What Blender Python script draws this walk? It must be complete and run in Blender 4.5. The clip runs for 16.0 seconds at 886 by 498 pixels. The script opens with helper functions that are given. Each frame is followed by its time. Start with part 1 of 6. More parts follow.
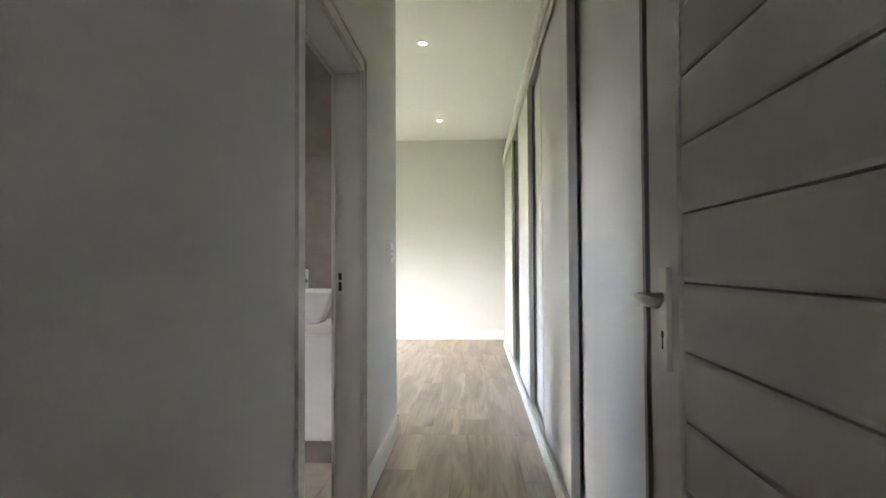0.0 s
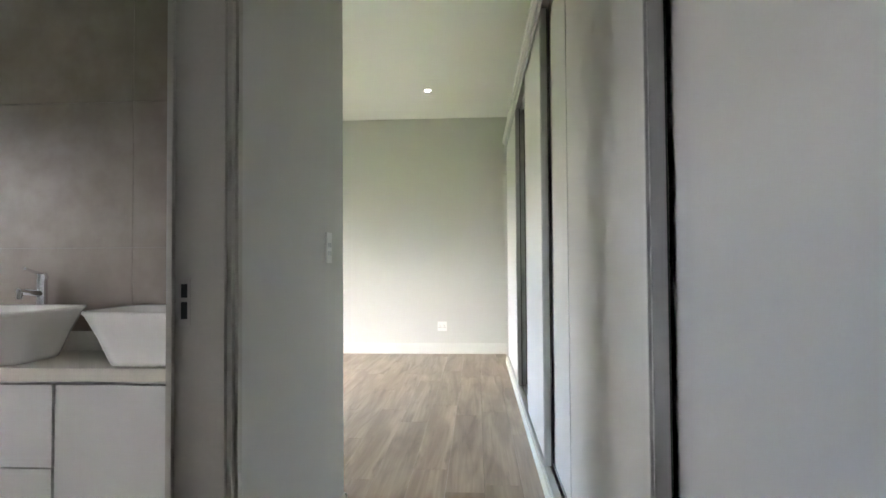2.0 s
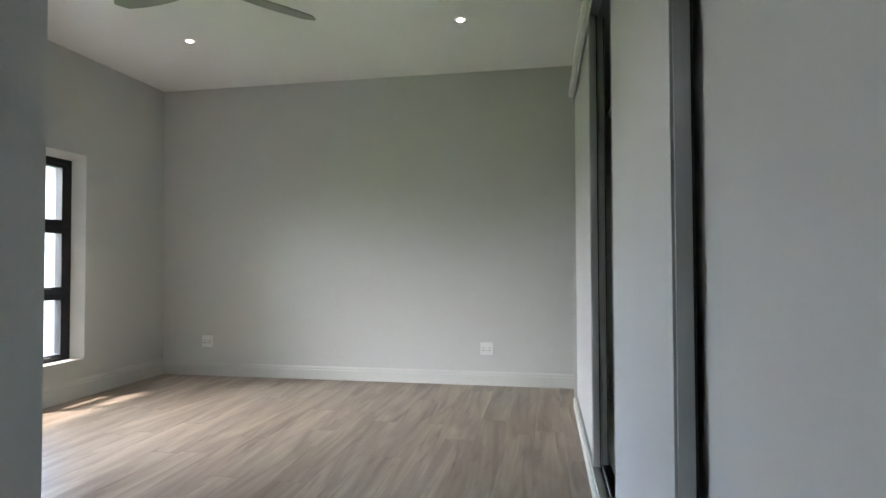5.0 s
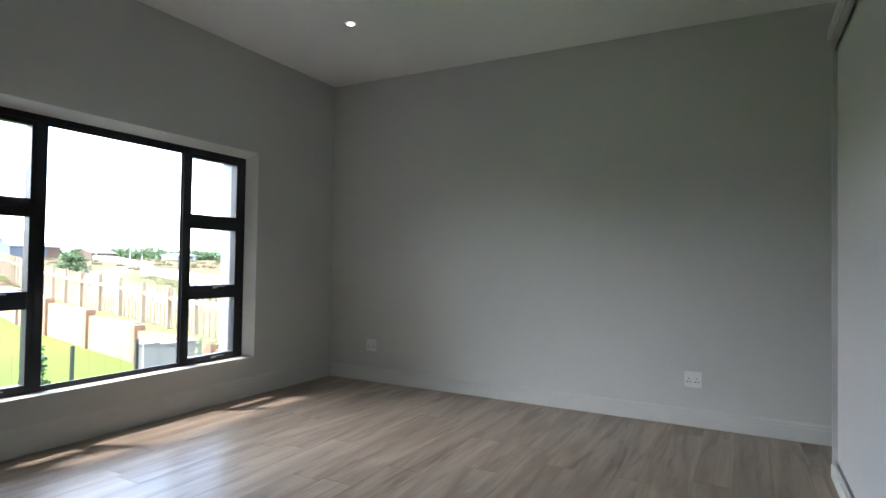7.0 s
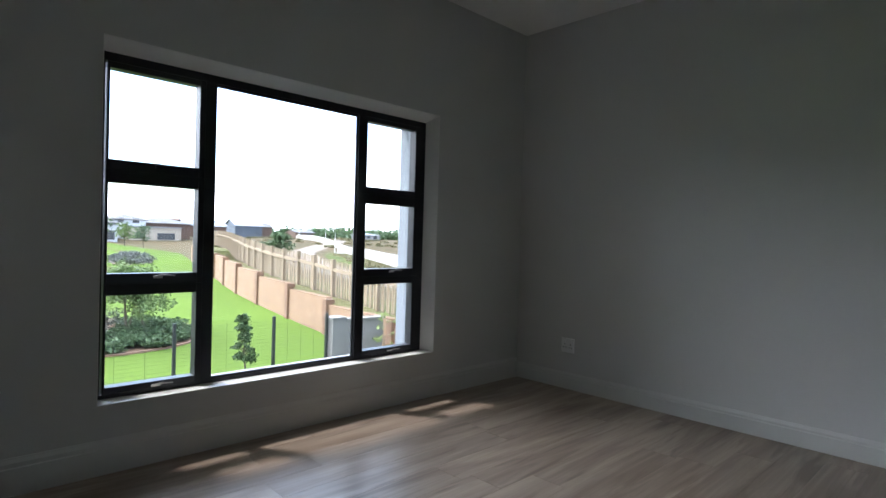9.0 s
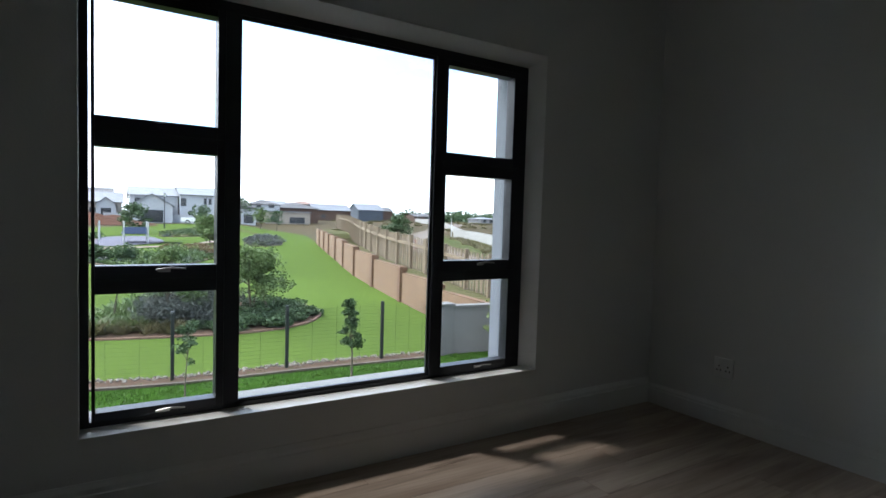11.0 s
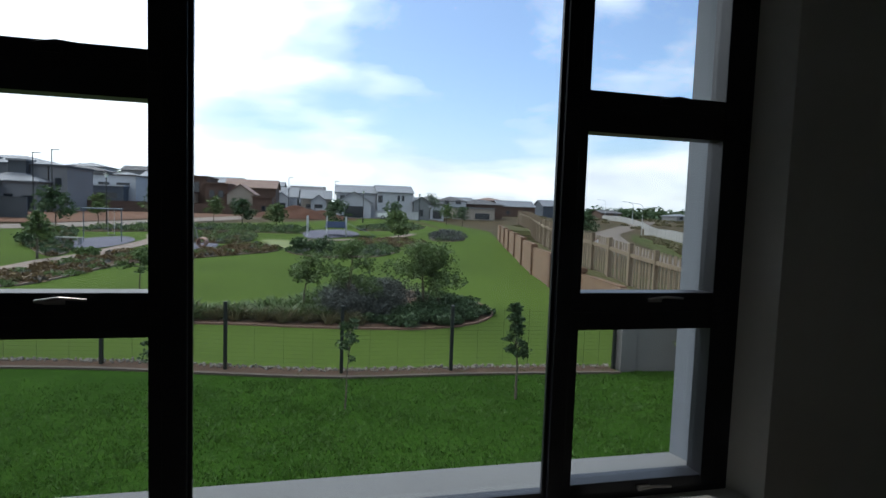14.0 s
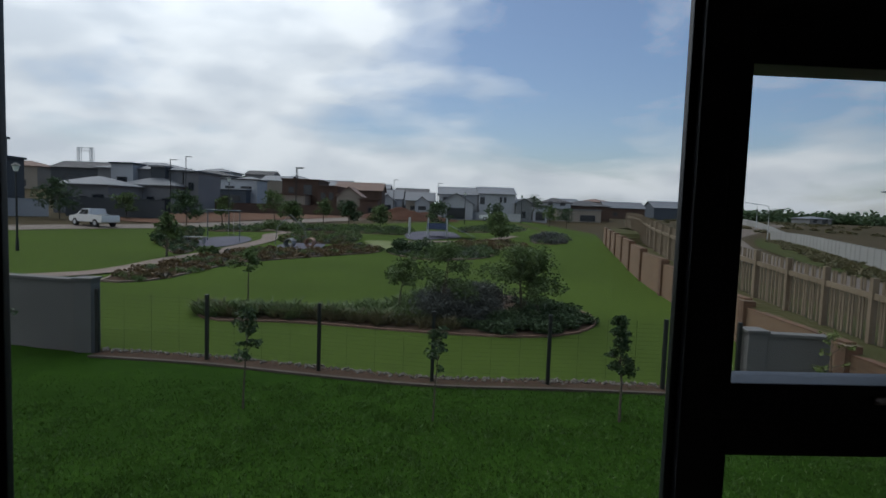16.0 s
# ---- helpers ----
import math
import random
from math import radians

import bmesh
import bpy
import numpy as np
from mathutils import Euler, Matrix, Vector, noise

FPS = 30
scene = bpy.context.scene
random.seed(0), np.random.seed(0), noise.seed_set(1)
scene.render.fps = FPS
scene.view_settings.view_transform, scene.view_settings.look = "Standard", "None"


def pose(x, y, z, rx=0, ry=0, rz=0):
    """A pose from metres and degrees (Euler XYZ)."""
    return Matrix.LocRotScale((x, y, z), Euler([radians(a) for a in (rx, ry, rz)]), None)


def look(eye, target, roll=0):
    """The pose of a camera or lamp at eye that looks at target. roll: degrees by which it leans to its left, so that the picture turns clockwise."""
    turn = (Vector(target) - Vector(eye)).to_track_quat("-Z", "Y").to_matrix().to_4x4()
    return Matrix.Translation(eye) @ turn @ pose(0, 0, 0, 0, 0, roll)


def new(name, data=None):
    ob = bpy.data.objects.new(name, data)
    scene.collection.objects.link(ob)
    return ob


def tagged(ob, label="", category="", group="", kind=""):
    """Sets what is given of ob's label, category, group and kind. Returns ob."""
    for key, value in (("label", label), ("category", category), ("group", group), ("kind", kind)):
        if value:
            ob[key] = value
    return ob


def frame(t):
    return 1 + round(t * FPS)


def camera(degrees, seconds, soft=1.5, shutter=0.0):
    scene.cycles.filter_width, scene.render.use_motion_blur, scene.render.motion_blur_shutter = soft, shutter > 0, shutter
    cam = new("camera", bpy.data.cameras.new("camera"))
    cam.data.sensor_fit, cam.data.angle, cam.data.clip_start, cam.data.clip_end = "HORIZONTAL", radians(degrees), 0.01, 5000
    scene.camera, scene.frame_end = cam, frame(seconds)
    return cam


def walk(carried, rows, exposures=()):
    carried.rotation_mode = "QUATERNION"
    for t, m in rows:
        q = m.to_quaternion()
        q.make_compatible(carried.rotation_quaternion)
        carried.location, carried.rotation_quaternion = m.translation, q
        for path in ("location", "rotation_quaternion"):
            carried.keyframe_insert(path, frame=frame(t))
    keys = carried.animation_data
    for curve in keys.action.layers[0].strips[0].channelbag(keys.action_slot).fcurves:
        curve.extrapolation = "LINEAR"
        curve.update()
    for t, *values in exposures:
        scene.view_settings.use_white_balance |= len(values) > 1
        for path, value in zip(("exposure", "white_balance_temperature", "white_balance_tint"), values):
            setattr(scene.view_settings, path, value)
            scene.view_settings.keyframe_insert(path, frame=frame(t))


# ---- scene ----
cam = camera(77.2, 16.0)
PATH = [
    (0, (-0.381, -0.286, 1.125), (-0.496, 1.71, 1.176), -0.3),
    (0.5, (-0.368, -0.014, 1.141), (-0.486, 1.982, 1.188), -0.4),
    (1, (-0.354, 0.292, 1.139), (-0.477, 2.287, 1.192), -0.4),
    (1.5, (-0.347, 0.652, 1.127), (-0.467, 2.647, 1.181), -0.5),
    (2, (-0.317, 0.979, 1.126), (-0.439, 2.974, 1.178), -0.4),
    (2.5, (-0.279, 1.316, 1.123), (-0.405, 3.312, 1.171), -0.5),
    (3, (-0.235, 1.64, 1.122), (-0.367, 3.635, 1.164), -0.5),
    (5.5, (-0.226, 2.946, 1.156), (-0.708, 4.887, 1.208), 0.0),
    (6, (-0.274, 3.129, 1.155), (-0.905, 5.026, 1.213), 0.3),
    (6.5, (-0.363, 3.282, 1.17), (-1.146, 5.122, 1.224), 0.6),
    (7, (-0.437, 3.465, 1.171), (-1.389, 5.224, 1.218), 0.9),
    (7.5, (-0.59, 3.615, 1.182), (-1.666, 5.301, 1.215), 1.2),
    (8, (-0.72, 3.805, 1.181), (-1.946, 5.385, 1.197), 1.4),
    (8.5, (-0.921, 3.943, 1.141), (-2.273, 5.418, 1.146), 1.3),
    (9, (-1.141, 4.084, 1.17), (-2.577, 5.475, 1.137), 1.7),
    (11.5, (-1.955, 4.955, 1.162), (-3.695, 5.935, 1.055), 1.7),
    (12, (-2.141, 5.092, 1.158), (-3.924, 5.992, 1.044), 1.8),
    (12.5, (-2.313, 5.227, 1.166), (-4.135, 6.042, 1.04), 1.9),
    (13, (-2.482, 5.357, 1.159), (-4.354, 6.05, 1.028), 1.9),
    (13.5, (-2.655, 5.479, 1.159), (-4.566, 6.052, 1.024), 2.0),
    (14, (-2.816, 5.604, 1.172), (-4.758, 6.062, 1.034), 2.0),
    (14.5, (-2.958, 5.735, 1.185), (-4.924, 6.071, 1.044), 2.0),
    (15, (-3.113, 5.815, 1.183), (-5.095, 6.041, 1.039), 2.1),
    (15.5, (-3.31, 5.868, 1.192), (-5.299, 6.015, 1.046), 2.0),
    (16, (-3.479, 5.886, 1.19), (-5.471, 5.98, 1.045), 2.0),
]
EXPOSURES = [(0, 4.75, 7100, 15), (1.5, 4.42, 7150, 15), (3, 3.95, 6850, 14), (5.5, 3.05, 6450, 14), (6.5, 2.65, 6300, 14), (9, 1.42, 6050, 14), (11.5, 0.25, 6100, 11), (12.5, -0.15, 6150, 9), (14, -1.0, 6150, 10), (15, -1.48, 6200, 11), (16, -1.95, 6250, 12)]
walk(cam, [(t, look(e, g, r)) for t, e, g, r in PATH], EXPOSURES)

# ---------------------------------------------------------------- light
SUN_DIR = Vector((0.44, 0.28, -1.0)).normalized()
world = bpy.data.worlds.new("sky")
scene.world = world
world.use_nodes = True
wn, wl = world.node_tree.nodes, world.node_tree.links
wn.clear()
sky = wn.new("ShaderNodeTexSky")
sky.sky_type = "NISHITA"
sky.sun_disc = False
sky.sun_elevation = math.asin(-SUN_DIR.z)
sky.sun_rotation = math.atan2(-SUN_DIR.x, -SUN_DIR.y)
sky.air_density, sky.dust_density = 1.0, 1.5
w_co = wn.new("ShaderNodeTexCoord")
w_sep = wn.new("ShaderNodeSeparateXYZ")
wl.new(w_co.outputs["Generated"], w_sep.inputs[0])


def w_math(op, a, c, clamp=False):
    n = wn.new("ShaderNodeMath")
    n.operation, n.use_clamp = op, clamp
    for i, v in enumerate((a, c)):
        if isinstance(v, (int, float)):
            n.inputs[i].default_value = v
        else:
            wl.new(v, n.inputs[i])
    return n.outputs[0]


# a flat layer of broken cloud seen in perspective, thicker to the south and closing towards the horizon
w_up = w_math("ADD", w_math("MAXIMUM", w_sep.outputs["Z"], 0.0), 0.20)
w_flat = wn.new("ShaderNodeCombineXYZ")
wl.new(w_math("DIVIDE", w_sep.outputs["X"], w_up), w_flat.inputs["X"])
wl.new(w_math("DIVIDE", w_sep.outputs["Y"], w_up), w_flat.inputs["Y"])
w_flat.inputs["Z"].default_value = 3.7
w_noise = wn.new("ShaderNodeTexNoise")
w_noise.inputs["Scale"].default_value = 0.85
w_noise.inputs["Detail"].default_value = 9.0
w_noise.inputs["Roughness"].default_value = 0.60
w_noise.inputs["Distortion"].default_value = 0.25
wl.new(w_flat.outputs[0], w_noise.inputs["Vector"])
w_south = w_math("MULTIPLY", w_math("SUBTRACT", 0.10, w_sep.outputs["Y"]), 0.20)
w_haze = w_math("MULTIPLY", w_math("SUBTRACT", 1.0, w_math("DIVIDE", w_sep.outputs["Z"], 0.13), True), 0.22)
w_cover = w_math("ADD", w_math("ADD", w_noise.outputs["Fac"], w_south), w_haze)
w_ramp = wn.new("ShaderNodeValToRGB")
w_ramp.color_ramp.elements[0].position = 0.41
w_ramp.color_ramp.elements[1].position = 0.61
wl.new(w_cover, w_ramp.inputs["Fac"])
w_map = wn.new("ShaderNodeMapping")
w_map.inputs["Scale"].default_value = (1.0, 1.0, 2.4)
wl.new(w_co.outputs["Generated"], w_map.inputs["Vector"])
w_noise2 = wn.new("ShaderNodeTexNoise")
w_noise2.inputs["Scale"].default_value = 7.0
w_noise2.inputs["Detail"].default_value = 7.0
wl.new(w_map.outputs["Vector"], w_noise2.inputs["Vector"])
w_tone = wn.new("ShaderNodeValToRGB")
w_tone.color_ramp.elements[0].position = 0.36
w_tone.color_ramp.elements[0].color = (18.0, 19.2, 21.0, 1)
w_tone.color_ramp.elements[1].position = 0.60
w_tone.color_ramp.elements[1].color = (24.5, 25.2, 26.2, 1)
wl.new(w_noise2.outputs["Fac"], w_tone.inputs["Fac"])
w_mix = wn.new("ShaderNodeMix")
w_mix.data_type = "RGBA"
wl.new(w_ramp.outputs["Color"], w_mix.inputs["Factor"])
w_gain = wn.new("ShaderNodeVectorMath")
w_gain.operation = "MULTIPLY"
w_gain.inputs[1].default_value = (3.3, 3.5, 3.8)
wl.new(sky.outputs["Color"], w_gain.inputs[0])
wl.new(w_gain.outputs["Vector"], w_mix.inputs["A"])
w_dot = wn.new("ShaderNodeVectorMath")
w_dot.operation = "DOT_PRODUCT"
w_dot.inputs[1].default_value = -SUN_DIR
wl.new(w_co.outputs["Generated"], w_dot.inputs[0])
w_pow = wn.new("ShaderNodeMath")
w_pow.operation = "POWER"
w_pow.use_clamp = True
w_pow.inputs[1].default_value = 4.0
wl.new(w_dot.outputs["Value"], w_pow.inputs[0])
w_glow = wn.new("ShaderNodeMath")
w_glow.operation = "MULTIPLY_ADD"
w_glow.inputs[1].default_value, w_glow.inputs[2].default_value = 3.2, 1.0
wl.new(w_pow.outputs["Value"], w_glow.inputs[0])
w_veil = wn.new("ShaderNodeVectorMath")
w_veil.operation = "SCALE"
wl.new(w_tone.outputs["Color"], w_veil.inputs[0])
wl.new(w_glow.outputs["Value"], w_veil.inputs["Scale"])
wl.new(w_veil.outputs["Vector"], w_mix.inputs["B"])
w_bg = wn.new("ShaderNodeBackground")
w_bg.inputs["Strength"].default_value = 0.10
w_out = wn.new("ShaderNodeOutputWorld")
wl.new(w_mix.outputs["Result"], w_bg.inputs["Color"])
wl.new(w_bg.outputs["Background"], w_out.inputs["Surface"])

sun = new("sun", bpy.data.lights.new("sun", "SUN"))
sun.data.energy, sun.data.angle, sun.data.color = 1.25, radians(4.0), (1.0, 0.95, 0.86)
sun.matrix_world = look((0, 0, 60), Vector((0, 0, 60)) + SUN_DIR)

# ---------------------------------------------------------------- materials


def ramp_mix(nt, fac, a, b):
    m = nt.nodes.new("ShaderNodeMix")
    m.data_type = "RGBA"
    nt.links.new(fac, m.inputs["Factor"])
    for key, v in (("A", a), ("B", b)):
        if isinstance(v, tuple):
            m.inputs[key].default_value = (*v[:3], 1)
        else:
            nt.links.new(v, m.inputs[key])
    return m.outputs["Result"]


def noise_fac(nt, co, scale, detail=4.0, lo=0.35, hi=0.65, stretch=None, distortion=0.0):
    if stretch:
        mp = nt.nodes.new("ShaderNodeMapping")
        mp.inputs["Scale"].default_value = stretch
        nt.links.new(co, mp.inputs["Vector"])
        co = mp.outputs["Vector"]
    n = nt.nodes.new("ShaderNodeTexNoise")
    n.inputs["Scale"].default_value, n.inputs["Detail"].default_value = scale, detail
    n.inputs["Distortion"].default_value = distortion
    nt.links.new(co, n.inputs["Vector"])
    r = nt.nodes.new("ShaderNodeMapRange")
    r.inputs["From Min"].default_value, r.inputs["From Max"].default_value = lo, hi
    nt.links.new(n.outputs["Fac"], r.inputs["Value"])
    return r.outputs["Result"], n.outputs["Fac"]


def material(name, base, dark=None, rough=0.6, metal=0.0, big=0.6, fine=40.0, bump=0.1, fine_amount=0.3, vary=0.0, stretch=None, spec=0.5,
             bump_scale=None, translucent=0.0):
    """A painted, stony or leafy surface: a base colour, a second tone in large patches and in fine grain, a fine relief."""
    m = bpy.data.materials.new(name)
    m.use_nodes = True
    nt = m.node_tree
    p = nt.nodes["Principled BSDF"]
    co = nt.nodes.new("ShaderNodeTexCoord").outputs["Object"]
    dark = dark or tuple(0.86 * c for c in base)
    f1, _ = noise_fac(nt, co, big, 4.0, stretch=stretch)
    f2, raw = noise_fac(nt, co, fine, 5.0, stretch=stretch)
    col = ramp_mix(nt, f1, base, tuple(0.5 * (a + b) for a, b in zip(base, dark)))
    k = nt.nodes.new("ShaderNodeMath")
    k.operation = "MULTIPLY"
    k.inputs[1].default_value = fine_amount
    nt.links.new(f2, k.inputs[0])
    col = ramp_mix(nt, k.outputs[0], col, dark)
    if vary:
        info = nt.nodes.new("ShaderNodeObjectInfo")
        hsv = nt.nodes.new("ShaderNodeHueSaturation")
        mr = nt.nodes.new("ShaderNodeMapRange")
        mr.inputs["To Min"].default_value, mr.inputs["To Max"].default_value = 1 - vary, 1 + vary
        nt.links.new(info.outputs["Random"], mr.inputs["Value"])
        nt.links.new(mr.outputs["Result"], hsv.inputs["Value"])
        nt.links.new(col, hsv.inputs["Color"])
        col = hsv.outputs["Color"]
    nt.links.new(col, p.inputs["Base Color"])
    p.inputs["Roughness"].default_value, p.inputs["Metallic"].default_value = rough, metal
    p.inputs["Specular IOR Level"].default_value = spec
    if translucent:
        p.inputs["Subsurface Weight"].default_value = 0.0
    if bump:
        b = nt.nodes.new("ShaderNodeBump")
        b.inputs["Strength"].default_value, b.inputs["Distance"].default_value = bump, 0.01
        nt.links.new(noise_fac(nt, co, bump_scale or fine, 4.0)[1], b.inputs["Height"])
        nt.links.new(b.outputs["Normal"], p.inputs["Normal"])
    return m


def leaf_material(name, a, b, rough=0.55):
    m = bpy.data.materials.new(name)
    m.use_nodes = True
    nt = m.node_tree
    p = nt.nodes["Principled BSDF"]
    geo = nt.nodes.new("ShaderNodeNewGeometry")
    col = ramp_mix(nt, geo.outputs["Random Per Island"], a, b)
    nt.links.new(col, p.inputs["Base Color"])
    p.inputs["Roughness"].default_value = rough
    p.inputs["Specular IOR Level"].default_value = 0.3
    tr = nt.nodes.new("ShaderNodeBsdfTranslucent")
    nt.links.new(col, tr.inputs["Color"])
    mx = nt.nodes.new("ShaderNodeMixShader")
    mx.inputs["Fac"].default_value = 0.25
    nt.links.new(p.outputs["BSDF"], mx.inputs[1])
    nt.links.new(tr.outputs["BSDF"], mx.inputs[2])
    nt.links.new(mx.outputs["Shader"], nt.nodes["Material Output"].inputs["Surface"])
    return m


def wood_floor_material():
    m = bpy.data.materials.new("oak_laminate")
    m.use_nodes = True
    nt = m.node_tree
    p = nt.nodes["Principled BSDF"]
    co = nt.nodes.new("ShaderNodeTexCoord").outputs["Object"]
    info = nt.nodes.new("ShaderNodeObjectInfo")
    sh = nt.nodes.new("ShaderNodeVectorMath")
    sh.operation = "MULTIPLY_ADD"
    comb = nt.nodes.new("ShaderNodeCombineXYZ")
    for k in ("X", "Y", "Z"):
        nt.links.new(info.outputs["Random"], comb.inputs[k])
    nt.links.new(comb.outputs[0], sh.inputs[0])
    sh.inputs[1].default_value = (17.0, 31.0, 7.0)
    nt.links.new(co, sh.inputs[2])
    v = sh.outputs[0]
    f_broad, _ = noise_fac(nt, v, 1.0, 5.0, 0.38, 0.64, (7.0, 0.8, 1.0), 1.0)
    f_grain, raw = noise_fac(nt, v, 1.0, 6.0, 0.3, 0.7, (70.0, 2.2, 1.0), 0.4)
    f_knot, _ = noise_fac(nt, v, 1.0, 3.0, 0.55, 0.72, (12.0, 1.2, 1.0), 1.0)
    col = ramp_mix(nt, f_broad, (0.390, 0.316, 0.250), (0.235, 0.178, 0.134))
    g = nt.nodes.new("ShaderNodeMath")
    g.operation = "MULTIPLY"
    g.inputs[1].default_value = 0.38
    nt.links.new(f_grain, g.inputs[0])
    col = ramp_mix(nt, g.outputs[0], col, (0.150, 0.110, 0.082))
    g2 = nt.nodes.new("ShaderNodeMath")
    g2.operation = "MULTIPLY"
    g2.inputs[1].default_value = 0.75
    nt.links.new(f_knot, g2.inputs[0])
    col = ramp_mix(nt, g2.outputs[0], col, (0.120, 0.085, 0.062))
    hsv = nt.nodes.new("ShaderNodeHueSaturation")
    mr = nt.nodes.new("ShaderNodeMapRange")
    mr.inputs["To Min"].default_value, mr.inputs["To Max"].default_value = 0.88, 1.10
    nt.links.new(info.outputs["Random"], mr.inputs["Value"])
    nt.links.new(mr.outputs["Result"], hsv.inputs["Value"])
    nt.links.new(col, hsv.inputs["Color"])
    nt.links.new(hsv.outputs["Color"], p.inputs["Base Color"])
    p.inputs["Roughness"].default_value = 0.34
    b = nt.nodes.new("ShaderNodeBump")
    b.inputs["Strength"].default_value, b.inputs["Distance"].default_value = 0.12, 0.002
    nt.links.new(raw, b.inputs["Height"])
    nt.links.new(b.outputs["Normal"], p.inputs["Normal"])
    return m


def brick_material(name, a, b, mortar, scale=1.0):
    m = bpy.data.materials.new(name)
    m.use_nodes = True
    nt = m.node_tree
    p = nt.nodes["Principled BSDF"]
    co = nt.nodes.new("ShaderNodeTexCoord").outputs["Object"]
    sp = nt.nodes.new("ShaderNodeSeparateXYZ")
    nt.links.new(co, sp.inputs[0])
    cb = nt.nodes.new("ShaderNodeCombineXYZ")
    ad = nt.nodes.new("ShaderNodeMath")
    nt.links.new(sp.outputs["X"], ad.inputs[0])
    nt.links.new(sp.outputs["Y"], ad.inputs[1])
    nt.links.new(ad.outputs[0], cb.inputs["X"])
    nt.links.new(sp.outputs["Z"], cb.inputs["Y"])
    br = nt.nodes.new("ShaderNodeTexBrick")
    br.inputs["Color1"].default_value, br.inputs["Color2"].default_value = (*a, 1), (*b, 1)
    br.inputs["Mortar"].default_value = (*mortar, 1)
    br.inputs["Scale"].default_value = scale
    br.inputs["Mortar Size"].default_value = 0.006
    br.inputs["Brick Width"].default_value, br.inputs["Row Height"].default_value = 0.232, 0.085
    nt.links.new(cb.outputs[0], br.inputs["Vector"])
    f, _ = noise_fac(nt, co, 1.3, 5.0)
    k = nt.nodes.new("ShaderNodeMath")
    k.operation = "MULTIPLY"
    k.inputs[1].default_value = 0.35
    nt.links.new(f, k.inputs[0])
    col = ramp_mix(nt, k.outputs[0], br.outputs["Color"], tuple(0.6 * c for c in a))
    nt.links.new(col, p.inputs["Base Color"])
    p.inputs["Roughness"].default_value = 0.85
    bp = nt.nodes.new("ShaderNodeBump")
    bp.invert = True
    bp.inputs["Strength"].default_value, bp.inputs["Distance"].default_value = 0.6, 0.008
    nt.links.new(br.outputs["Fac"], bp.inputs["Height"])
    nt.links.new(bp.outputs["Normal"], p.inputs["Normal"])
    return m


def glass_material():
    m = bpy.data.materials.new("window_glass")
    m.use_nodes = True
    nt = m.node_tree
    nt.nodes.remove(nt.nodes["Principled BSDF"])
    tr = nt.nodes.new("ShaderNodeBsdfTransparent")
    tr.inputs["Color"].default_value = (0.95, 0.97, 0.96, 1)
    gl = nt.nodes.new("ShaderNodeBsdfGlossy")
    gl.inputs["Roughness"].default_value = 0.02
    fr = nt.nodes.new("ShaderNodeFresnel")
    fr.inputs["IOR"].default_value = 1.35
    mx = nt.nodes.new("ShaderNodeMixShader")
    nt.links.new(fr.outputs["Fac"], mx.inputs["Fac"])
    nt.links.new(tr.outputs[0], mx.inputs[1])
    nt.links.new(gl.outputs[0], mx.inputs[2])
    nt.links.new(mx.outputs[0], nt.nodes["Material Output"].inputs["Surface"])
    return m


def glow(name, color, strength):
    m = bpy.data.materials.new(name)
    m.use_nodes = True
    p = m.node_tree.nodes["Principled BSDF"]
    p.inputs["Base Color"].default_value = (*color, 1)
    p.inputs["Emission Color"].default_value = (*color, 1)
    p.inputs["Emission Strength"].default_value = strength
    return m


M_WALL = material("grey_wall_paint", (0.618, 0.620, 0.600), (0.588, 0.590, 0.570), 0.75, big=0.8, fine=120, bump=0.08, fine_amount=0.25)
M_CEIL = material("white_ceiling_paint", (0.885, 0.885, 0.87), (0.86, 0.86, 0.845), 0.85, big=0.7, fine=90, bump=0.05, fine_amount=0.2)
M_WHITE = material("white_trim_paint", (0.78, 0.78, 0.75), (0.70, 0.70, 0.67), 0.4, big=2.0, fine=60, bump=0.04, fine_amount=0.2)
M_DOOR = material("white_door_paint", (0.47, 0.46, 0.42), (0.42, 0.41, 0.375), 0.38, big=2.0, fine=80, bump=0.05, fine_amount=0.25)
M_WARD = material("white_melamine", (0.62, 0.62, 0.615), (0.585, 0.585, 0.58), 0.50, big=1.5, fine=150, bump=0.03, fine_amount=0.15)
M_WARDIN = material("white_cupboard_board", (0.829, 0.829, 0.762), (0.762, 0.762, 0.694), 0.5, big=1.5, fine=100, bump=0.03)
M_ALU = material("anodised_aluminium", (0.50, 0.51, 0.515), (0.43, 0.44, 0.445), 0.42, 0.30, big=3, fine=200, bump=0.02, stretch=(1, 1, 0.05))
M_STEEL = material("brushed_steel", (0.55, 0.53, 0.50), (0.42, 0.40, 0.38), 0.3, 1.0, big=6, fine=220, bump=0.03)
M_CHROME = material("chrome", (0.8, 0.8, 0.82), (0.7, 0.7, 0.72), 0.08, 1.0, big=4, fine=50, bump=0.0)
# near-black colour that stands in for the shade inside holes and gaps
M_BLACK = material("black_recess", (0.012, 0.012, 0.012), (0.02, 0.02, 0.02), 0.6, big=5, fine=80)
M_GRIP = material("dark_anodised_aluminium", (0.20, 0.20, 0.195), (0.15, 0.15, 0.145), 0.4, 0.6, big=3, fine=200, bump=0.02)
M_FRAME = material("charcoal_aluminium", (0.012, 0.013, 0.018), (0.018, 0.019, 0.025), 0.42, 0.0, big=4, fine=300, bump=0.03)
M_PLASTIC = material("white_plastic", (0.82, 0.82, 0.81), (0.76, 0.76, 0.75), 0.3, big=10, fine=200, bump=0.01, fine_amount=0.1)
M_FLOOR = wood_floor_material()
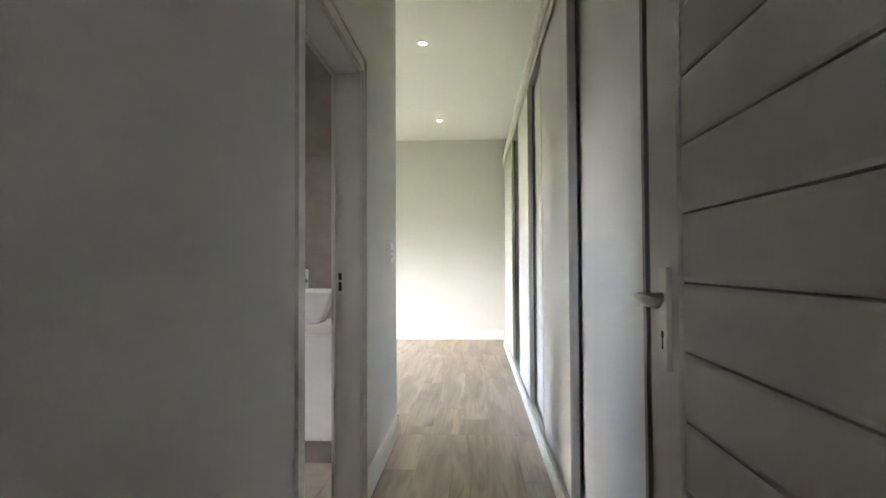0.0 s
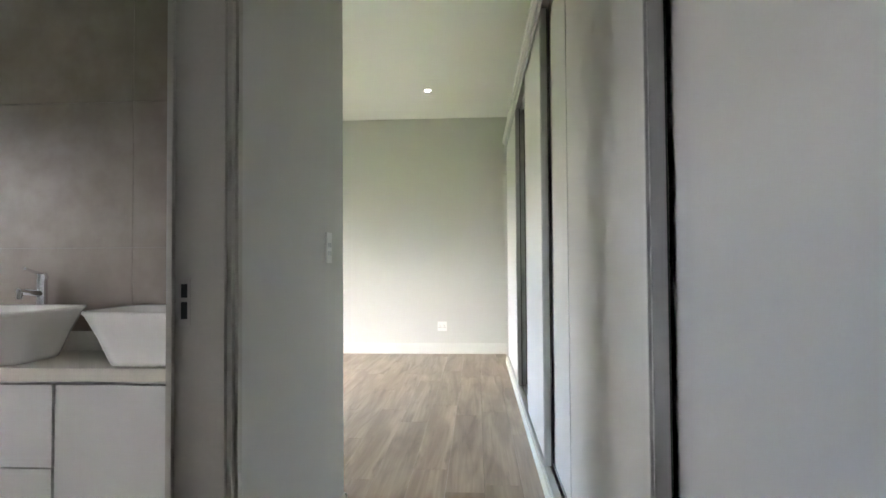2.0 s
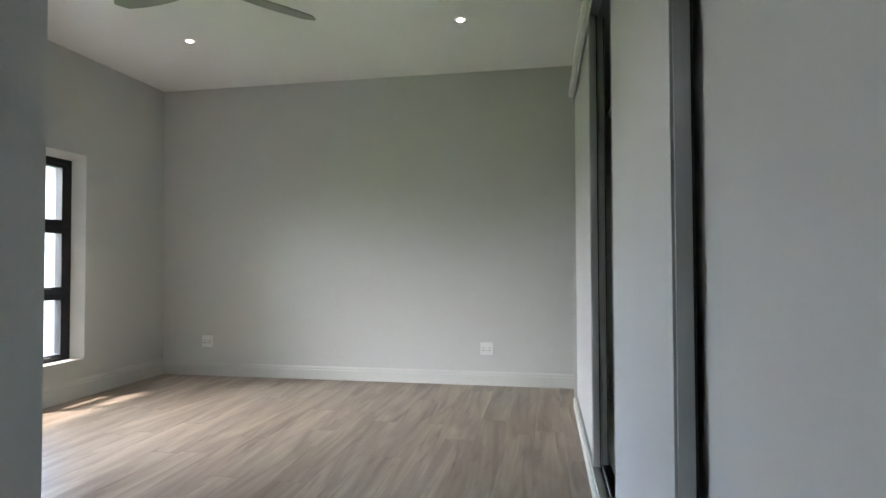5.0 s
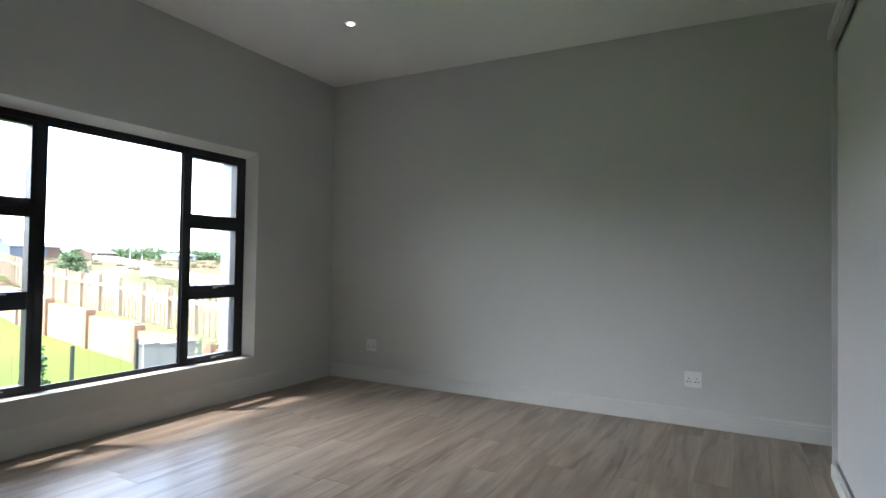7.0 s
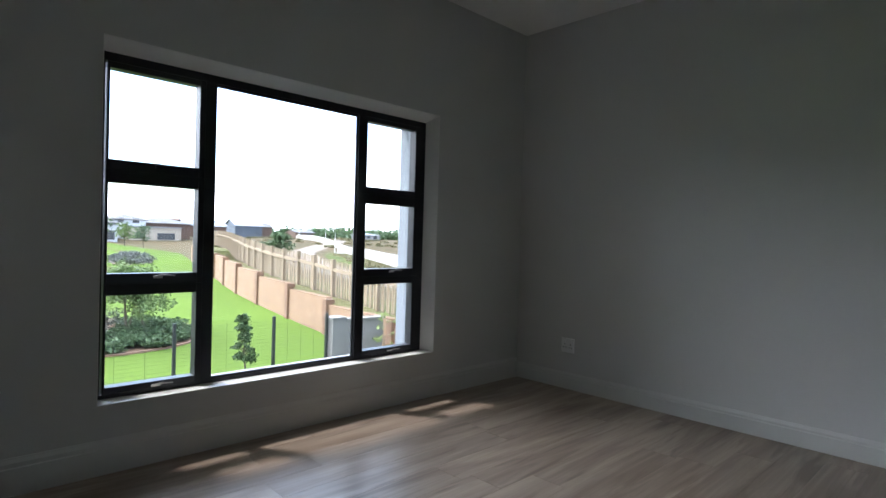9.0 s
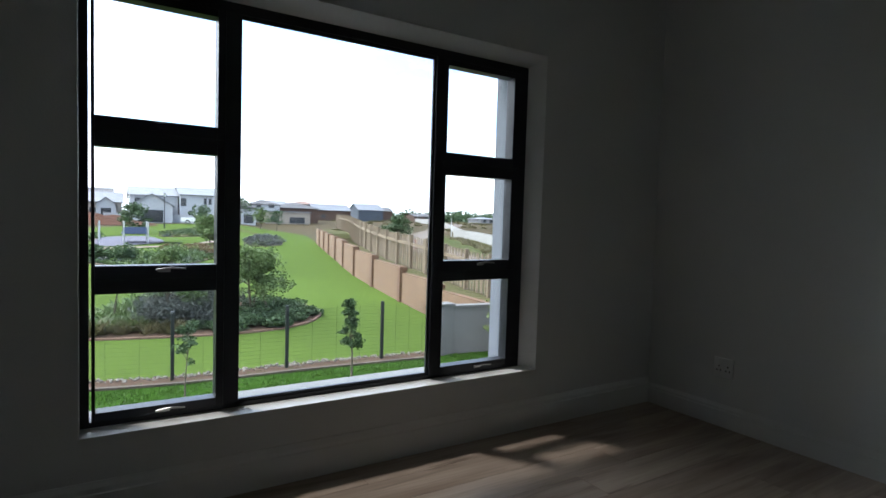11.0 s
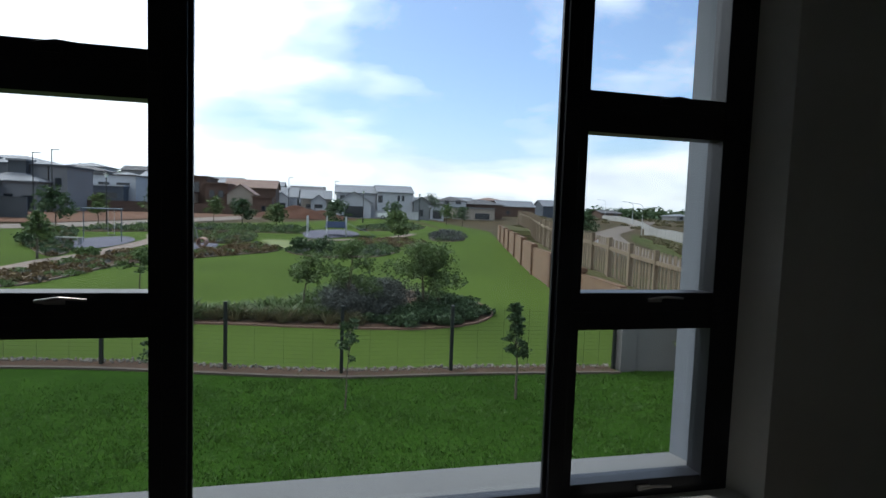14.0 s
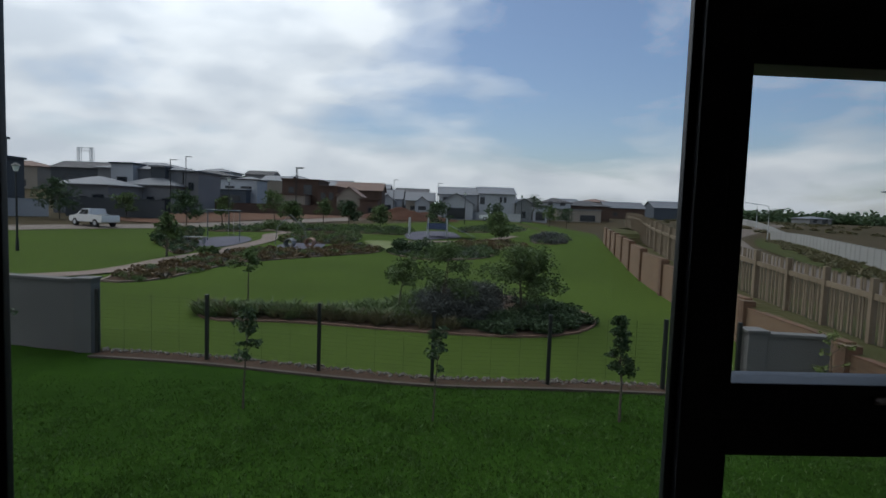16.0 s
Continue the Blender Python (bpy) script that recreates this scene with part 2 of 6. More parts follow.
M_SUBFLOOR = material("screed", (0.09, 0.07, 0.055), (0.06, 0.05, 0.04), 0.9)
M_TILE = material("stone_look_tile", (0.330, 0.285, 0.245), (0.205, 0.170, 0.145), 0.45, big=2.2, fine=9.0, bump=0.05, fine_amount=0.55, vary=0.06)
M_GROUT = material("grey_grout", (0.30, 0.28, 0.26), (0.25, 0.23, 0.21), 0.9)
M_CERAMIC = material("white_ceramic", (0.84, 0.84, 0.83), (0.80, 0.80, 0.79), 0.12, big=3, fine=20, bump=0.0, fine_amount=0.1)
M_QUARTZ = material("pale_stone_top", (0.66, 0.63, 0.57), (0.58, 0.55, 0.49), 0.3, big=5, fine=120, bump=0.02)
M_PLASTER = material("grey_outside_plaster", (0.19, 0.205, 0.23), (0.155, 0.168, 0.19), 0.85, big=1.2, fine=140, bump=0.2)
M_PLASTER_W = material("pale_outside_plaster", (0.19, 0.188, 0.182), (0.14, 0.138, 0.134), 0.9, big=0.9, fine=60, bump=0.15, fine_amount=0.35)
M_GLASS = glass_material()
M_LED = glow("lit_led", (1.0, 0.96, 0.88), 9.0)
M_SKIRT = material("skirting_paint", (0.645, 0.648, 0.628), (0.615, 0.618, 0.598), 0.45, big=2.0, fine=60, bump=0.04, fine_amount=0.2)

# ---------------------------------------------------------------- mesh helpers


def box(bm, x0, y0, z0, x1, y1, z1, bevel=0.0):
    x0, x1, y0, y1, z0, z1 = min(x0, x1), max(x0, x1), min(y0, y1), max(y0, y1), min(z0, z1), max(z0, z1)
    g = bmesh.ops.create_cube(bm, size=1.0, matrix=Matrix.LocRotScale(((x0 + x1) / 2, (y0 + y1) / 2, (z0 + z1) / 2), None, (x1 - x0, y1 - y0, z1 - z0)))
    if bevel:
        edges = list({e for v in g["verts"] for e in v.link_edges})
        bmesh.ops.bevel(bm, geom=edges, offset=bevel, segments=2, affect="EDGES", profile=0.7)
    return bm


def boxes(*specs, bevel=0.0):
    bm = bmesh.new()
    for s in specs:
        box(bm, *s, bevel=bevel)
    return bm


def rod(bm, p0, p1, r0, r1=None, seg=10):
    p0, p1 = Vector(p0), Vector(p1)
    d = p1 - p0
    if d.length < 1e-6:
        return bm
    m = Matrix.Translation((p0 + p1) / 2) @ d.to_track_quat("Z", "Y").to_matrix().to_4x4()
    bmesh.ops.create_cone(bm, cap_ends=True, segments=seg, radius1=r0, radius2=r0 if r1 is None else r1, depth=d.length, matrix=m)
    return bm


def path_tube(bm, pts, radii, seg=8):
    rings = []
    for i, p in enumerate(pts):
        p = Vector(p)
        d = (Vector(pts[min(i + 1, len(pts) - 1)]) - Vector(pts[max(i - 1, 0)])).normalized()
        q = d.to_track_quat("Z", "Y")
        rings.append([bm.verts.new(p + q @ Vector((math.cos(a) * radii[i], math.sin(a) * radii[i], 0))) for a in (2 * math.pi * k / seg for k in range(seg))])
    for a, b in zip(rings, rings[1:]):
        for k in range(seg):
            bm.faces.new((a[k], a[(k + 1) % seg], b[(k + 1) % seg], b[k]))
    bm.faces.new(list(reversed(rings[0])))
    bm.faces.new(rings[-1])
    return bm


def extrude_profile(bm, profile, p0, p1, out):
    """A profile of (outward, up) points drawn along the line from p0 to p1."""
    p0, p1, out = Vector(p0), Vector(p1), Vector(out)
    a = [bm.verts.new(p0 + out * u + Vector((0, 0, v))) for u, v in profile]
    b = [bm.verts.new(p1 + out * u + Vector((0, 0, v))) for u, v in profile]
    n = len(profile)
    for k in range(n):
        bm.faces.new((a[k], a[(k + 1) % n], b[(k + 1) % n], b[k]))
    bm.faces.new(list(reversed(a)))
    bm.faces.new(b)
    bmesh.ops.recalc_face_normals(bm, faces=bm.faces[:])
    return bm


def finish(name, bm, mat, parent=None, smooth=False):
    bmesh.ops.recalc_face_normals(bm, faces=bm.faces[:])
    me = bpy.data.meshes.new(name)
    bm.to_mesh(me)
    bm.free()
    if smooth:
        me.shade_smooth()
    me.materials.append(mat)
    ob = new(name, me)
    if parent is not None:
        ob.parent = parent
    return ob


def part(name, bm, mat, parent, label="", smooth=False):
    ob = finish(name, bm, mat, parent, smooth)
    return tagged(ob, label) if label else ob


def solid(name, bm, mat, label, category, group="", kind="", smooth=False):
    return tagged(finish(name, bm, mat, None, smooth), label, category, group, kind)


def thing(name, label, category, group="", kind="", at=(0, 0, 0)):
    ob = new(name)
    ob.location = at
    ob.empty_display_size = 0.1
    return tagged(ob, label, category, group, kind)


def raw_mesh(name, verts, faces, mat, parent=None, smooth=False):
    me = bpy.data.meshes.new(name)
    me.from_pydata(verts, [], faces)
    me.validate()
    me.update()
    if smooth:
        me.shade_smooth()
    me.materials.append(mat)
    ob = new(name, me)
    if parent is not None:
        ob.parent = parent
    return ob


# ---------------------------------------------------------------- room shell
WX, EY, CZ = -4.15, 7.935, 2.957          # window wall, end wall, ceiling
HALL_X, HALL_Y = -0.905, 3.388             # hall wall face and its corner
BX = 0.62                                 # wall behind the wardrobe
WIN = (4.742, 6.885, 0.328, 2.044)        # window opening: y0, y1, z0, z1

wall_window = solid("wall_window", boxes(
    (-4.33, -0.55, -3.1, WX, 1.0, 3.2), (-4.33, 2.1, -3.1, WX, WIN[0], 3.2), (-4.33, 1.0, -3.1, WX, 2.1, 1.45), (-4.33, 1.0, 2.0, WX, 2.1, 3.2), (-4.33, WIN[1], -3.1, WX, EY + 0.2, 3.2),
    (-4.33, WIN[0], -3.1, WX, WIN[1], WIN[2]), (-4.33, WIN[0], WIN[3], WX, WIN[1], 3.2)), M_WALL,
    "matt pale grey painted wall with a wide window opening", "wall", kind="structure")
for v in wall_window.data.vertices:
    if v.co.x > -4.2 and abs(v.co.y - WIN[1]) < 1e-4:
        v.co.y = 6.928
    if v.co.x > -4.2 and abs(v.co.z - WIN[3]) < 1e-4:
        v.co.z = 2.092
solid("wall_facade", boxes(
    (-4.60, 3.0, -3.1, -4.332, 4.69, 3.25), (-4.60, 6.93, -3.1, -4.332, EY + 0.25, 3.25),
    (-4.60, 4.69, -3.1, -4.332, 6.93, 0.265), (-4.60, 4.69, 2.09, -4.332, 6.93, 3.25), (-4.60, -0.55, -3.1, -4.332, 3.0, 1.45), (-4.60, -0.55, 2.0, -4.332, 3.0, 3.25),
    (-4.60, -0.55, 1.45, -4.332, 1.0, 2.0), (-4.60, 2.1, 1.45, -4.332, 3.0, 2.0)), M_PLASTER,
    "blue-grey plastered outside wall with deep window reveal", "wall", kind="structure")
solid("wall_north", boxes((-4.60, EY, -0.2, 0.85, EY + 0.2, 3.2)), M_WALL, "plain pale grey painted end wall of the bedroom", "wall", kind="structure")
solid("wall_bathroom_side", boxes((WX, 3.2, -0.2, HALL_X, HALL_Y, 3.2)), M_WALL, "pale grey painted wall between bedroom and bathroom", "wall", kind="structure")
DOOR_Y = (1.352, 2.266)
HALL_B = -1.040
solid("wall_hall", boxes(
    (HALL_B, -0.34, -0.2, HALL_X, DOOR_Y[0], 3.2), (HALL_B, DOOR_Y[1], -0.2, HALL_X, 3.2, 3.2), (HALL_B, DOOR_Y[0], 2.035, HALL_X, DOOR_Y[1], 3.2)), M_WALL,
    "pale grey painted hall wall with a bathroom doorway", "wall", kind="structure")
solid("wall_east", boxes((BX, -2.2, -0.2, BX + 0.2, EY, 3.2)), M_WALL, "pale grey wall behind the built-in wardrobe", "wall", kind="structure")
solid("wall_entry", boxes(
    (-1.10, -0.46, -0.2, -0.90, -0.34, 3.2), (-0.055, -0.46, -0.2, BX, -0.34, 3.2), (-0.90, -0.46, 2.05, -0.055, -0.34, 3.2)), M_WALL,
    "pale grey wall with the bedroom doorway", "wall", kind="structure")
# the high opening in the landing's back wall is unseen, added to light the hall
solid("wall_lobby", boxes((-1.30, -2.2, -0.2, -1.10, -0.34, 3.2), (-1.30, -2.4, -0.2, -0.6, -2.2, 3.2), (0.0, -2.4, -0.2, BX + 0.2, -2.2, 3.2), (-0.6, -2.4, -0.2, 0.0, -2.2, 1.78), (-0.6, -2.4, 2.0, 0.0, -2.2, 3.2)), M_WALL, "plain grey walls of the landing, with an added opening for light", "wall", kind="structure")
solid("wall_bathroom", boxes((WX, -0.55, -0.2, -1.30, -0.34, 3.2)), M_WALL, "plain back wall of the bathroom", "wall", kind="structure")
solid("ceiling", boxes((-4.60, -2.4, CZ, BX + 0.2, EY + 0.2, CZ + 0.22)), M_CEIL, "flat white painted ceiling with small downlights", "ceiling", kind="structure")
subfloor = solid("floor", boxes((-4.32, -2.4, -0.2, BX, EY, -0.010)), M_SUBFLOOR, "grey-brown oak laminate floor laid in long planks", "floor", kind="structure")

SKIRT = [(0, 0), (0.016, 0), (0.016, 0.094), (0.012, 0.098), (0.012, 0.112), (0.006, 0.124), (0.004, 0.130), (0, 0.130)]
skirting = thing("baseboard", "white painted moulded skirting board along the walls", "baseboard", kind="structure")
for p0, p1, out in (((WX, HALL_Y, 0), (WX, EY, 0), (1, 0, 0)), ((WX, EY, 0), (BX, EY, 0), (0, -1, 0)), ((WX, HALL_Y, 0), (HALL_X + 0.016, HALL_Y, 0), (0, 1, 0)),
                    ((HALL_X, DOOR_Y[1] + 0.028, 0), (HALL_X, HALL_Y + 0.016, 0), (1, 0, 0)), ((HALL_X, -0.34, 0), (HALL_X, DOOR_Y[0] - 0.05, 0), (1, 0, 0))):
    tall = 1.28 if p0[0] == p1[0] == WX else 1.0        # the window wall's board is taller
    part("skirting_board", extrude_profile(bmesh.new(), [(u, v * tall) for u, v in SKIRT], p0, p1, out), M_SKIRT, skirting)

# bathroom door lining and architrave
lining = thing("door_frame", "white painted door lining with moulded architrave and steel strike plate", "door frame", kind="structure")
part("lining", boxes((HALL_B, DOOR_Y[0] - 0.001, 0, HALL_X - 0.002, DOOR_Y[0] + 0.022, 2.03), (HALL_B, DOOR_Y[1] - 0.022, 0, HALL_X - 0.002, DOOR_Y[1] + 0.001, 2.03),
                     (HALL_B, DOOR_Y[0] + 0.022, 2.01, HALL_X - 0.002, DOOR_Y[1] - 0.022, 2.033)), M_DOOR, lining)
part("stop", boxes((-1.040, DOOR_Y[1] - 0.036, 0, -1.026, DOOR_Y[1] - 0.022, 2.01), (-1.040, DOOR_Y[0] + 0.022, 0, -1.026, DOOR_Y[0] + 0.036, 2.01),
                   (-1.040, DOOR_Y[0] + 0.036, 1.996, -1.026, DOOR_Y[1] - 0.036, 2.01), bevel=0.002), M_DOOR, lining)
bm = bmesh.new()
for y0, y1, w in ((DOOR_Y[1] - 0.012, DOOR_Y[1] + 0.026, 1), (DOOR_Y[0] - 0.050, DOOR_Y[0] + 0.012, -1)):
    box(bm, HALL_X, y0, 0, HALL_X + 0.012, y1, 2.092, 0.002)
    ya = y1 - 0.024 if w > 0 else y0
    if w > 0:
        box(bm, HALL_X + 0.012, ya, 0, HALL_X + 0.021, ya + 0.024, 2.092, 0.003)
box(bm, HALL_X, DOOR_Y[0] - 0.012, 2.022, HALL_X + 0.0125, DOOR_Y[1] + 0.012, 2.092, 0.002)
box(bm, HALL_X + 0.012, DOOR_Y[0] - 0.03, 2.068, HALL_X + 0.0205, DOOR_Y[1] + 0.03, 2.092, 0.003)
part("architrave", bm, M_DOOR, lining)
strike = part("strike_plate", boxes((-1.016, DOOR_Y[1] - 0.024, 0.985, -0.988, DOOR_Y[1] - 0.0205, 1.095), bevel=0.001), M_STEEL, lining, "steel strike plate")
part("latch_hole", boxes((-1.010, DOOR_Y[1] - 0.0246, 1.050, -0.995, DOOR_Y[1] - 0.0215, 1.082), (-1.010, DOOR_Y[1] - 0.0246, 1.000, -0.995, DOOR_Y[1] - 0.0215, 1.040)), M_BLACK, strike)

# ---------------------------------------------------------------- window
window = thing("window_1", "charcoal aluminium window, large fixed centre pane between casement columns", "window", kind="structure")
FX0, FX1 = -4.318, -4.256
WY = (4.745, 4.795, 5.226, 5.316, 6.268, 6.345, 6.781, 6.882)
WZ = (0.331, 0.388, 0.845, 0.953, 1.406, 1.520, 1.966, 2.041)
part("frame", boxes((FX0, WY[0], WZ[0], FX1 + 0.004, WY[0] + 0.03, WZ[7]), (FX0, WY[7] - 0.055, WZ[0], FX1 + 0.004, WY[7], WZ[7]),
                    (FX0, WY[0] + 0.03, WZ[0], FX1 + 0.003, WY[7] - 0.055, WZ[0] + 0.022), (FX0, WY[0] + 0.03, WZ[7] - 0.042, FX1 + 0.003, WY[7] - 0.055, WZ[7]), bevel=0.002), M_FRAME, window)
for y0, y1 in ((WY[2] + 0.03, WY[3] - 0.004), (WY[4] + 0.004, WY[5] - 0.026)):
    part("mullion", boxes((FX1 - 0.016, y0, WZ[0] + 0.022, FX1 + 0.014, y1, WZ[7] - 0.042), bevel=0.003), M_FRAME, window)
M_STAY = M_STEEL
for y0, y1 in ((WY[1] - 0.012, WY[2] + 0.030), (WY[5] - 0.026, WY[6] + 0.042)):
    for z0, z1 in ((0.890, 0.908), (1.450, 1.476)):
        part("transom", boxes((FX0 + 0.002, y0, z0, FX1 + 0.0085, y1, z1)), M_FRAME, window)
bm = boxes((-4.2515, WIN[1] - 0.003, WIN[2] + 0.006, -4.148, WIN[1], WIN[3]), (-4.2515, WIN[0], WIN[2] + 0.006, -4.148, WIN[0] + 0.003, WIN[3]), (-4.2515, WIN[0] + 0.003, WIN[3] - 0.003, -4.148, WIN[1] - 0.003, WIN[3]))
for v in bm.verts:
    if v.co.x > -4.2 and v.co.y > 6.5:
        v.co.y += 0.043
    if v.co.x > -4.2 and v.co.z > 2.0:
        v.co.z += 0.048
part("reveal", bm, M_WHITE, window, "white painted window reveal")
for y0, y1, side in ((WY[1], WY[2], -1), (WY[5], WY[6], 1)):
    for row, (z0, z1) in enumerate(((WZ[1], WZ[2]), (WZ[3], WZ[4]), (WZ[5], WZ[6]))):
        ya, yb = (y0 - 0.012, y1 + 0.030) if side < 0 else (y0 - 0.026, y1 + 0.042)
        za, zb = z0 - (0.033 if row == 0 else 0.052), z1 + (0.052 if row < 2 else 0.030)
        sash = part("sash", boxes((FX0 + 0.006, ya, za, FX1 + 0.012, y0, zb), (FX0 + 0.006, y1, za, FX1 + 0.012, yb, zb),
                                  (FX0 + 0.006, y0, za, FX1 + 0.010, y1, z0), (FX0 + 0.006, y0, z1, FX1 + 0.010, y1, zb), bevel=0.003), M_FRAME, window)
        pane = part("pane", boxes((-4.290, y0 - 0.008, z0 - 0.008, -4.284, y1 + 0.008, z1 + 0.008)), M_GLASS, sash)
        pane.visible_shadow = False
        ym = (y0 + y1) / 2 + 0.02
        hb = bmesh.new()
        box(hb, FX1 + 0.010, ym - 0.022, z0 - 0.027, FX1 + 0.016, ym + 0.022, z0 - 0.015, 0.002)
        path_tube(hb, [(FX1 + 0.016, ym - 0.02, z0 - 0.020), (FX1 + 0.034, ym - 0.03, z0 - 0.016), (FX1 + 0.040, ym + 0.02, z0 - 0.008), (FX1 + 0.040, ym + 0.075, z0 - 0.012)], [0.0045, 0.0045, 0.004, 0.003], 8)
        part("handle", hb, M_STAY if row < 2 else M_FRAME, sash, "small metal casement handle", smooth=False)
part("glazing_bead", boxes((-4.272, WY[3] - 0.004, WZ[0] + 0.022, -4.258, WY[3] + 0.006, WZ[7] - 0.042), (-4.272, WY[4] - 0.006, WZ[0] + 0.022, -4.258, WY[4] + 0.004, WZ[7] - 0.042),
                           (-4.272, WY[3] + 0.006, WZ[0] + 0.022, -4.258, WY[4] - 0.006, 0.366), (-4.272, WY[3] + 0.006, 1.982, -4.258, WY[4] - 0.006, WZ[7] - 0.042), bevel=0.002), M_FRAME, window)
pane = part("pane", boxes((-4.2665, WY[3] - 0.003, WZ[0] + 0.024, -4.2625, WY[4] + 0.003, WZ[7] - 0.0422)), M_GLASS, window)
pane.visible_shadow = False
bm = bmesh.new()
extrude_profile(bm, [(0, 0.265), (0.26, 0.265), (0.27, 0.29), (0.0, 0.325)], (-4.335, 4.69, 0), (-4.335, 6.93, 0), (-1, 0, 0))
part("window_sill", bm, M_PLASTER_W, window, "pale plastered outside sill")
part("window_board", boxes((-4.252, WIN[0] + 0.002, WIN[2] + 0.0005, -4.148, WIN[1] + 0.03, WIN[2] + 0.005), bevel=0.001), M_WHITE, window, "white painted inside sill")

# ---------------------------------------------------------------- wardrobe
ward = thing("wardrobe", "built-in wardrobe with white sliding doors, aluminium edges, one gap open", "wardrobe")
WT, WY0, WY1 = 2.522, -0.30, 7.27
part("plinth", boxes((-0.002, WY0, 0, 0.05, WY1, 0.074), bevel=0.006), M_WHITE, ward, "white plinth with rounded nose")
part("base", boxes((0.05, WY0, 0.03, BX - 0.004, WY1 - 0.02, 0.082)), M_WARDIN, ward)
part("top", boxes((0.0, WY0, 2.455, BX - 0.004, WY1 - 0.02, WT - 0.012)), M_WARD, ward)
part("scribe", boxes((-0.018, WY0, WT - 0.05, 0.004, WY1 + 0.004, WT), (0.004, WY0, WT - 0.012, 0.03, WY1 + 0.003, WT - 0.001), bevel=0.003), M_WHITE, ward, "white scribe strip")
part("end_panel", boxes((0.004, WY1 - 0.02, 0.0, BX - 0.004, WY1, WT - 0.051), bevel=0.001), M_WARD, ward)
part("back_panel", boxes((BX - 0.02, WY0, 0.082, BX - 0.005, WY1 - 0.02, 2.455)), M_WARDIN, ward)
part("divider", boxes((0.13, 2.25, 0.082, BX - 0.02, 2.266, 2.455)), M_WARDIN, ward)
part("divider", boxes((0.122, 5.502, 0.082, BX - 0.02, 5.518, 1.928)), M_WARDIN, ward, "white shelf divider with a pale front edge")
part("shelf", boxes((0.118, 4.70, 1.928, BX - 0.02, 5.81, 1.944), bevel=0.001), M_WARD, ward)
for z in (0.600, 0.905, 1.226, 1.549):
    part("shelf", boxes((0.120, 5.518, z, BX - 0.02, 5.592, z + 0.016), bevel=0.001), M_WARD, ward)
rail = bmesh.new()
rod(rail, (0.33, 5.83, 2.02), (0.33, 7.23, 2.02), 0.013)
part("hanging_rail", rail, M_CHROME, ward, "chrome hanging rail", smooth=False)
part("bottom_track", boxes((0.012, WY0, 0.074, 0.118, WY1 - 0.021, 0.082), (0.012, WY0, 0.082, 0.015, WY1 - 0.021, 0.094), (0.064, WY0, 0.082, 0.068, WY1 - 0.021, 0.096), (0.115, WY0, 0.082, 0.118, WY1 - 0.021, 0.096)), M_ALU, ward, "aluminium bottom track")
part("top_track", boxes((0.010, WY0, 2.40, 0.013, WY1 - 0.021, 2.454), (0.062, WY0, 2.415, 0.066, WY1 - 0.021, 2.454), (0.013, WY0, 2.449, 0.12, WY1 - 0.021, 2.4545)), M_ALU, ward, "aluminium top track")


def sliding_door(y0, y1, x0):
    d = part("door", boxes((x0 + 0.006, y0 + 0.010, 0.100, x0 + 0.024, y1 - 0.012, 2.44), bevel=0.001), M_WARD, ward)
    bm = bmesh.new()
    outline = ((0, 0), (0.030, 0), (0.030, 0.03), (0.026, 0.03), (0.026, 0.008), (0.006, 0.008), (0.006, 0.012), (0.004, 0.017), (-0.005, 0.017), (-0.005, 0.011), (0, 0.009))
    rows = [[bm.verts.new((x0 + u, y0 + v, zz)) for u, v in outline] for zz in (0.098, 2.44)]
    for j in range(len(outline)):
        bm.faces.new((rows[0][j], rows[0][(j + 1) % len(outline)], rows[1][(j + 1) % len(outline)], rows[1][j]))
    bm.faces.new(rows[0])
    bm.faces.new(rows[1][::-1])
    part("stile", bm, M_ALU, d, "aluminium grip stile")
    part("edge_strip", boxes((x0 + 0.004, y1 - 0.012, 0.098, x0 + 0.030, y1, 2.44)), M_ALU, d)
    # black strip that paints the shade of the gap behind the stile
    part("gap_shade", boxes((x0 + 0.0302, y0 + 0.004, 0.098, x0 + 0.036, y0 + 0.012, 2.44)), M_BLACK, d, "black strip standing in for the dark gap behind the stile")
    return d


for y0, y1, x0 in ((2.075, 3.10, 0.020), (3.84, 4.86, 0.020), (5.70, 7.245, 0.020), (0.90, 2.24, 0.062), (3.02, 4.00, 0.062), (5.735, 7.22, 0.062)):
    sliding_door(y0, y1, x0)

d = sliding_door(-0.20, 1.035, 0.020)
grip = bmesh.new()
outline = ((0.0255, 0.969), (0.0255, 1.036), (0.010, 1.036), (0.010, 1.015), (0.018, 1.011), (0.018, 0.991), (0.012, 0.989), (0.012, 0.969))
rows = [[grip.verts.new((u, v, zz)) for u, v in outline] for zz in (0.098, 2.44)]
for j in range(len(outline)):
    grip.faces.new((rows[0][j], rows[0][(j + 1) % len(outline)], rows[1][(j + 1) % len(outline)], rows[1][j]))
grip.faces.new(rows[0])
grip.faces.new(rows[1][::-1])
part("grip", grip, M_GRIP, d, "dark aluminium grip profile")

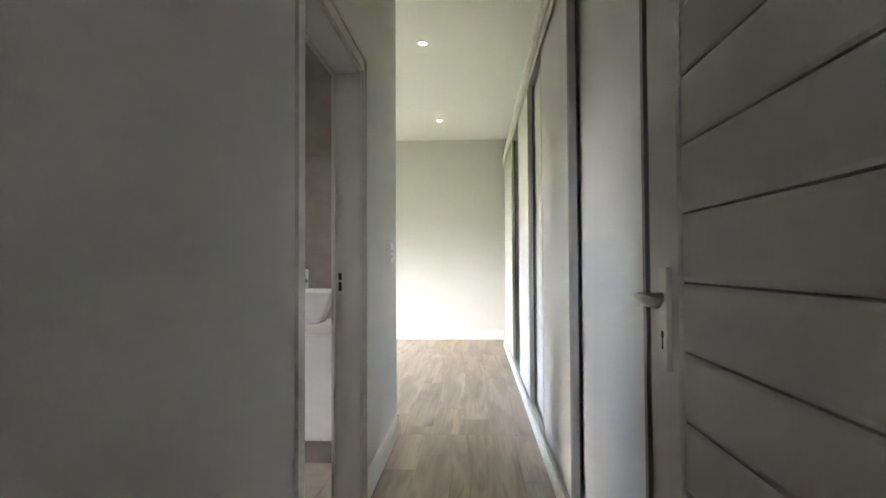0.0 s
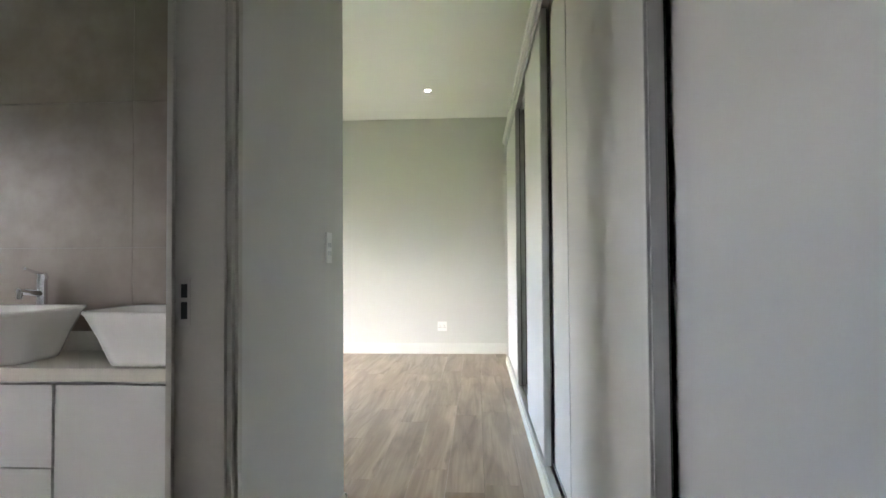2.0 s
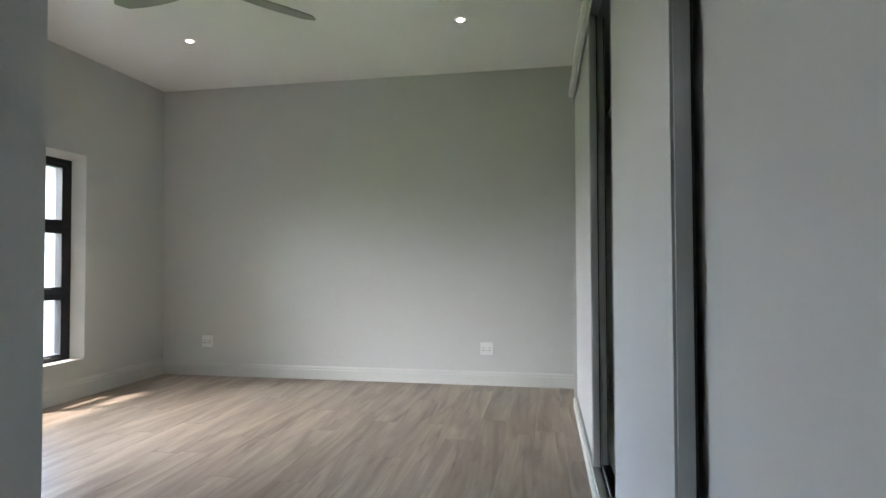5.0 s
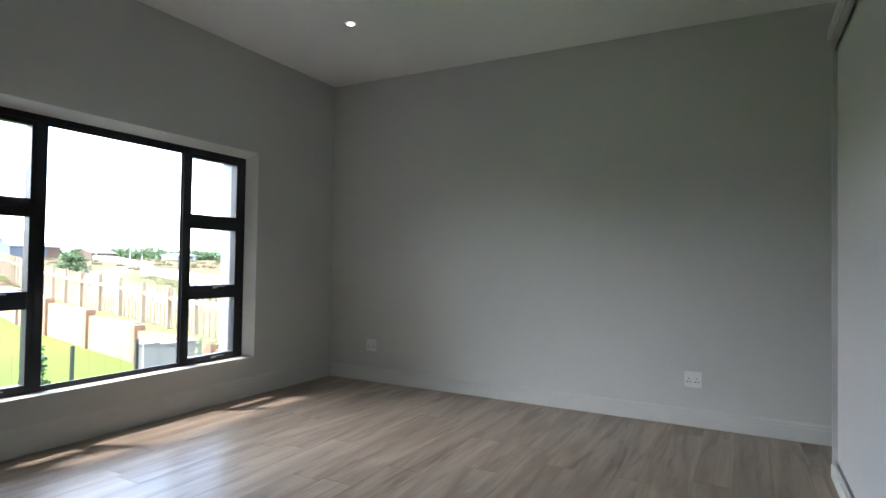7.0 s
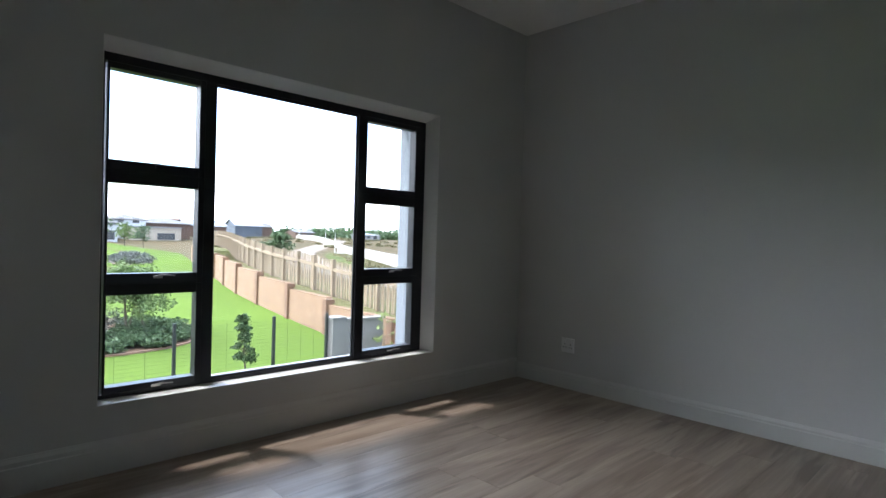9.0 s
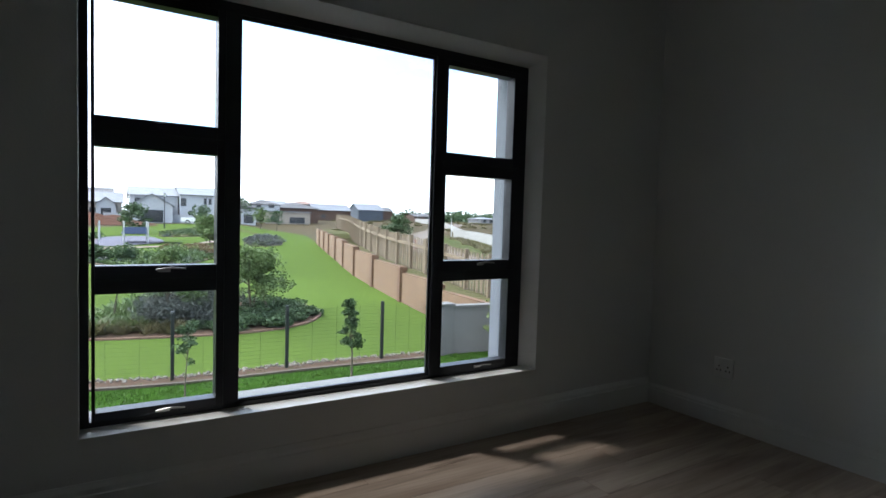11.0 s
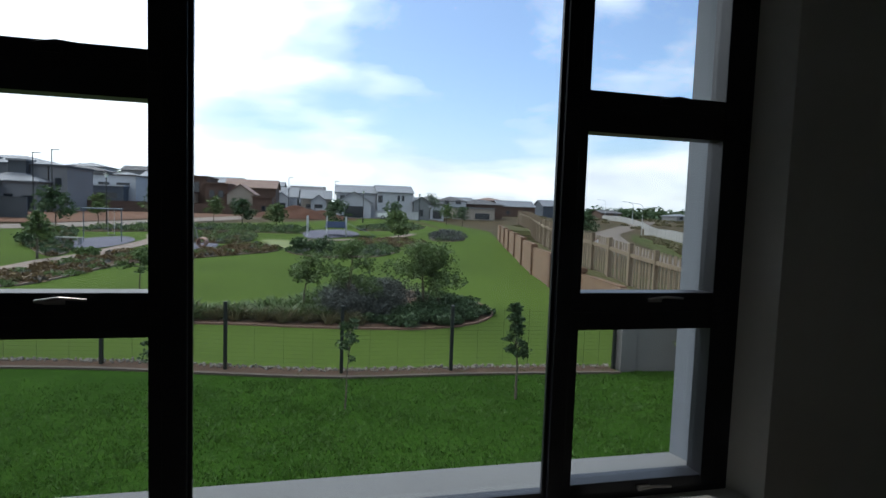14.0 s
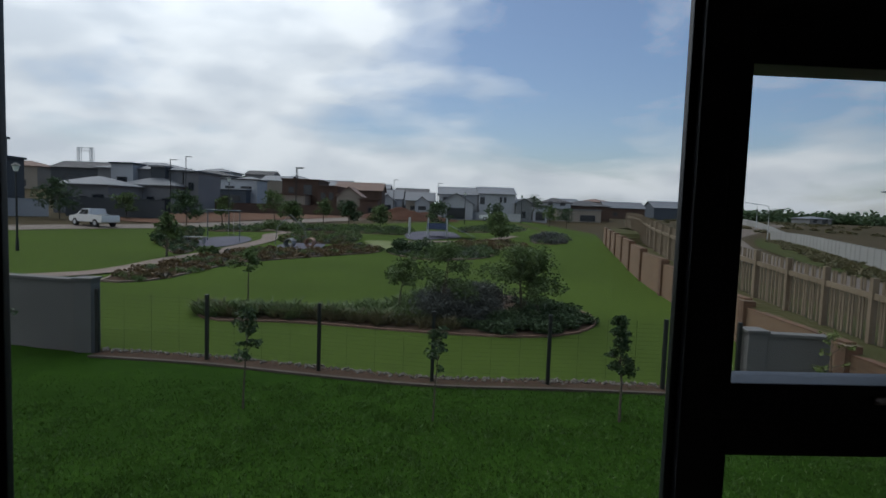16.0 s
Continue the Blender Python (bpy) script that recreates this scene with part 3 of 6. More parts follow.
# ---------------------------------------------------------------- entry door
door = thing("door_1", "white painted plank-panelled door standing open against the wardrobe", "door", kind="structure")
DX0, DX1, DY0, DY1 = -0.118, -0.078, -0.244, 0.566
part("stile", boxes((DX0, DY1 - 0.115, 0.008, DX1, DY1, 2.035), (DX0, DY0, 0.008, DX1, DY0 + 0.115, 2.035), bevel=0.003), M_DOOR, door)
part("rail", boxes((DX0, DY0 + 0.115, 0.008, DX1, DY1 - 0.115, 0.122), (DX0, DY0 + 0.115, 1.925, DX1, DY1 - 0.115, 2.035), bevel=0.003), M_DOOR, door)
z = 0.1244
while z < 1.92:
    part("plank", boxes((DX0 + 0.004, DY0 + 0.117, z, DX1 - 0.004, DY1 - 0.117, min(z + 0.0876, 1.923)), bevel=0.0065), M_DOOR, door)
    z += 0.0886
hset = bmesh.new()
box(hset, DX0 - 0.008, 0.475, 0.978, DX0, 0.505, 1.118, 0.002)
handle = part("door_handle", hset, M_STEEL, door, "brushed steel lever handle on a long plate")
hb = bmesh.new()
rod(hb, (DX0 - 0.008, 0.490, 1.076), (DX0 - 0.042, 0.490, 1.076), 0.0075, seg=16)
path_tube(hb, [(DX0 - 0.040, 0.499, 1.076), (DX0 - 0.044, 0.480, 1.076), (DX0 - 0.046, 0.44, 1.076), (DX0 - 0.046, 0.396, 1.075)], [0.006, 0.007, 0.007, 0.0065], 14)
part("lever", hb, M_STEEL, handle, smooth=True)
hb = bmesh.new()
rod(hb, (DX0 - 0.009, 0.490, 1.026), (DX0 - 0.0078, 0.490, 1.026), 0.005, seg=12)
box(hb, DX0 - 0.009, 0.488, 1.006, DX0 - 0.0078, 0.492, 1.022)
part("keyhole", hb, M_BLACK, handle)

# ---------------------------------------------------------------- sockets, switch, downlights, fan


def socket(x, z):
    t = thing("wall_socket", "white double wall socket with two rocker switches", "socket", group="sockets on the end wall", at=(x, EY, z))
    part("plate", boxes((-0.058, -0.010, -0.058, 0.058, 0, 0.058), bevel=0.004), M_PLASTIC, t)
    for sx in (-0.027, 0.027):
        part("rocker", boxes((sx - 0.009, -0.014, 0.022, sx + 0.009, -0.0095, 0.046), bevel=0.002), M_PLASTIC, t)
        hole = bmesh.new()
        for ux, uz in ((0, 0.008), (-0.011, -0.016), (0.011, -0.016)):
            rod(hole, (sx + ux, -0.0108, uz), (sx + ux, -0.009, uz), 0.0045, seg=10)
        part("pin_holes", hole, M_BLACK, t)
    return t


socket(-0.758, 0.341)
socket(-3.631, 0.349)

sw = thing("light_switch", "narrow white upright wall plate with small rockers", "switch", at=(HALL_X, 3.130, 1.191))
part("plate", boxes((0, -0.036, -0.060, 0.010, 0.036, 0.060), bevel=0.004), M_PLASTIC, sw)
for dy in (-0.016, 0.012):
    for dz in (-0.022, 0.010):
        part("rocker", boxes((0.0095, dy - 0.006, dz - 0.009, 0.0125, dy + 0.006, dz + 0.009), bevel=0.0015), M_ALU, sw)


def ring_mesh(r_out, r_in, z0, z1, seg=28):
    bm = bmesh.new()
    prof = [(r_in, z0 + 0.003), (r_in + 0.004, z0), (r_out - 0.004, z0), (r_out, z1), (r_in, z1)]
    rows = [[bm.verts.new((r * math.cos(2 * math.pi * k / seg), r * math.sin(2 * math.pi * k / seg), z)) for k in range(seg)] for r, z in prof]
    for a, b in zip(rows, rows[1:] + rows[:1]):
        for k in range(seg):
            bm.faces.new((a[k], a[(k + 1) % seg], b[(k + 1) % seg], b[k]))
    return bm


def downlight(x, y):
    t = thing("downlight", "small round recessed ceiling downlight, lit", "ceiling light", group="ceiling downlights", at=(x, y, CZ))
    part("bezel", ring_mesh(0.041, 0.023, -0.007, 0.0), M_WHITE, t, smooth=True)
    bm = bmesh.new()
    rod(bm, (0, 0, -0.003), (0, 0, -0.001), 0.022, seg=20)
    part("lamp", bm, M_LED, t, "glowing lamp")
    lamp = new("downlight_beam", bpy.data.lights.new("downlight_beam", "SPOT"))
    lamp.data.energy, lamp.data.spot_size, lamp.data.spot_blend, lamp.data.shadow_soft_size = 2.5, radians(80), 0.9, 0.03
    lamp.data.color = (1.0, 0.93, 0.82)
    lamp.matrix_world = look((x, y, CZ - 0.012), (x, y, 0))
    return t


for x, y in ((-0.823, 6.785), (-3.045, 6.765), (-0.805, 4.275), (-3.045, 4.275)):
    downlight(x, y)

fan = thing("ceiling_fan", "pale grey three-bladed ceiling fan at rest", "ceiling fan", at=(-1.98, 5.38, 0))
bm = bmesh.new()
rod(bm, (0, 0, 2.90), (0, 0, CZ), 0.03, 0.06, 20)
rod(bm, (0, 0, 2.69), (0, 0, 2.91), 0.013, seg=12)
part("rod", bm, M_PLASTIC, fan)
bm = bmesh.new()
rod(bm, (0, 0, 2.615), (0, 0, 2.70), 0.10, 0.085, 28)
rod(bm, (0, 0, 2.585), (0, 0, 2.615), 0.06, 0.10, 28)
part("motor", bm, M_PLASTIC, fan, smooth=False)
M_BLADE = material("grey_fan_blade", (0.30, 0.29, 0.27), (0.26, 0.25, 0.23), 0.45, big=4, fine=60)
for k in range(3):
    a = math.atan2(0.78, 0.62) + k * 2 * math.pi / 3
    bm = bmesh.new()
    n = 12
    top, bot = [], []
    for i in range(n + 1):
        s = i / n
        r = 0.10 + 0.54 * s
        w = 0.040 + 0.030 * math.sin(math.pi * min(1, s * 1.15) * 0.8)
        if s > 0.86:
            w *= math.sqrt(max(0.02, 1 - ((s - 0.86) / 0.14) ** 2))
        for side, sg in ((top, 1), (bot, -1)):
            side.append((r, w * sg))
    rows = []
    for (r, w1), (_, w2) in zip(top, bot):
        rows.append([bm.verts.new((r, w, 2.628 + 0.18 * w + dz)) for w, dz in ((w1, 0.003), (w2, 0.003), (w2, -0.003), (w1, -0.003))])
    for p, q in zip(rows, rows[1:]):
        for j in range(4):
            bm.faces.new((p[j], p[(j + 1) % 4], q[(j + 1) % 4], q[j]))
    bm.faces.new(rows[0])
    bm.faces.new(list(reversed(rows[-1])))
    bmesh.ops.rotate(bm, verts=bm.verts[:], cent=(0, 0, 0), matrix=Matrix.Rotation(a, 3, "Z"))
    part("blade", bm, M_BLADE, fan, smooth=False)

# ---------------------------------------------------------------- bathroom
tiles = solid("bathroom_wall", boxes((WX, 3.170, 0, HALL_B - 0.004, 3.197, CZ - 0.002)), M_GROUT, "brown-grey stone-look tiled bathroom wall", "wall", kind="structure")
tile_me = {}
for i in range(6):
    for j in range(5):
        x1 = -1.12 - 0.6 * (i - 1)
        x0 = x1 - 0.598
        x1, x0 = min(x1, HALL_B - 0.006), max(x0, WX + 0.002)
        z0, z1 = 0.6 * j, min(0.6 * j + 0.598, CZ - 0.004)
        if x1 - x0 > 0.05:
            part("tile", boxes((x0, 3.160, z0, x1, 3.172, z1), bevel=0.001), M_TILE, tiles)
bfloor = solid("bathroom_floor", boxes((WX, -0.34, -0.008, HALL_B, 3.16, -0.006)), M_GROUT, "stone-look tiled bathroom floor", "floor", kind="structure")
for i in range(6):
    for j in range(6):
        x0, y0 = WX + 0.6 * i, -0.34 + 0.6 * j
        x1, y1 = min(x0 + 0.597, HALL_B - 0.004), min(y0 + 0.597, 3.158)
        if x1 - x0 > 0.03 and y1 - y0 > 0.03:
            part("tile", boxes((x0, y0, -0.007, x1, y1, 0.002), bevel=0.001), M_TILE, bfloor)
part("threshold", boxes((HALL_B, DOOR_Y[0] + 0.022, -0.008, -1.00, DOOR_Y[1] - 0.022, 0.001)), M_TILE, bfloor)

VX0, VX1, VY = -2.67, HALL_B - 0.01, 2.78
van = thing("vanity", "white bathroom vanity cabinet with drawers and doors", "vanity")
part("carcass", boxes((VX0, VY + 0.02, 0.14, VX1, 3.158, 0.735)), M_WARD, van)
part("plinth", boxes((VX0 + 0.02, VY + 0.05, 0.002, VX1, 3.158, 0.14)), M_TILE, van)
for xa, xb, za, zb in ((-1.745, VX1, 0.14, 0.725), (-2.19, -1.751, 0.448, 0.725), (-2.19, -1.751, 0.14, 0.443), (VX0, -2.196, 0.14, 0.725)):
    part("front", boxes((xa + 0.002, VY, za, xb - 0.002, VY + 0.018, zb), bevel=0.0015), M_WARD, van)
solid("stone_countertop", boxes((VX0 - 0.01, VY - 0.012, 0.738, VX1, 3.159, 0.783), (VX0, 3.140, 0.783, VX1, 3.1585, 0.86), bevel=0.003), M_QUARTZ, "pale stone vanity top with a low upstand", "countertop")


def basin(x, y, z, w, d):
    t = thing("basin", "white square flared counter-top basin", "basin", group="basins on the vanity", at=(x, y, z))
    bm = bmesh.new()
    levels = [(0.66, 0.0), (0.70, 0.02), (0.82, 0.10), (0.96, 0.172), (1.0, 0.182), (0.985, 0.190), (0.95, 0.186), (0.80, 0.11), (0.66, 0.04), (0.3, 0.025)]
    rings = []
    for s, h in levels:
        r = []
        for k in range(32):
            a = 2 * math.pi * k / 32
            c, sn = math.cos(a), math.sin(a)
            f = 1 / (abs(c) ** 7 + abs(sn) ** 7) ** (1 / 7)
            r.append(bm.verts.new((c * f * w / 2 * s, sn * f * d / 2 * s, h)))
        rings.append(r)
    for a, b in zip(rings, rings[1:]):
        for k in range(32):
            bm.faces.new((a[k], a[(k + 1) % 32], b[(k + 1) % 32], b[k]))
    bm.faces.new(list(reversed(rings[0])))
    bm.faces.new(rings[-1])
    part("bowl", bm, M_CERAMIC, t, smooth=True)
    bm = bmesh.new()
    rod(bm, (0, 0, 0.024), (0, 0, 0.029), 0.028, seg=20)
    part("waste", bm, M_CHROME, t)
    return t


def tap(x, y, z):
    t = thing("tap", "chrome basin mixer tap with lever", "tap", group="taps on the vanity", at=(x, y, z))
    bm = bmesh.new()
    rod(bm, (0, 0, -0.155), (0, 0, 0.15), 0.020, 0.019, 18)
    rod(bm, (0, 0.0, 0.09), (0, -0.115, 0.105), 0.014, 0.011, 14)
    rod(bm, (0, -0.108, 0.108), (0, -0.112, 0.075), 0.011, 0.010, 14)
    part("body", bm, M_CHROME, t)
    bm = bmesh.new()
    rod(bm, (0, 0.005, 0.15), (0, 0.0, 0.172), 0.021, 0.017, 18)
    rod(bm, (0, 0.0, 0.168), (0.0, -0.085, 0.192), 0.007, 0.005, 10)
    part("lever", bm, M_CHROME, t)
    return t


for bx in (-1.43, -2.07):
    basin(bx, 2.925, 0.783, 0.47, 0.36)
    tap(bx + 0.0, 3.118, 0.925)

# ================================================================ outside
indoors = set(bpy.data.objects)
# the broad darker patches stand in for cloud shade and mowing marks
M_LAWN = material("mown_lawn", (0.082, 0.124, 0.024), (0.042, 0.065, 0.014), 0.95, big=0.14, fine=9, bump=0.5, fine_amount=0.75, spec=0.02, bump_scale=40)
M_LAWN_NEAR = material("lush_lawn", (0.032, 0.074, 0.009), (0.013, 0.034, 0.004), 0.95, big=0.9, fine=10, bump=0.7, fine_amount=0.8, spec=0.02, bump_scale=45)
M_VELD = material("dry_veld", (0.079, 0.058, 0.034), (0.045, 0.040, 0.020), 0.95, big=0.06, fine=1.2, bump=0.5, fine_amount=0.5, spec=0.05)
M_VERGE = material("rough_grass_bank", (0.060, 0.066, 0.026), (0.098, 0.074, 0.040), 0.95, big=0.2, fine=3, bump=0.5, spec=0.05)
M_VERGE_G = material("long_verge_grass", (0.046, 0.064, 0.020), (0.082, 0.072, 0.034), 0.95, big=0.3, fine=4, bump=0.6, spec=0.02)
M_SOIL = material("brown_mulch", (0.095, 0.062, 0.042), (0.055, 0.036, 0.025), 0.95, big=1.2, fine=22, bump=0.7, fine_amount=0.6, spec=0.05)
M_EARTH = material("red_earth", (0.161, 0.090, 0.058), (0.105, 0.060, 0.041), 0.95, big=0.2, fine=2.5, bump=0.5, spec=0.05)
M_PATH = material("buff_paving", (0.196, 0.140, 0.104), (0.140, 0.102, 0.076), 0.85, big=0.5, fine=12, bump=0.2)
M_ROAD = material("buff_road_paving", (0.184, 0.144, 0.112), (0.136, 0.108, 0.084), 0.9, big=0.15, fine=4, bump=0.2)
M_TAR = material("dusty_asphalt", (0.126, 0.097, 0.070), (0.093, 0.069, 0.049), 0.9, big=0.12, fine=3, bump=0.2)
M_RUBBER = material("grey_play_surface", (0.085, 0.080, 0.108), (0.058, 0.056, 0.075), 0.9, big=0.8, fine=20, bump=0.2)
M_BRICK = brick_material("face_brick", (0.235, 0.142, 0.082), (0.165, 0.092, 0.052), (0.218, 0.168, 0.121))
M_PIER = brick_material("dark_face_brick", (0.158, 0.079, 0.043), (0.115, 0.058, 0.032), (0.180, 0.137, 0.101))
M_WALLG = material("weathered_garden_plaster", (0.150, 0.146, 0.137), (0.110, 0.106, 0.099), 0.9, big=0.9, fine=30, bump=0.15, fine_amount=0.35)
M_CONC = material("pale_concrete", (0.232, 0.178, 0.120), (0.132, 0.096, 0.061), 0.9, big=0.8, fine=18, bump=0.2, fine_amount=0.4, vary=0.10)
M_CONC2 = material("precast_concrete", (0.320, 0.314, 0.296), (0.240, 0.234, 0.221), 0.9, big=0.3, fine=6, bump=0.2)
M_POST = material("dark_green_post", (0.009, 0.011, 0.010), (0.014, 0.016, 0.014), 0.5, big=3, fine=60)
M_BARK = material("grey_bark", (0.120, 0.095, 0.070), (0.070, 0.055, 0.042), 0.9, big=5, fine=60, bump=0.5)
M_STONE = material("pale_fence_stones", (0.230, 0.205, 0.169), (0.144, 0.126, 0.104), 0.9, big=6, fine=30)
M_KERB = material("grey_concrete_kerb", (0.090, 0.069, 0.051), (0.060, 0.047, 0.035), 0.9, big=2, fine=20)
M_EDGE = material("red_brick_edging", (0.190, 0.109, 0.075), (0.129, 0.075, 0.054), 0.9, big=2, fine=18)
M_LEAF = leaf_material("leaf_green", (0.066, 0.108, 0.030), (0.125, 0.172, 0.064))
M_LEAF_D = leaf_material("leaf_dark_green", (0.032, 0.062, 0.026), (0.072, 0.112, 0.046))
M_LEAF_G = leaf_material("leaf_grey_green", (0.066, 0.074, 0.066), (0.115, 0.122, 0.108))
M_LEAF_Y = leaf_material("leaf_yellow_green", (0.120, 0.170, 0.040), (0.190, 0.215, 0.080))
M_TUFT = leaf_material("ornamental_grass", (0.078, 0.082, 0.034), (0.150, 0.122, 0.062))
M_BLADE_G = leaf_material("grass_blade", (0.036, 0.082, 0.009), (0.076, 0.150, 0.020))


def terrain(x, y):
    """The height of the ground: level by the house, rising gently across the park and more on the hill to the south-west."""
    d = max(0.0, -16.0 - x)
    k, f = min(1.0, max(0.0, (y - 21) / 17)), min(1.0, max(0.0, (-x - 115) / 50))
    z = -2.9 + 3.2 * (1 - math.exp(-d / 90)) * (1 - 0.86 * k * k * (3 - 2 * k) * (1 - f * f * (3 - 2 * f)))
    s = min(1.0, max(0.0, (d - 75) / 120))
    h = min(1.0, max(0.0, (-y - 0) / 90))
    return z + 8.0 * s * s * (3 - 2 * s) * h * h * (3 - 2 * h)


def smooth_line(pts, step=1.0, closed=True):
    n, out = len(pts), []
    rng = n if closed else n - 1
    for i in range(rng):
        p0, p1, p2, p3 = (Vector(pts[(i + k - 1) % n] if closed else pts[min(max(i + k - 1, 0), n - 1)]).to_2d() for k in range(4))
        m = max(2, int((p2 - p1).length / step))
        for k in range(m):
            t = k / m
            out.append(0.5 * ((2 * p1) + (p2 - p0) * t + (2 * p0 - 5 * p1 + 4 * p2 - p3) * t * t + (3 * p1 - p0 - 3 * p2 + p3) * t ** 3))
    if not closed:
        out.append(Vector(pts[-1]).to_2d())
    return out


def inside(p, poly):
    c, j = False, len(poly) - 1
    for i in range(len(poly)):
        if (poly[i].y > p[1]) != (poly[j].y > p[1]) and p[0] < (poly[j].x - poly[i].x) * (p[1] - poly[i].y) / (poly[j].y - poly[i].y) + poly[i].x:
            c = not c
        j = i
    return c


def drape(name, outline, mat, lift, label, category, kind="structure", cut=6.0):
    """A patch of ground cover inside a smooth outline, laid on the terrain."""
    bm = bmesh.new()
    vs = [bm.verts.new((p.x, p.y, 0)) for p in outline]
    es = [bm.edges.new((vs[i], vs[(i + 1) % len(vs)])) for i in range(len(vs))]
    bmesh.ops.triangle_fill(bm, use_beauty=True, edges=es)
    for axis in (0, 1):
        lo, hi = min(p[axis] for p in outline), max(p[axis] for p in outline)
        c = math.ceil(lo / cut) * cut
        while c < hi:
            co, no = [0, 0, 0], [0, 0, 0]
            co[axis], no[axis] = c, 1
            bmesh.ops.bisect_plane(bm, geom=bm.verts[:] + bm.edges[:] + bm.faces[:], plane_co=co, plane_no=no)
            c += cut
    for v in bm.verts:
        v.co.z = terrain(v.co.x, v.co.y) + lift
    for f in bm.faces:
        if f.normal.z < 0:
            f.normal_flip()
    me = bpy.data.meshes.new(name)
    bm.to_mesh(me)
    bm.free()
    me.materials.append(mat)
    return tagged(new(name, me), label, category, kind=kind)


def strip(line, width):
    """The outline of a band of that width along a line."""
    a, b = [], []
    for i, p in enumerate(line):
        d = (line[min(i + 1, len(line) - 1)] - line[max(i - 1, 0)]).normalized()
        n = Vector((-d.y, d.x)) * width / 2
        a.append(p + n)
        b.append(p - n)
    return a + b[::-1]


def ribbon(bm, line, w, h, base=0.0, zf=None):
    """A low wall or kerb of a rectangular section along a line."""
    zf = zf or terrain
    rows = []
    for i, p in enumerate(line):
        d = (line[min(i + 1, len(line) - 1)] - line[max(i - 1, 0)]).normalized()
        n = Vector((-d.y, d.x)) * w / 2
        z = zf(p.x, p.y)
        rows.append([bm.verts.new((q.x, q.y, zz)) for q, zz in ((p + n, z + base), (p + n, z + h), (p - n, z + h), (p - n, z + base))])
    for p, q in zip(rows, rows[1:]):
        for j in range(4):
            bm.faces.new((p[j], p[(j + 1) % 4], q[(j + 1) % 4], q[j]))
    bm.faces.new(rows[0])
    bm.faces.new(rows[-1][::-1])
    return bm


# the ground: one sheet to the horizon, finer near the house
xs = sorted({*[round(-4.6 - 2.0 * i, 2) for i in range(60)], *[-125 - 12 * i for i in range(30)], -600, -900, -1600, -3000, -4500, 40, 150, 600, 2000})
ys = sorted({*[4.0 * i for i in range(-25, 26)], *[110 + 25 * i for i in range(12)], *[-110 - 25 * i for i in range(12)], 600, 1200, 3000, -600, -1200, -3000})
gv = [(x, y, terrain(x, y) if x > -4000 else terrain(x, y) - 0.0) for x in xs for y in ys]
gf = [(i * len(ys) + j, (i + 1) * len(ys) + j, (i + 1) * len(ys) + j + 1, i * len(ys) + j + 1) for i in range(len(xs) - 1) for j in range(len(ys) - 1)]
tagged(raw_mesh("ground", gv, gf, M_VELD, smooth=True), "open ground of dry grass and veld reaching the horizon", "ground", kind="structure")

V2 = lambda *p: [Vector(q) for q in p]
near_lawn = drape("lawn_near", smooth_line([(-3.9, -14), (-3.9, 15.2), (-15.5, 15.2), (-15.6, 9), (-15.8, 5), (-16.9, 0), (-17.6, -4), (-18.8, -8), (-19.5, -14)], 1.2), M_LAWN_NEAR, 0.02, "lush green lawn beside the house", "lawn")
park = drape("lawn_park", smooth_line([(-16.2, 15.2), (-16.0, 9), (-16.2, 5), (-17.2, 0), (-18.0, -4), (-19.5, -9), (-22, -18), (-28, -30), (-44, -36), (-52, -29), (-60, -17), (-72, -9), (-84, 2), (-104, 14), (-108, 31), (-84, 29.1), (-70, 25.7), (-55, 22.0), (-41, 18.8), (-31.5, 16.75), (-23.4, 15.7)], 2.0),
             M_LAWN, 0.03, "smooth mown park lawn winding between planted beds", "lawn")

BED = [(-21.88, -1.91), (-20.95, -0.78), (-21.04, 0.9), (-20.85, 2.77), (-20.38, 5.01), (-20.1, 7.07), (-20.1, 8.94), (-20.76, 10.53), (-22.25, 11.56), (-24.12, 11.46), (-25.99, 9.88), (-27.86, 7.07), (-26.18, 5.39), (-23.94, 4.45), (-22.82, 2.77), (-22.63, 0.71), (-22.91, -1.16)]
bed_line = smooth_line(BED, 0.6)
drape("planting_bed_near", bed_line, M_SOIL, 0.07, "curving planted bed of dark mulch with a brick edge", "flower bed")
bm = ribbon(bmesh.new(), bed_line + bed_line[:1], 0.09, 0.085, -0.02)
solid("bed_edging", bm, M_EDGE, "red brick edging round the planted bed", "edging", kind="structure")

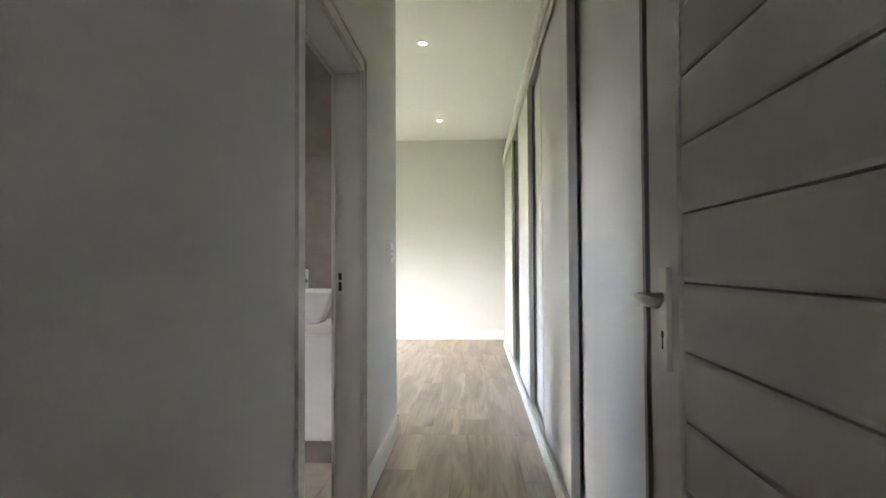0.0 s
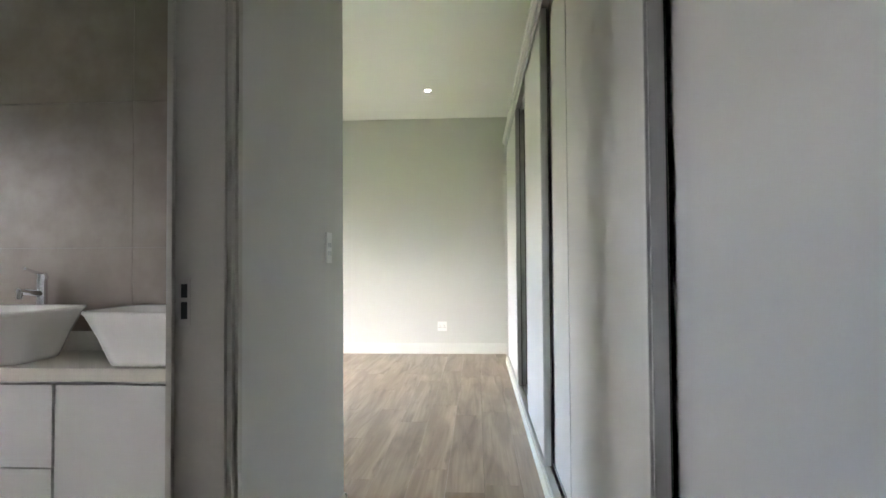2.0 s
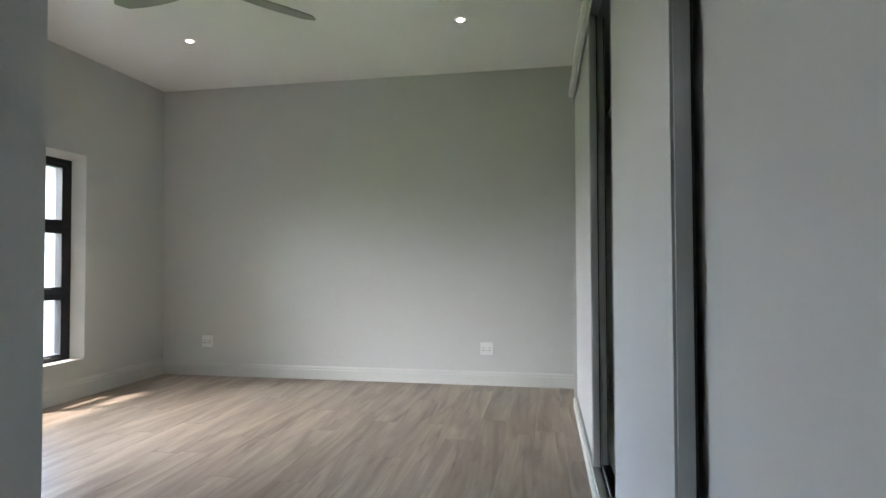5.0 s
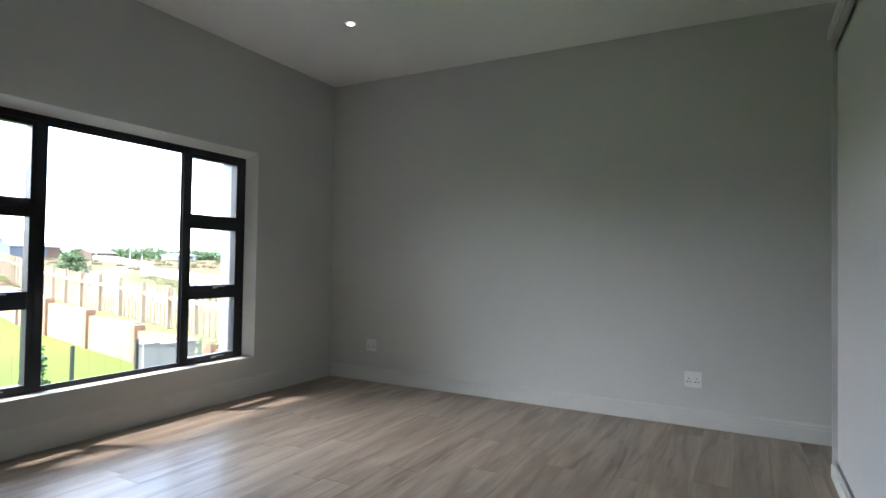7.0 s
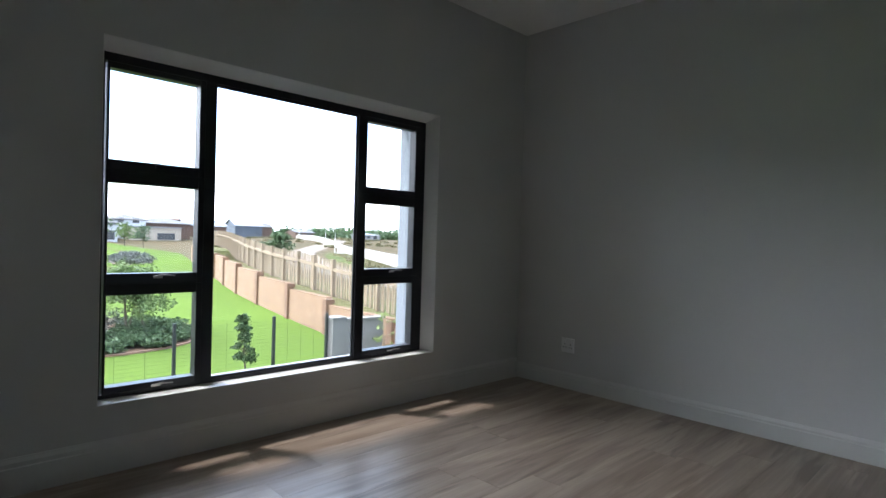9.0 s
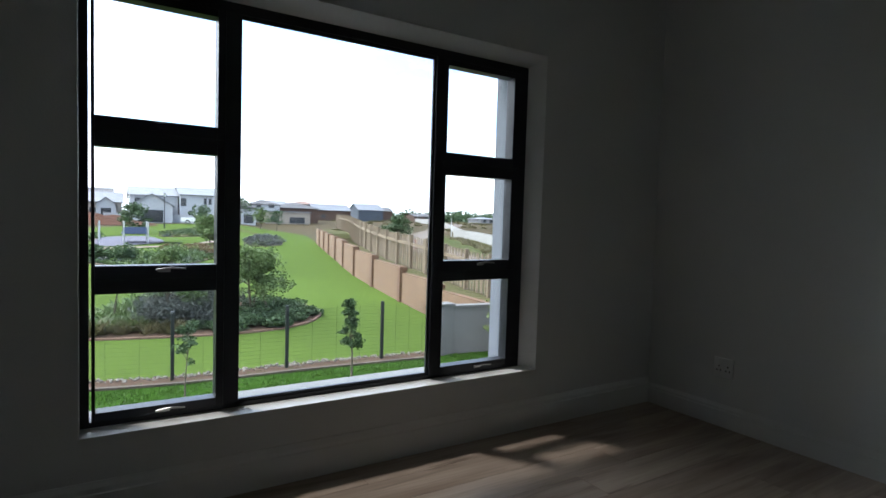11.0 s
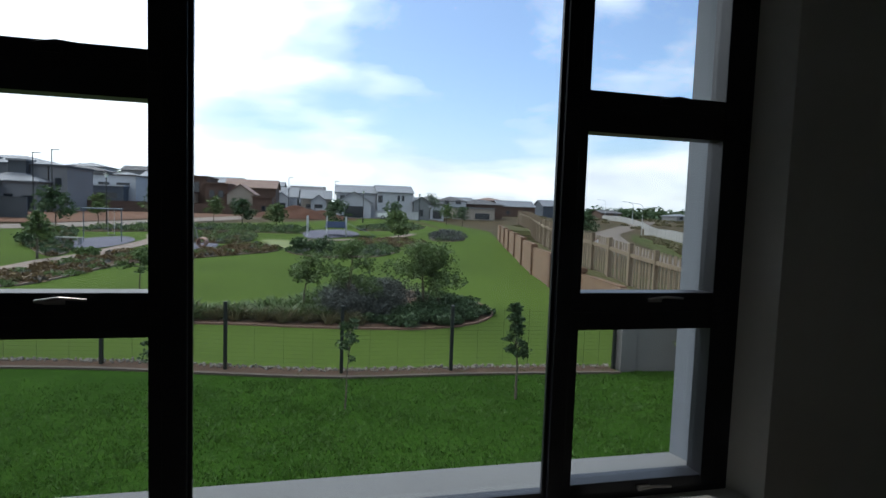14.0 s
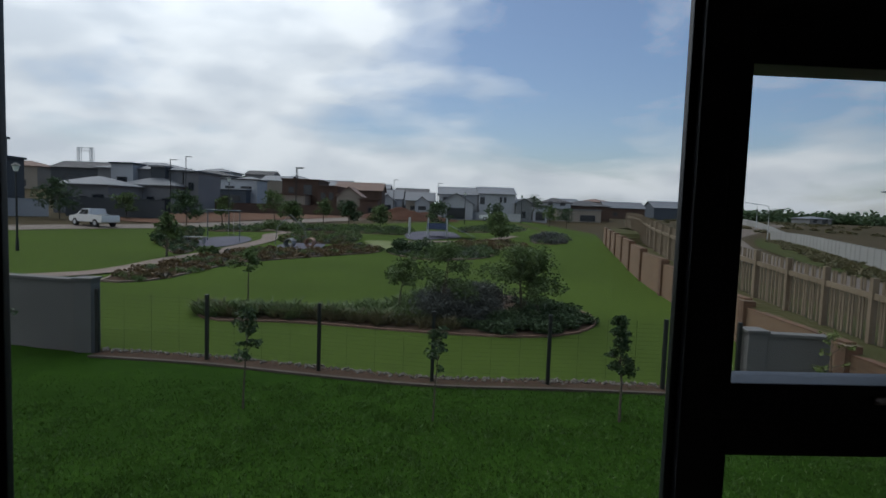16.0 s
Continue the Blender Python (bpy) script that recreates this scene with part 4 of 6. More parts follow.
far_beds = {
    "a": ([(-27.2, -8.2), (-27.6, -6.4), (-30.3, -5.6), (-33.6, -5.0), (-35.8, -3.4), (-38.8, -0.6), (-42.1, 2.2), (-46.8, 0.6), (-43.0, -1.6), (-40.4, -2.9), (-41.5, -5.3), (-39.3, -6.5), (-34.9, -7.7), (-31.3, -8.2)], M_SOIL),
    "b": ([(-37.1, -9.4), (-39.4, -11.2), (-45.8, -14.8), (-54.2, -17.4), (-55.2, -15.7), (-47, -12.6), (-41, -10.2), (-39, -9.4)], M_SOIL),
    "c": ([(-55.1, -14.6), (-56.4, -11.0), (-60, -6.6), (-58.7, 2.5), (-67, 2), (-66, -8), (-64, -12), (-58, -15.2)], M_SOIL),
    "d": ([(-46.5, 13.2), (-48, 8.2), (-52.3, 8.6), (-53.6, 12.5), (-49.6, 13.6)], M_SOIL),
    "e": ([(-53.5, 15.2), (-54.6, 18.2), (-64, 20), (-62.7, 17)], M_SOIL),
    "f": ([(-41.9, 2.8), (-39.6, 4.0), (-38.4, 5.8), (-39.4, 8.6), (-43.8, 10.8), (-46.2, 9.2), (-44.8, 5.3), (-43.8, 3.8)], M_SOIL),
    "g": ([(-50, -6.3), (-47.2, -6.0), (-46.6, -2.2), (-49.3, -0.6), (-57, -1.7), (-55, -6.3)], M_SOIL),
    "h": ([(-66, 9.0), (-74, 10.0), (-80, 14.0), (-80, 18.0), (-74, 17.5), (-68, 14)], M_SOIL),
}
bed_polys = {}
for key, (pts, mt) in far_beds.items():
    bed_polys[key] = smooth_line(pts, 1.2)
    drape("planting_bed_far", bed_polys[key], mt, 0.06, "mulched planting bed in the park", "flower bed")
    solid("bed_edging", ribbon(bmesh.new(), bed_polys[key] + bed_polys[key][:1], 0.14, 0.10, -0.02), M_PATH, "buff brick edging round a park bed", "edging", kind="structure")
path_line = smooth_line([(-22, -22), (-26, -14.5), (-28.2, -10.9), (-29.4, -9.6), (-31.6, -9.0), (-34.7, -8.7), (-37.8, -7.9), (-41.8, -7.5), (-48.4, -7.3), (-53.2, -8.6), (-56.5, -8.0), (-62, -13)], 1.0, False)
drape("park_path", strip(path_line, 1.3), M_PATH, 0.08, "buff paved footpath curving through the park", "path")
path2 = smooth_line([(-50.5, 3), (-52.0, 7.2), (-55.0, 11.0), (-62, 14.5)], 1.0, False)
drape("park_path", strip(path2, 1.2), M_PATH, 0.085, "buff paved footpath through the playground", "path")
drape("play_surface", smooth_line([(-46.7, -12.1), (-40.8, -9.9), (-42.1, -8.4), (-47.1, -8.3), (-50.3, -10.2)], 0.8), M_RUBBER, 0.09, "grey rubber playground surface", "play surface")
drape("play_surface", smooth_line([(-42.3, -4.9), (-42.1, -2.3), (-45.8, -2.4), (-45.3, -5.1)], 0.8), M_RUBBER, 0.09, "grey rubber playground surface with climbing tubes", "play surface")
drape("play_surface", smooth_line([(-52.6, 4.1), (-54.5, 6.6), (-58, 8.6), (-65.9, 7.3), (-63, 3.5), (-57, 3.2)], 0.8), M_RUBBER, 0.09, "grey rubber playground surface under a climbing frame", "play surface")
road_line = smooth_line([(-30, -60), (-42, -38), (-53, -29), (-60, -21), (-72, -14.5), (-92, -7), (-118, 4), (-150, 18)], 2.0, False)
drape("park_road", strip(road_line, 6.0), M_ROAD, 0.07, "buff paved estate road", "road")
drape("bare_plot", smooth_line([(-64, -24), (-80, -16), (-98, -8), (-112, -2), (-118, -8), (-112, -30), (-92, -44), (-74, -36)], 2.0), M_EARTH, 0.09, "bare red earth building plot", "bare earth")
tar_line = smooth_line([(-10, 30.2), (-28, 30.6), (-38, 31.8), (-47, 33.8), (-58, 37.4), (-72, 43.2), (-86, 50.2), (-113, 64.5), (-138, 84), (-180, 122)], 2.0, False)
drape("public_road", strip(tar_line, 5.4), M_TAR, 0.07, "dusty public road curving beyond the fence", "road")
drape("road_bank", smooth_line([(-14, 34.0), (-32, 34.6), (-42, 36.0), (-56, 40.6), (-71, 47.0), (-85, 53.8), (-104, 65), (-104, 67), (-90, 63.5), (-65, 51), (-54, 45.4), (-38, 38.6), (-14, 37)], 2.0), M_VERGE_G, 0.09, "rough grass bank beside the public road", "grass bank")


def leaf_cloud(name, centres, mat, rng, n, size, spread, parent, flat=0.7, long=1.7, label=""):
    """Many small folded leaves scattered round the given centres (x, y, z, radius)."""
    verts, faces = [], []
    w = np.array([c[3] ** 2 for c in centres])
    pick = rng.choice(len(centres), n, p=w / w.sum())
    d = rng.normal(size=(n, 3))
    d /= np.linalg.norm(d, axis=1)[:, None]
    r = rng.random(n) ** 0.45
    for i in range(n):
        cx, cy, cz, cr = centres[pick[i]]
        p = Vector((cx + d[i, 0] * r[i] * cr * spread, cy + d[i, 1] * r[i] * cr * spread, cz + d[i, 2] * r[i] * cr * flat))
        s = size * (0.6 + 0.8 * rng.random())
        q = Euler((rng.random() * 2.4 - 1.2, rng.random() * 2.4 - 1.2, rng.random() * 6.283)).to_quaternion()
        b = len(verts)
        for u, v, h in ((0, -long, 0), (0.5, -0.1, 0.18), (0, long, -0.1), (-0.5, -0.1, 0.18)):
            verts.append(p + q @ Vector((u * s, v * s * 0.5, h * s)))
        faces += [(b, b + 1, b + 2), (b, b + 2, b + 3)]
    ob = raw_mesh(name, verts, faces, mat, parent)
    return tagged(ob, label) if label else ob


def tree(x, y, height, crown_r, crown_h, mat, leaves, leaf, seed, label, trunk_r=0.05, stems=1, group="park trees", clumps=9, bare=0.35, lean=0.1, name="tree"):
    """A trunk with limbs that carry clumps of leaves."""
    rng = np.random.default_rng(seed)
    t = thing(name, label, "tree", group=group, at=(x, y, terrain(x, y) + 0.02))
    bm = bmesh.new()
    centres = []
    for s in range(stems):
        a0 = rng.random() * 6.283
        lx, ly = math.cos(a0) * lean * height * (1 if stems > 1 else 0.5), math.sin(a0) * lean * height * (1 if stems > 1 else 0.5)
        trunk = [(lx * k ** 1.3 + rng.normal() * 0.012 * height * k, ly * k ** 1.3 + rng.normal() * 0.012 * height * k, -0.05 + height * 0.86 * k) for k in (0, 0.2, 0.4, 0.6, 0.8, 1.0)]
        rr = trunk_r / math.sqrt(stems)
        path_tube(bm, trunk, [rr, rr * 0.85, rr * 0.68, rr * 0.5, rr * 0.33, rr * 0.12], 7)
        for c in range(clumps // stems):
            k = bare + (1 - bare) * (c + rng.random()) / (clumps / stems)
            i = min(4, int(k * 5))
            f = k * 5 - i
            base = Vector(trunk[i]).lerp(Vector(trunk[i + 1]), f)
            a = c * 2.4 + rng.random() * 1.2
            out = crown_r * (0.35 + 0.75 * rng.random()) * (1.0 - 0.55 * max(0, k - 0.6) / 0.4)
            tip = base + Vector((math.cos(a) * out, math.sin(a) * out, crown_h * (0.06 + 0.16 * rng.random())))
            mid = base.lerp(tip, 0.5) + Vector((0, 0, 0.04 * height * rng.random()))
            path_tube(bm, [base, mid, tip], [rr * 0.45, rr * 0.3, rr * 0.1], 5)
            centres.append((tip.x, tip.y, tip.z, crown_r * (0.28 + 0.3 * rng.random())))
            centres.append((mid.x, mid.y, mid.z + 0.03, crown_r * (0.16 + 0.16 * rng.random())))
        centres.append((trunk[-1][0], trunk[-1][1], trunk[-1][2], crown_r * 0.4))
    part("trunk", bm, M_BARK, t)
    leaf_cloud("crown", centres, mat, rng, leaves, leaf, 1.0, t)
    return t


def bush(x, y, r, h, mat, leaves, leaf, seed, label, long=1.7, name="bush", group="park shrubs"):
    rng = np.random.default_rng(seed)
    t = thing(name, label, "shrub", group=group, at=(x, y, terrain(x, y) + 0.03))
    cs = []
    for k in range(10):
        a, q = rng.random() * 6.283, r * math.sqrt(rng.random()) * 0.75
        cs.append((math.cos(a) * q, math.sin(a) * q, h * (0.30 + 0.35 * rng.random()), r * (0.35 + 0.25 * rng.random())))
    leaf_cloud("foliage", cs, mat, rng, leaves, leaf, 1.0, t, flat=h / r * 0.75, long=long)
    bm = bmesh.new()
    for k in range(7):
        c = cs[k]
        path_tube(bm, [(c[0] * 0.2, c[1] * 0.2, -0.05), (c[0] * 0.6, c[1] * 0.6, c[2] * 0.5), (c[0], c[1], c[2])], [0.02, 0.014, 0.006], 5)
    part("stems", bm, M_BARK, t)
    return t


def tufts(name, spots, mat, rng, blades, height, spread, label, width=0.02):
    """Grass-like clumps joined into one mesh."""
    verts, faces = [], []
    for x, y, s in spots:
        z = terrain(x, y) + 0.04
        for k in range(blades):
            a, q = rng.random() * 6.283, spread * s * math.sqrt(rng.random())
            h = height * s * (0.5 + 0.7 * rng.random())
            bx, by = x + math.cos(a) * q * 0.5, y + math.sin(a) * q * 0.5
            ox, oy = math.cos(a + rng.normal() * 0.7) * (q + 0.2 * h), math.sin(a + rng.normal() * 0.7) * (q + 0.2 * h)
            w = width * (0.6 + 0.8 * rng.random())
            wx, wy = -math.sin(a) * w, math.cos(a) * w
            b = len(verts)
            verts += [(bx - wx, by - wy, z), (bx + wx, by + wy, z), (bx + ox * 0.5 + wx * 0.8, by + oy * 0.5 + wy * 0.8, z + h * 0.7), (bx + ox * 0.5 - wx * 0.8, by + oy * 0.5 - wy * 0.8, z + h * 0.7), (bx + ox, by + oy, z + h)]
            faces += [(b, b + 1, b + 2, b + 3), (b + 3, b + 2, b + 4)]
    return tagged(raw_mesh(name, verts, faces, mat), label, "plants", kind="stuff")


def scatter(poly, n, rng, lo=0.6, hi=1.2):
    x0, x1, y0, y1 = min(p.x for p in poly), max(p.x for p in poly), min(p.y for p in poly), max(p.y for p in poly)
    out = []
    while len(out) < n:
        p = (x0 + (x1 - x0) * rng.random(), y0 + (y1 - y0) * rng.random())
        if inside(p, poly):
            out.append((p[0], p[1], lo + (hi - lo) * rng.random()))
    return out


rng = np.random.default_rng(5)
# lawn blades close to the house
bv, bf = [], []
patches = [(-5 - 11 * rng.random(), -7.5 + 22.5 * rng.random()) for _ in range(1500)]
for i in range(170000):
    px, py = patches[int(rng.random() * 1500)]
    x, y = (px + rng.normal() * 0.12, py + rng.normal() * 0.12) if i % 2 else (-5.2 - 10.4 * rng.random(), -7.5 + 22.5 * rng.random())
    if x < -15.9 + 0.09 * min(0.0, y - 5):
        continue
    h, a, w = 0.025 + 0.05 * rng.random(), rng.random() * 6.283, 0.006 + 0.009 * rng.random()
    lx, ly = rng.normal() * 0.03, rng.normal() * 0.03
    b = len(bv)
    bv += [(x - math.cos(a) * w, y - math.sin(a) * w, -2.885), (x + math.cos(a) * w, y + math.sin(a) * w, -2.885), (x + lx, y + ly, -2.885 + h)]
    bf.append((b, b + 1, b + 2))
tagged(raw_mesh("grass_blades", bv, bf, M_BLADE_G), "fine upright blades of the lush lawn", "grass", kind="stuff")

# planting in the near bed
front = []
for k in range(620):
    p = bed_line[int(rng.random() * len(bed_line))]
    if p.y < 7.07 and p.x > -22.07:
        front.append((p.x - 0.38 - 0.72 * rng.random(), p.y + rng.normal() * 0.1, 0.7 + 0.6 * rng.random()))
tufts("ornamental_grasses", front, M_TUFT, rng, 34, 0.34, 0.34, "buff ornamental grasses edging the bed", 0.013)
tufts("leafy_groundcover", [p for p in scatter(bed_line, 900, rng) if p[0] < -21.32 and p[1] < 6.13][:260], M_LEAF, rng, 24, 0.38, 0.34, "green strappy plants in the bed", 0.035)
spec = [(-20.85, 7.35, 0.7, 0.4), (-20.71, 8.29, 0.75, 0.43), (-20.85, 9.22, 0.75, 0.43), (-21.41, 10.16, 0.75, 0.43), (-22.25, 10.81, 0.75, 0.4), (-23.38, 10.81, 0.8, 0.4), (-21.88, 9.31, 0.9, 0.54), (-23.0, 9.88, 0.9, 0.5), (-24.31, 9.88, 0.9, 0.43), (-21.6, 8.38, 0.8, 0.5), (-20.71, 9.59, 0.5, 0.29)]
for i, (x, y, r, h) in enumerate(spec):
    bush(x, y, r, h, M_LEAF_D, 1000, 0.075, 40 + i, "low dark green shrub in the mulched bed")
for i, (x, y, r, h) in enumerate([(-21.97, 6.13, 1.0, 0.95), (-22.16, 7.16, 1.1, 1.1), (-23.19, 6.7, 1.1, 1.2), (-21.41, 6.79, 0.8, 0.8), (-23.19, 8.0, 1.1, 1.15), (-24.31, 7.26, 1.1, 1.1)]):
    bush(x, y, r, h, M_LEAF_G, 2600, 0.045, 60 + i, "soft grey-green feathery shrub in the bed", long=3.0)

tree(-23.94, -0.88, 2.2, 0.60, 0.8, M_LEAF, 620, 0.075, 1, "slender young tree with a small open crown in the bed", 0.035, clumps=7, bare=0.6)
tree(-22.54, 4.75, 2.1, 0.75, 0.9, M_LEAF, 950, 0.075, 2, "young tree with a spreading leafy crown in the bed", 0.04, clumps=9, bare=0.55, lean=0.2)
tree(-22.27, 6.28, 2.85, 0.95, 1.2, M_LEAF, 2200, 0.068, 3, "leafy young multi-stemmed tree in the bed", 0.05, stems=2, clumps=12, bare=0.3)
tree(-22.45, 9.04, 2.75, 1.15, 1.5, M_LEAF, 3000, 0.07, 4, "broad multi-stemmed leafy tree in the bed", 0.07, stems=3, clumps=18, bare=0.35, lean=0.22)
tree(-22.81, 9.73, 2.2, 0.9, 1.0, M_LEAF, 950, 0.075, 5, "leaning young leafy tree beside the larger one", 0.05, clumps=8, bare=0.5, lean=0.6)
# saplings along the fence
tree(-13.96, 2.34, 2.15, 0.33, 1.2, M_LEAF_D, 560, 0.046, 11, "thin staked sapling with sparse dark leaves on the lawn", 0.022, clumps=10, bare=0.52, group="saplings by the fence", name="sapling")
tree(-13.60, 5.98, 2.0, 0.27, 0.9, M_LEAF_D, 420, 0.046, 12, "short sapling with small dark leaves on the lawn", 0.02, clumps=9, bare=0.55, group="saplings by the fence", name="sapling")
tree(-13.83, 9.57, 2.38, 0.22, 0.5, M_LEAF_D, 1700, 0.042, 13, "narrow columnar sapling with dense dark leaves", 0.03, clumps=30, bare=0.46, group="saplings by the fence", name="sapling")
tree(-16.5, -4.25, 2.4, 0.40, 1.5, M_LEAF_D, 480, 0.065, 14, "leafy sapling in front of the plastered wall", 0.025, clumps=14, bare=0.35, group="saplings by the fence", name="sapling")
tree(-14.8, 14.4, 1.9, 0.38, 1.0, M_LEAF_Y, 120, 0.06, 15, "nearly bare thin sapling by the pale wall", 0.022, clumps=8, bare=0.3, group="saplings by the fence", name="sapling")

# ---------------------------------------------------------------- boundary fence
FENCE = [(-17.35, -2.45), (-17.05, 0.40), (-16.45, 3.27), (-15.95, 5.96), (-15.95, 8.62), (-15.85, 11.24), (-15.75, 12.88)]
fence = thing("mesh_fence", "dark steel mesh fence with square posts", "fence")
for i, (x, y) in enumerate(FENCE):
    z = terrain(x, y)
    part("post", boxes((x - 0.04, y - 0.04, z - 0.05, x + 0.04, y + 0.04, z + 1.66), bevel=0.004), M_POST, fence)
for (xa, ya), (xb, yb) in zip(FENCE, FENCE[1:]):
    bm = bmesh.new()
    za, zb = terrain(xa, ya), terrain(xb, yb)
    for k in range(16):
        h = 0.06 + k * 0.098
        rod(bm, (xa, ya + 0.04, za + h), (xb, yb - 0.04, zb + h), 0.0022, seg=3)
    for k in range(1, 4):
        f = k / 4
        rod(bm, (xa + (xb - xa) * f, ya + (yb - ya) * f, za + 0.03), (xa + (xb - xa) * f, ya + (yb - ya) * f, za + 1.6), 0.0035, seg=3)
    part("mesh_panel", bm, M_POST, fence)
kerb_line = smooth_line([(x + 0.35, y) for x, y in FENCE], 0.8, False)
solid("fence_kerb", ribbon(bmesh.new(), kerb_line, 0.10, 0.075, -0.05), M_KERB, "concrete kerb below the mesh fence", "kerb", kind="structure")
drape("fence_soil", strip(smooth_line([(x + 0.02, y) for x, y in FENCE], 0.8, False), 0.62), M_SOIL, 0.045, "strip of brown soil under the fence", "soil")
sv, sf = [], []
ico = bmesh.new()
bmesh.ops.create_icosphere(ico, subdivisions=1, radius=1.0)
ico_v, ico_f = [v.co.copy() for v in ico.verts], [[v.index for v in f.verts] for f in ico.faces]
ico.free()
fl = smooth_line([(x - 0.22, y) for x, y in FENCE], 0.1, False)
for i in range(620):
    p = fl[int(rng.random() * (len(fl) - 1))]
    x, y = p.x + rng.normal() * 0.07, p.y + rng.normal() * 0.05
    r = 0.024 + 0.034 * rng.random()
    q = Euler((rng.random() * 6, rng.random() * 6, rng.random() * 6)).to_matrix()
    b = len(sv)
    sv += [Vector((x, y, terrain(x, y) + 0.06)) + q @ Vector((v.x * r, v.y * r * 0.75, v.z * r * 0.55)) for v in ico_v]
    sf += [[b + k for k in f] for f in ico_f]
tagged(raw_mesh("fence_stones", sv, sf, M_STONE), "pale rough stones packed along the foot of the fence", "stones", kind="stuff")

# plastered garden walls where the mesh fence ends
for x0, y0, x1, y1, h, nm in ((-17.55, -2.62, -19.6, -14.0, 1.82, "left"), (-15.72, 12.98, -15.52, 14.75, 1.45, "right")):
    w = thing("garden_wall", "pale plastered garden wall with coping and end pier", "wall", group="plastered garden walls")
    bm = ribbon(bmesh.new(), smooth_line([(x0, y0), (x1, y1)], 1.0, False), 0.22, h - 0.04, -0.1)
    part("wall", bm, M_WALLG, w)
    part("coping", ribbon(bmesh.new(), smooth_line([(x0, y0), (x1, y1)], 1.0, False), 0.30, h + 0.02, h - 0.04), M_WALLG, w)
    z = terrain(x0, y0)
    s = -1 if y1 < y0 else 1
    part("pier", boxes((x0 - 0.2, y0 - 0.02 * s, z - 0.1, x0 + 0.2, y0 + 0.40 * s, z + h + 0.03), bevel=0.006), M_WALLG, w)
    part("cap", boxes((x0 - 0.24, y0 - 0.06 * s, z + h + 0.031, x0 + 0.24, y0 + 0.44 * s, z + h + 0.085), bevel=0.008), M_WALLG, w)

# ---------------------------------------------------------------- brick wall and palisade
BW = smooth_line([(-8, 15.2), (-15, 15.25), (-19.5, 15.45), (-23.4, 15.78), (-27.3, 16.22), (-31.5, 16.82), (-35.7, 17.65), (-41.3, 18.95), (-47.4, 20.3), (-57.2, 22.6)], 0.4, False)


def wall_top(x):
    """Level of the retaining wall's top."""
    return np.interp(-x, [8, 15, 20.6, 24, 27.2, 30.5, 37.4, 56, 72, 120], [-2.10, -1.75, -1.42, -1.15, -1.02, -0.82, -0.50, -0.20, 0.10, 0.6])


brick_wall = thing("brick_wall", "face-brick retaining wall with brick piers beside the park lawn", "wall")
seg_pts = [p for p in BW]
run, last, pier_at = 0.0, seg_pts[0], []
nxt = 3.1
for p in seg_pts[1:]:
    run += (p - last).length
    if run > nxt:
        pier_at.append(p)
        nxt += 4.25
    last = p
pier_at = [p for p in pier_at if (p - seg_pts[-1]).length > 1.0]
edges = [seg_pts[0]] + pier_at + [seg_pts[-1]]
for a, b in zip(edges, edges[1:]):
    za = wall_top((a.x + b.x) / 2)
    ia, ib = seg_pts.index(a), seg_pts.index(b)
    line = seg_pts[ia:ib + 1]
    bm = bmesh.new()
    ribbon(bm, line, 0.23, 1.0, 0.0, zf=lambda x, y: za - 1.0)
    for v in bm.verts:
        if v.co.z < za - 0.5:
            v.co.z = terrain(v.co.x, v.co.y) - 0.1
    part("brick_panel", bm, M_BRICK, brick_wall)
    bm = ribbon(bmesh.new(), line, 0.24, 0.025, 0.0, zf=lambda x, y: za)
    part("coping", bm, M_PIER, brick_wall)
for p in pier_at:
    d = Vector((-1, 0.12 if p.x > -30 else 0.24)).normalized()
    bm = boxes((-0.18, -0.21, terrain(p.x, p.y) - 0.1, 0.18, 0.15, wall_top(p.x) + 0.10), bevel=0.006)
    bmesh.ops.rotate(bm, verts=bm.verts[:], cent=(0, 0, 0), matrix=Matrix.Rotation(math.atan2(-d.y, -d.x), 3, "Z"))
    bmesh.ops.translate(bm, verts=bm.verts[:], vec=(p.x, p.y, 0))
    part("pier", bm, M_PIER, brick_wall)

PF = smooth_line([(-8, 16.25), (-16, 16.3), (-22, 16.45), (-27, 16.75), (-33, 17.8), (-40, 19.8), (-47, 22.3), (-56, 25.0), (-61, 25.9)], 0.1, False)


def bank(x, y):
    """Ground level behind the retaining wall."""
    return wall_top(x) - 0.06


drape("fence_bank", [Vector((p.x, p.y)) for p in BW[::4]] + [Vector((p.x, p.y + 2.2)) for p in PF[::-12]], M_VERGE, 0.0, "grassy bank held by the brick wall", "bank")
for v in bpy.data.objects["fence_bank"].data.vertices:
    near = max(0.0, 1 - max(0.0, min((Vector((v.co.x, v.co.y)) - p).length for p in PF[::10]) - 1.6) / 1.0)
    v.co.z = bank(v.co.x, v.co.y) if near > 0.6 or v.co.y < 18 + max(0, (-v.co.x - 28) * 0.25) else terrain(v.co.x, v.co.y) + 0.02

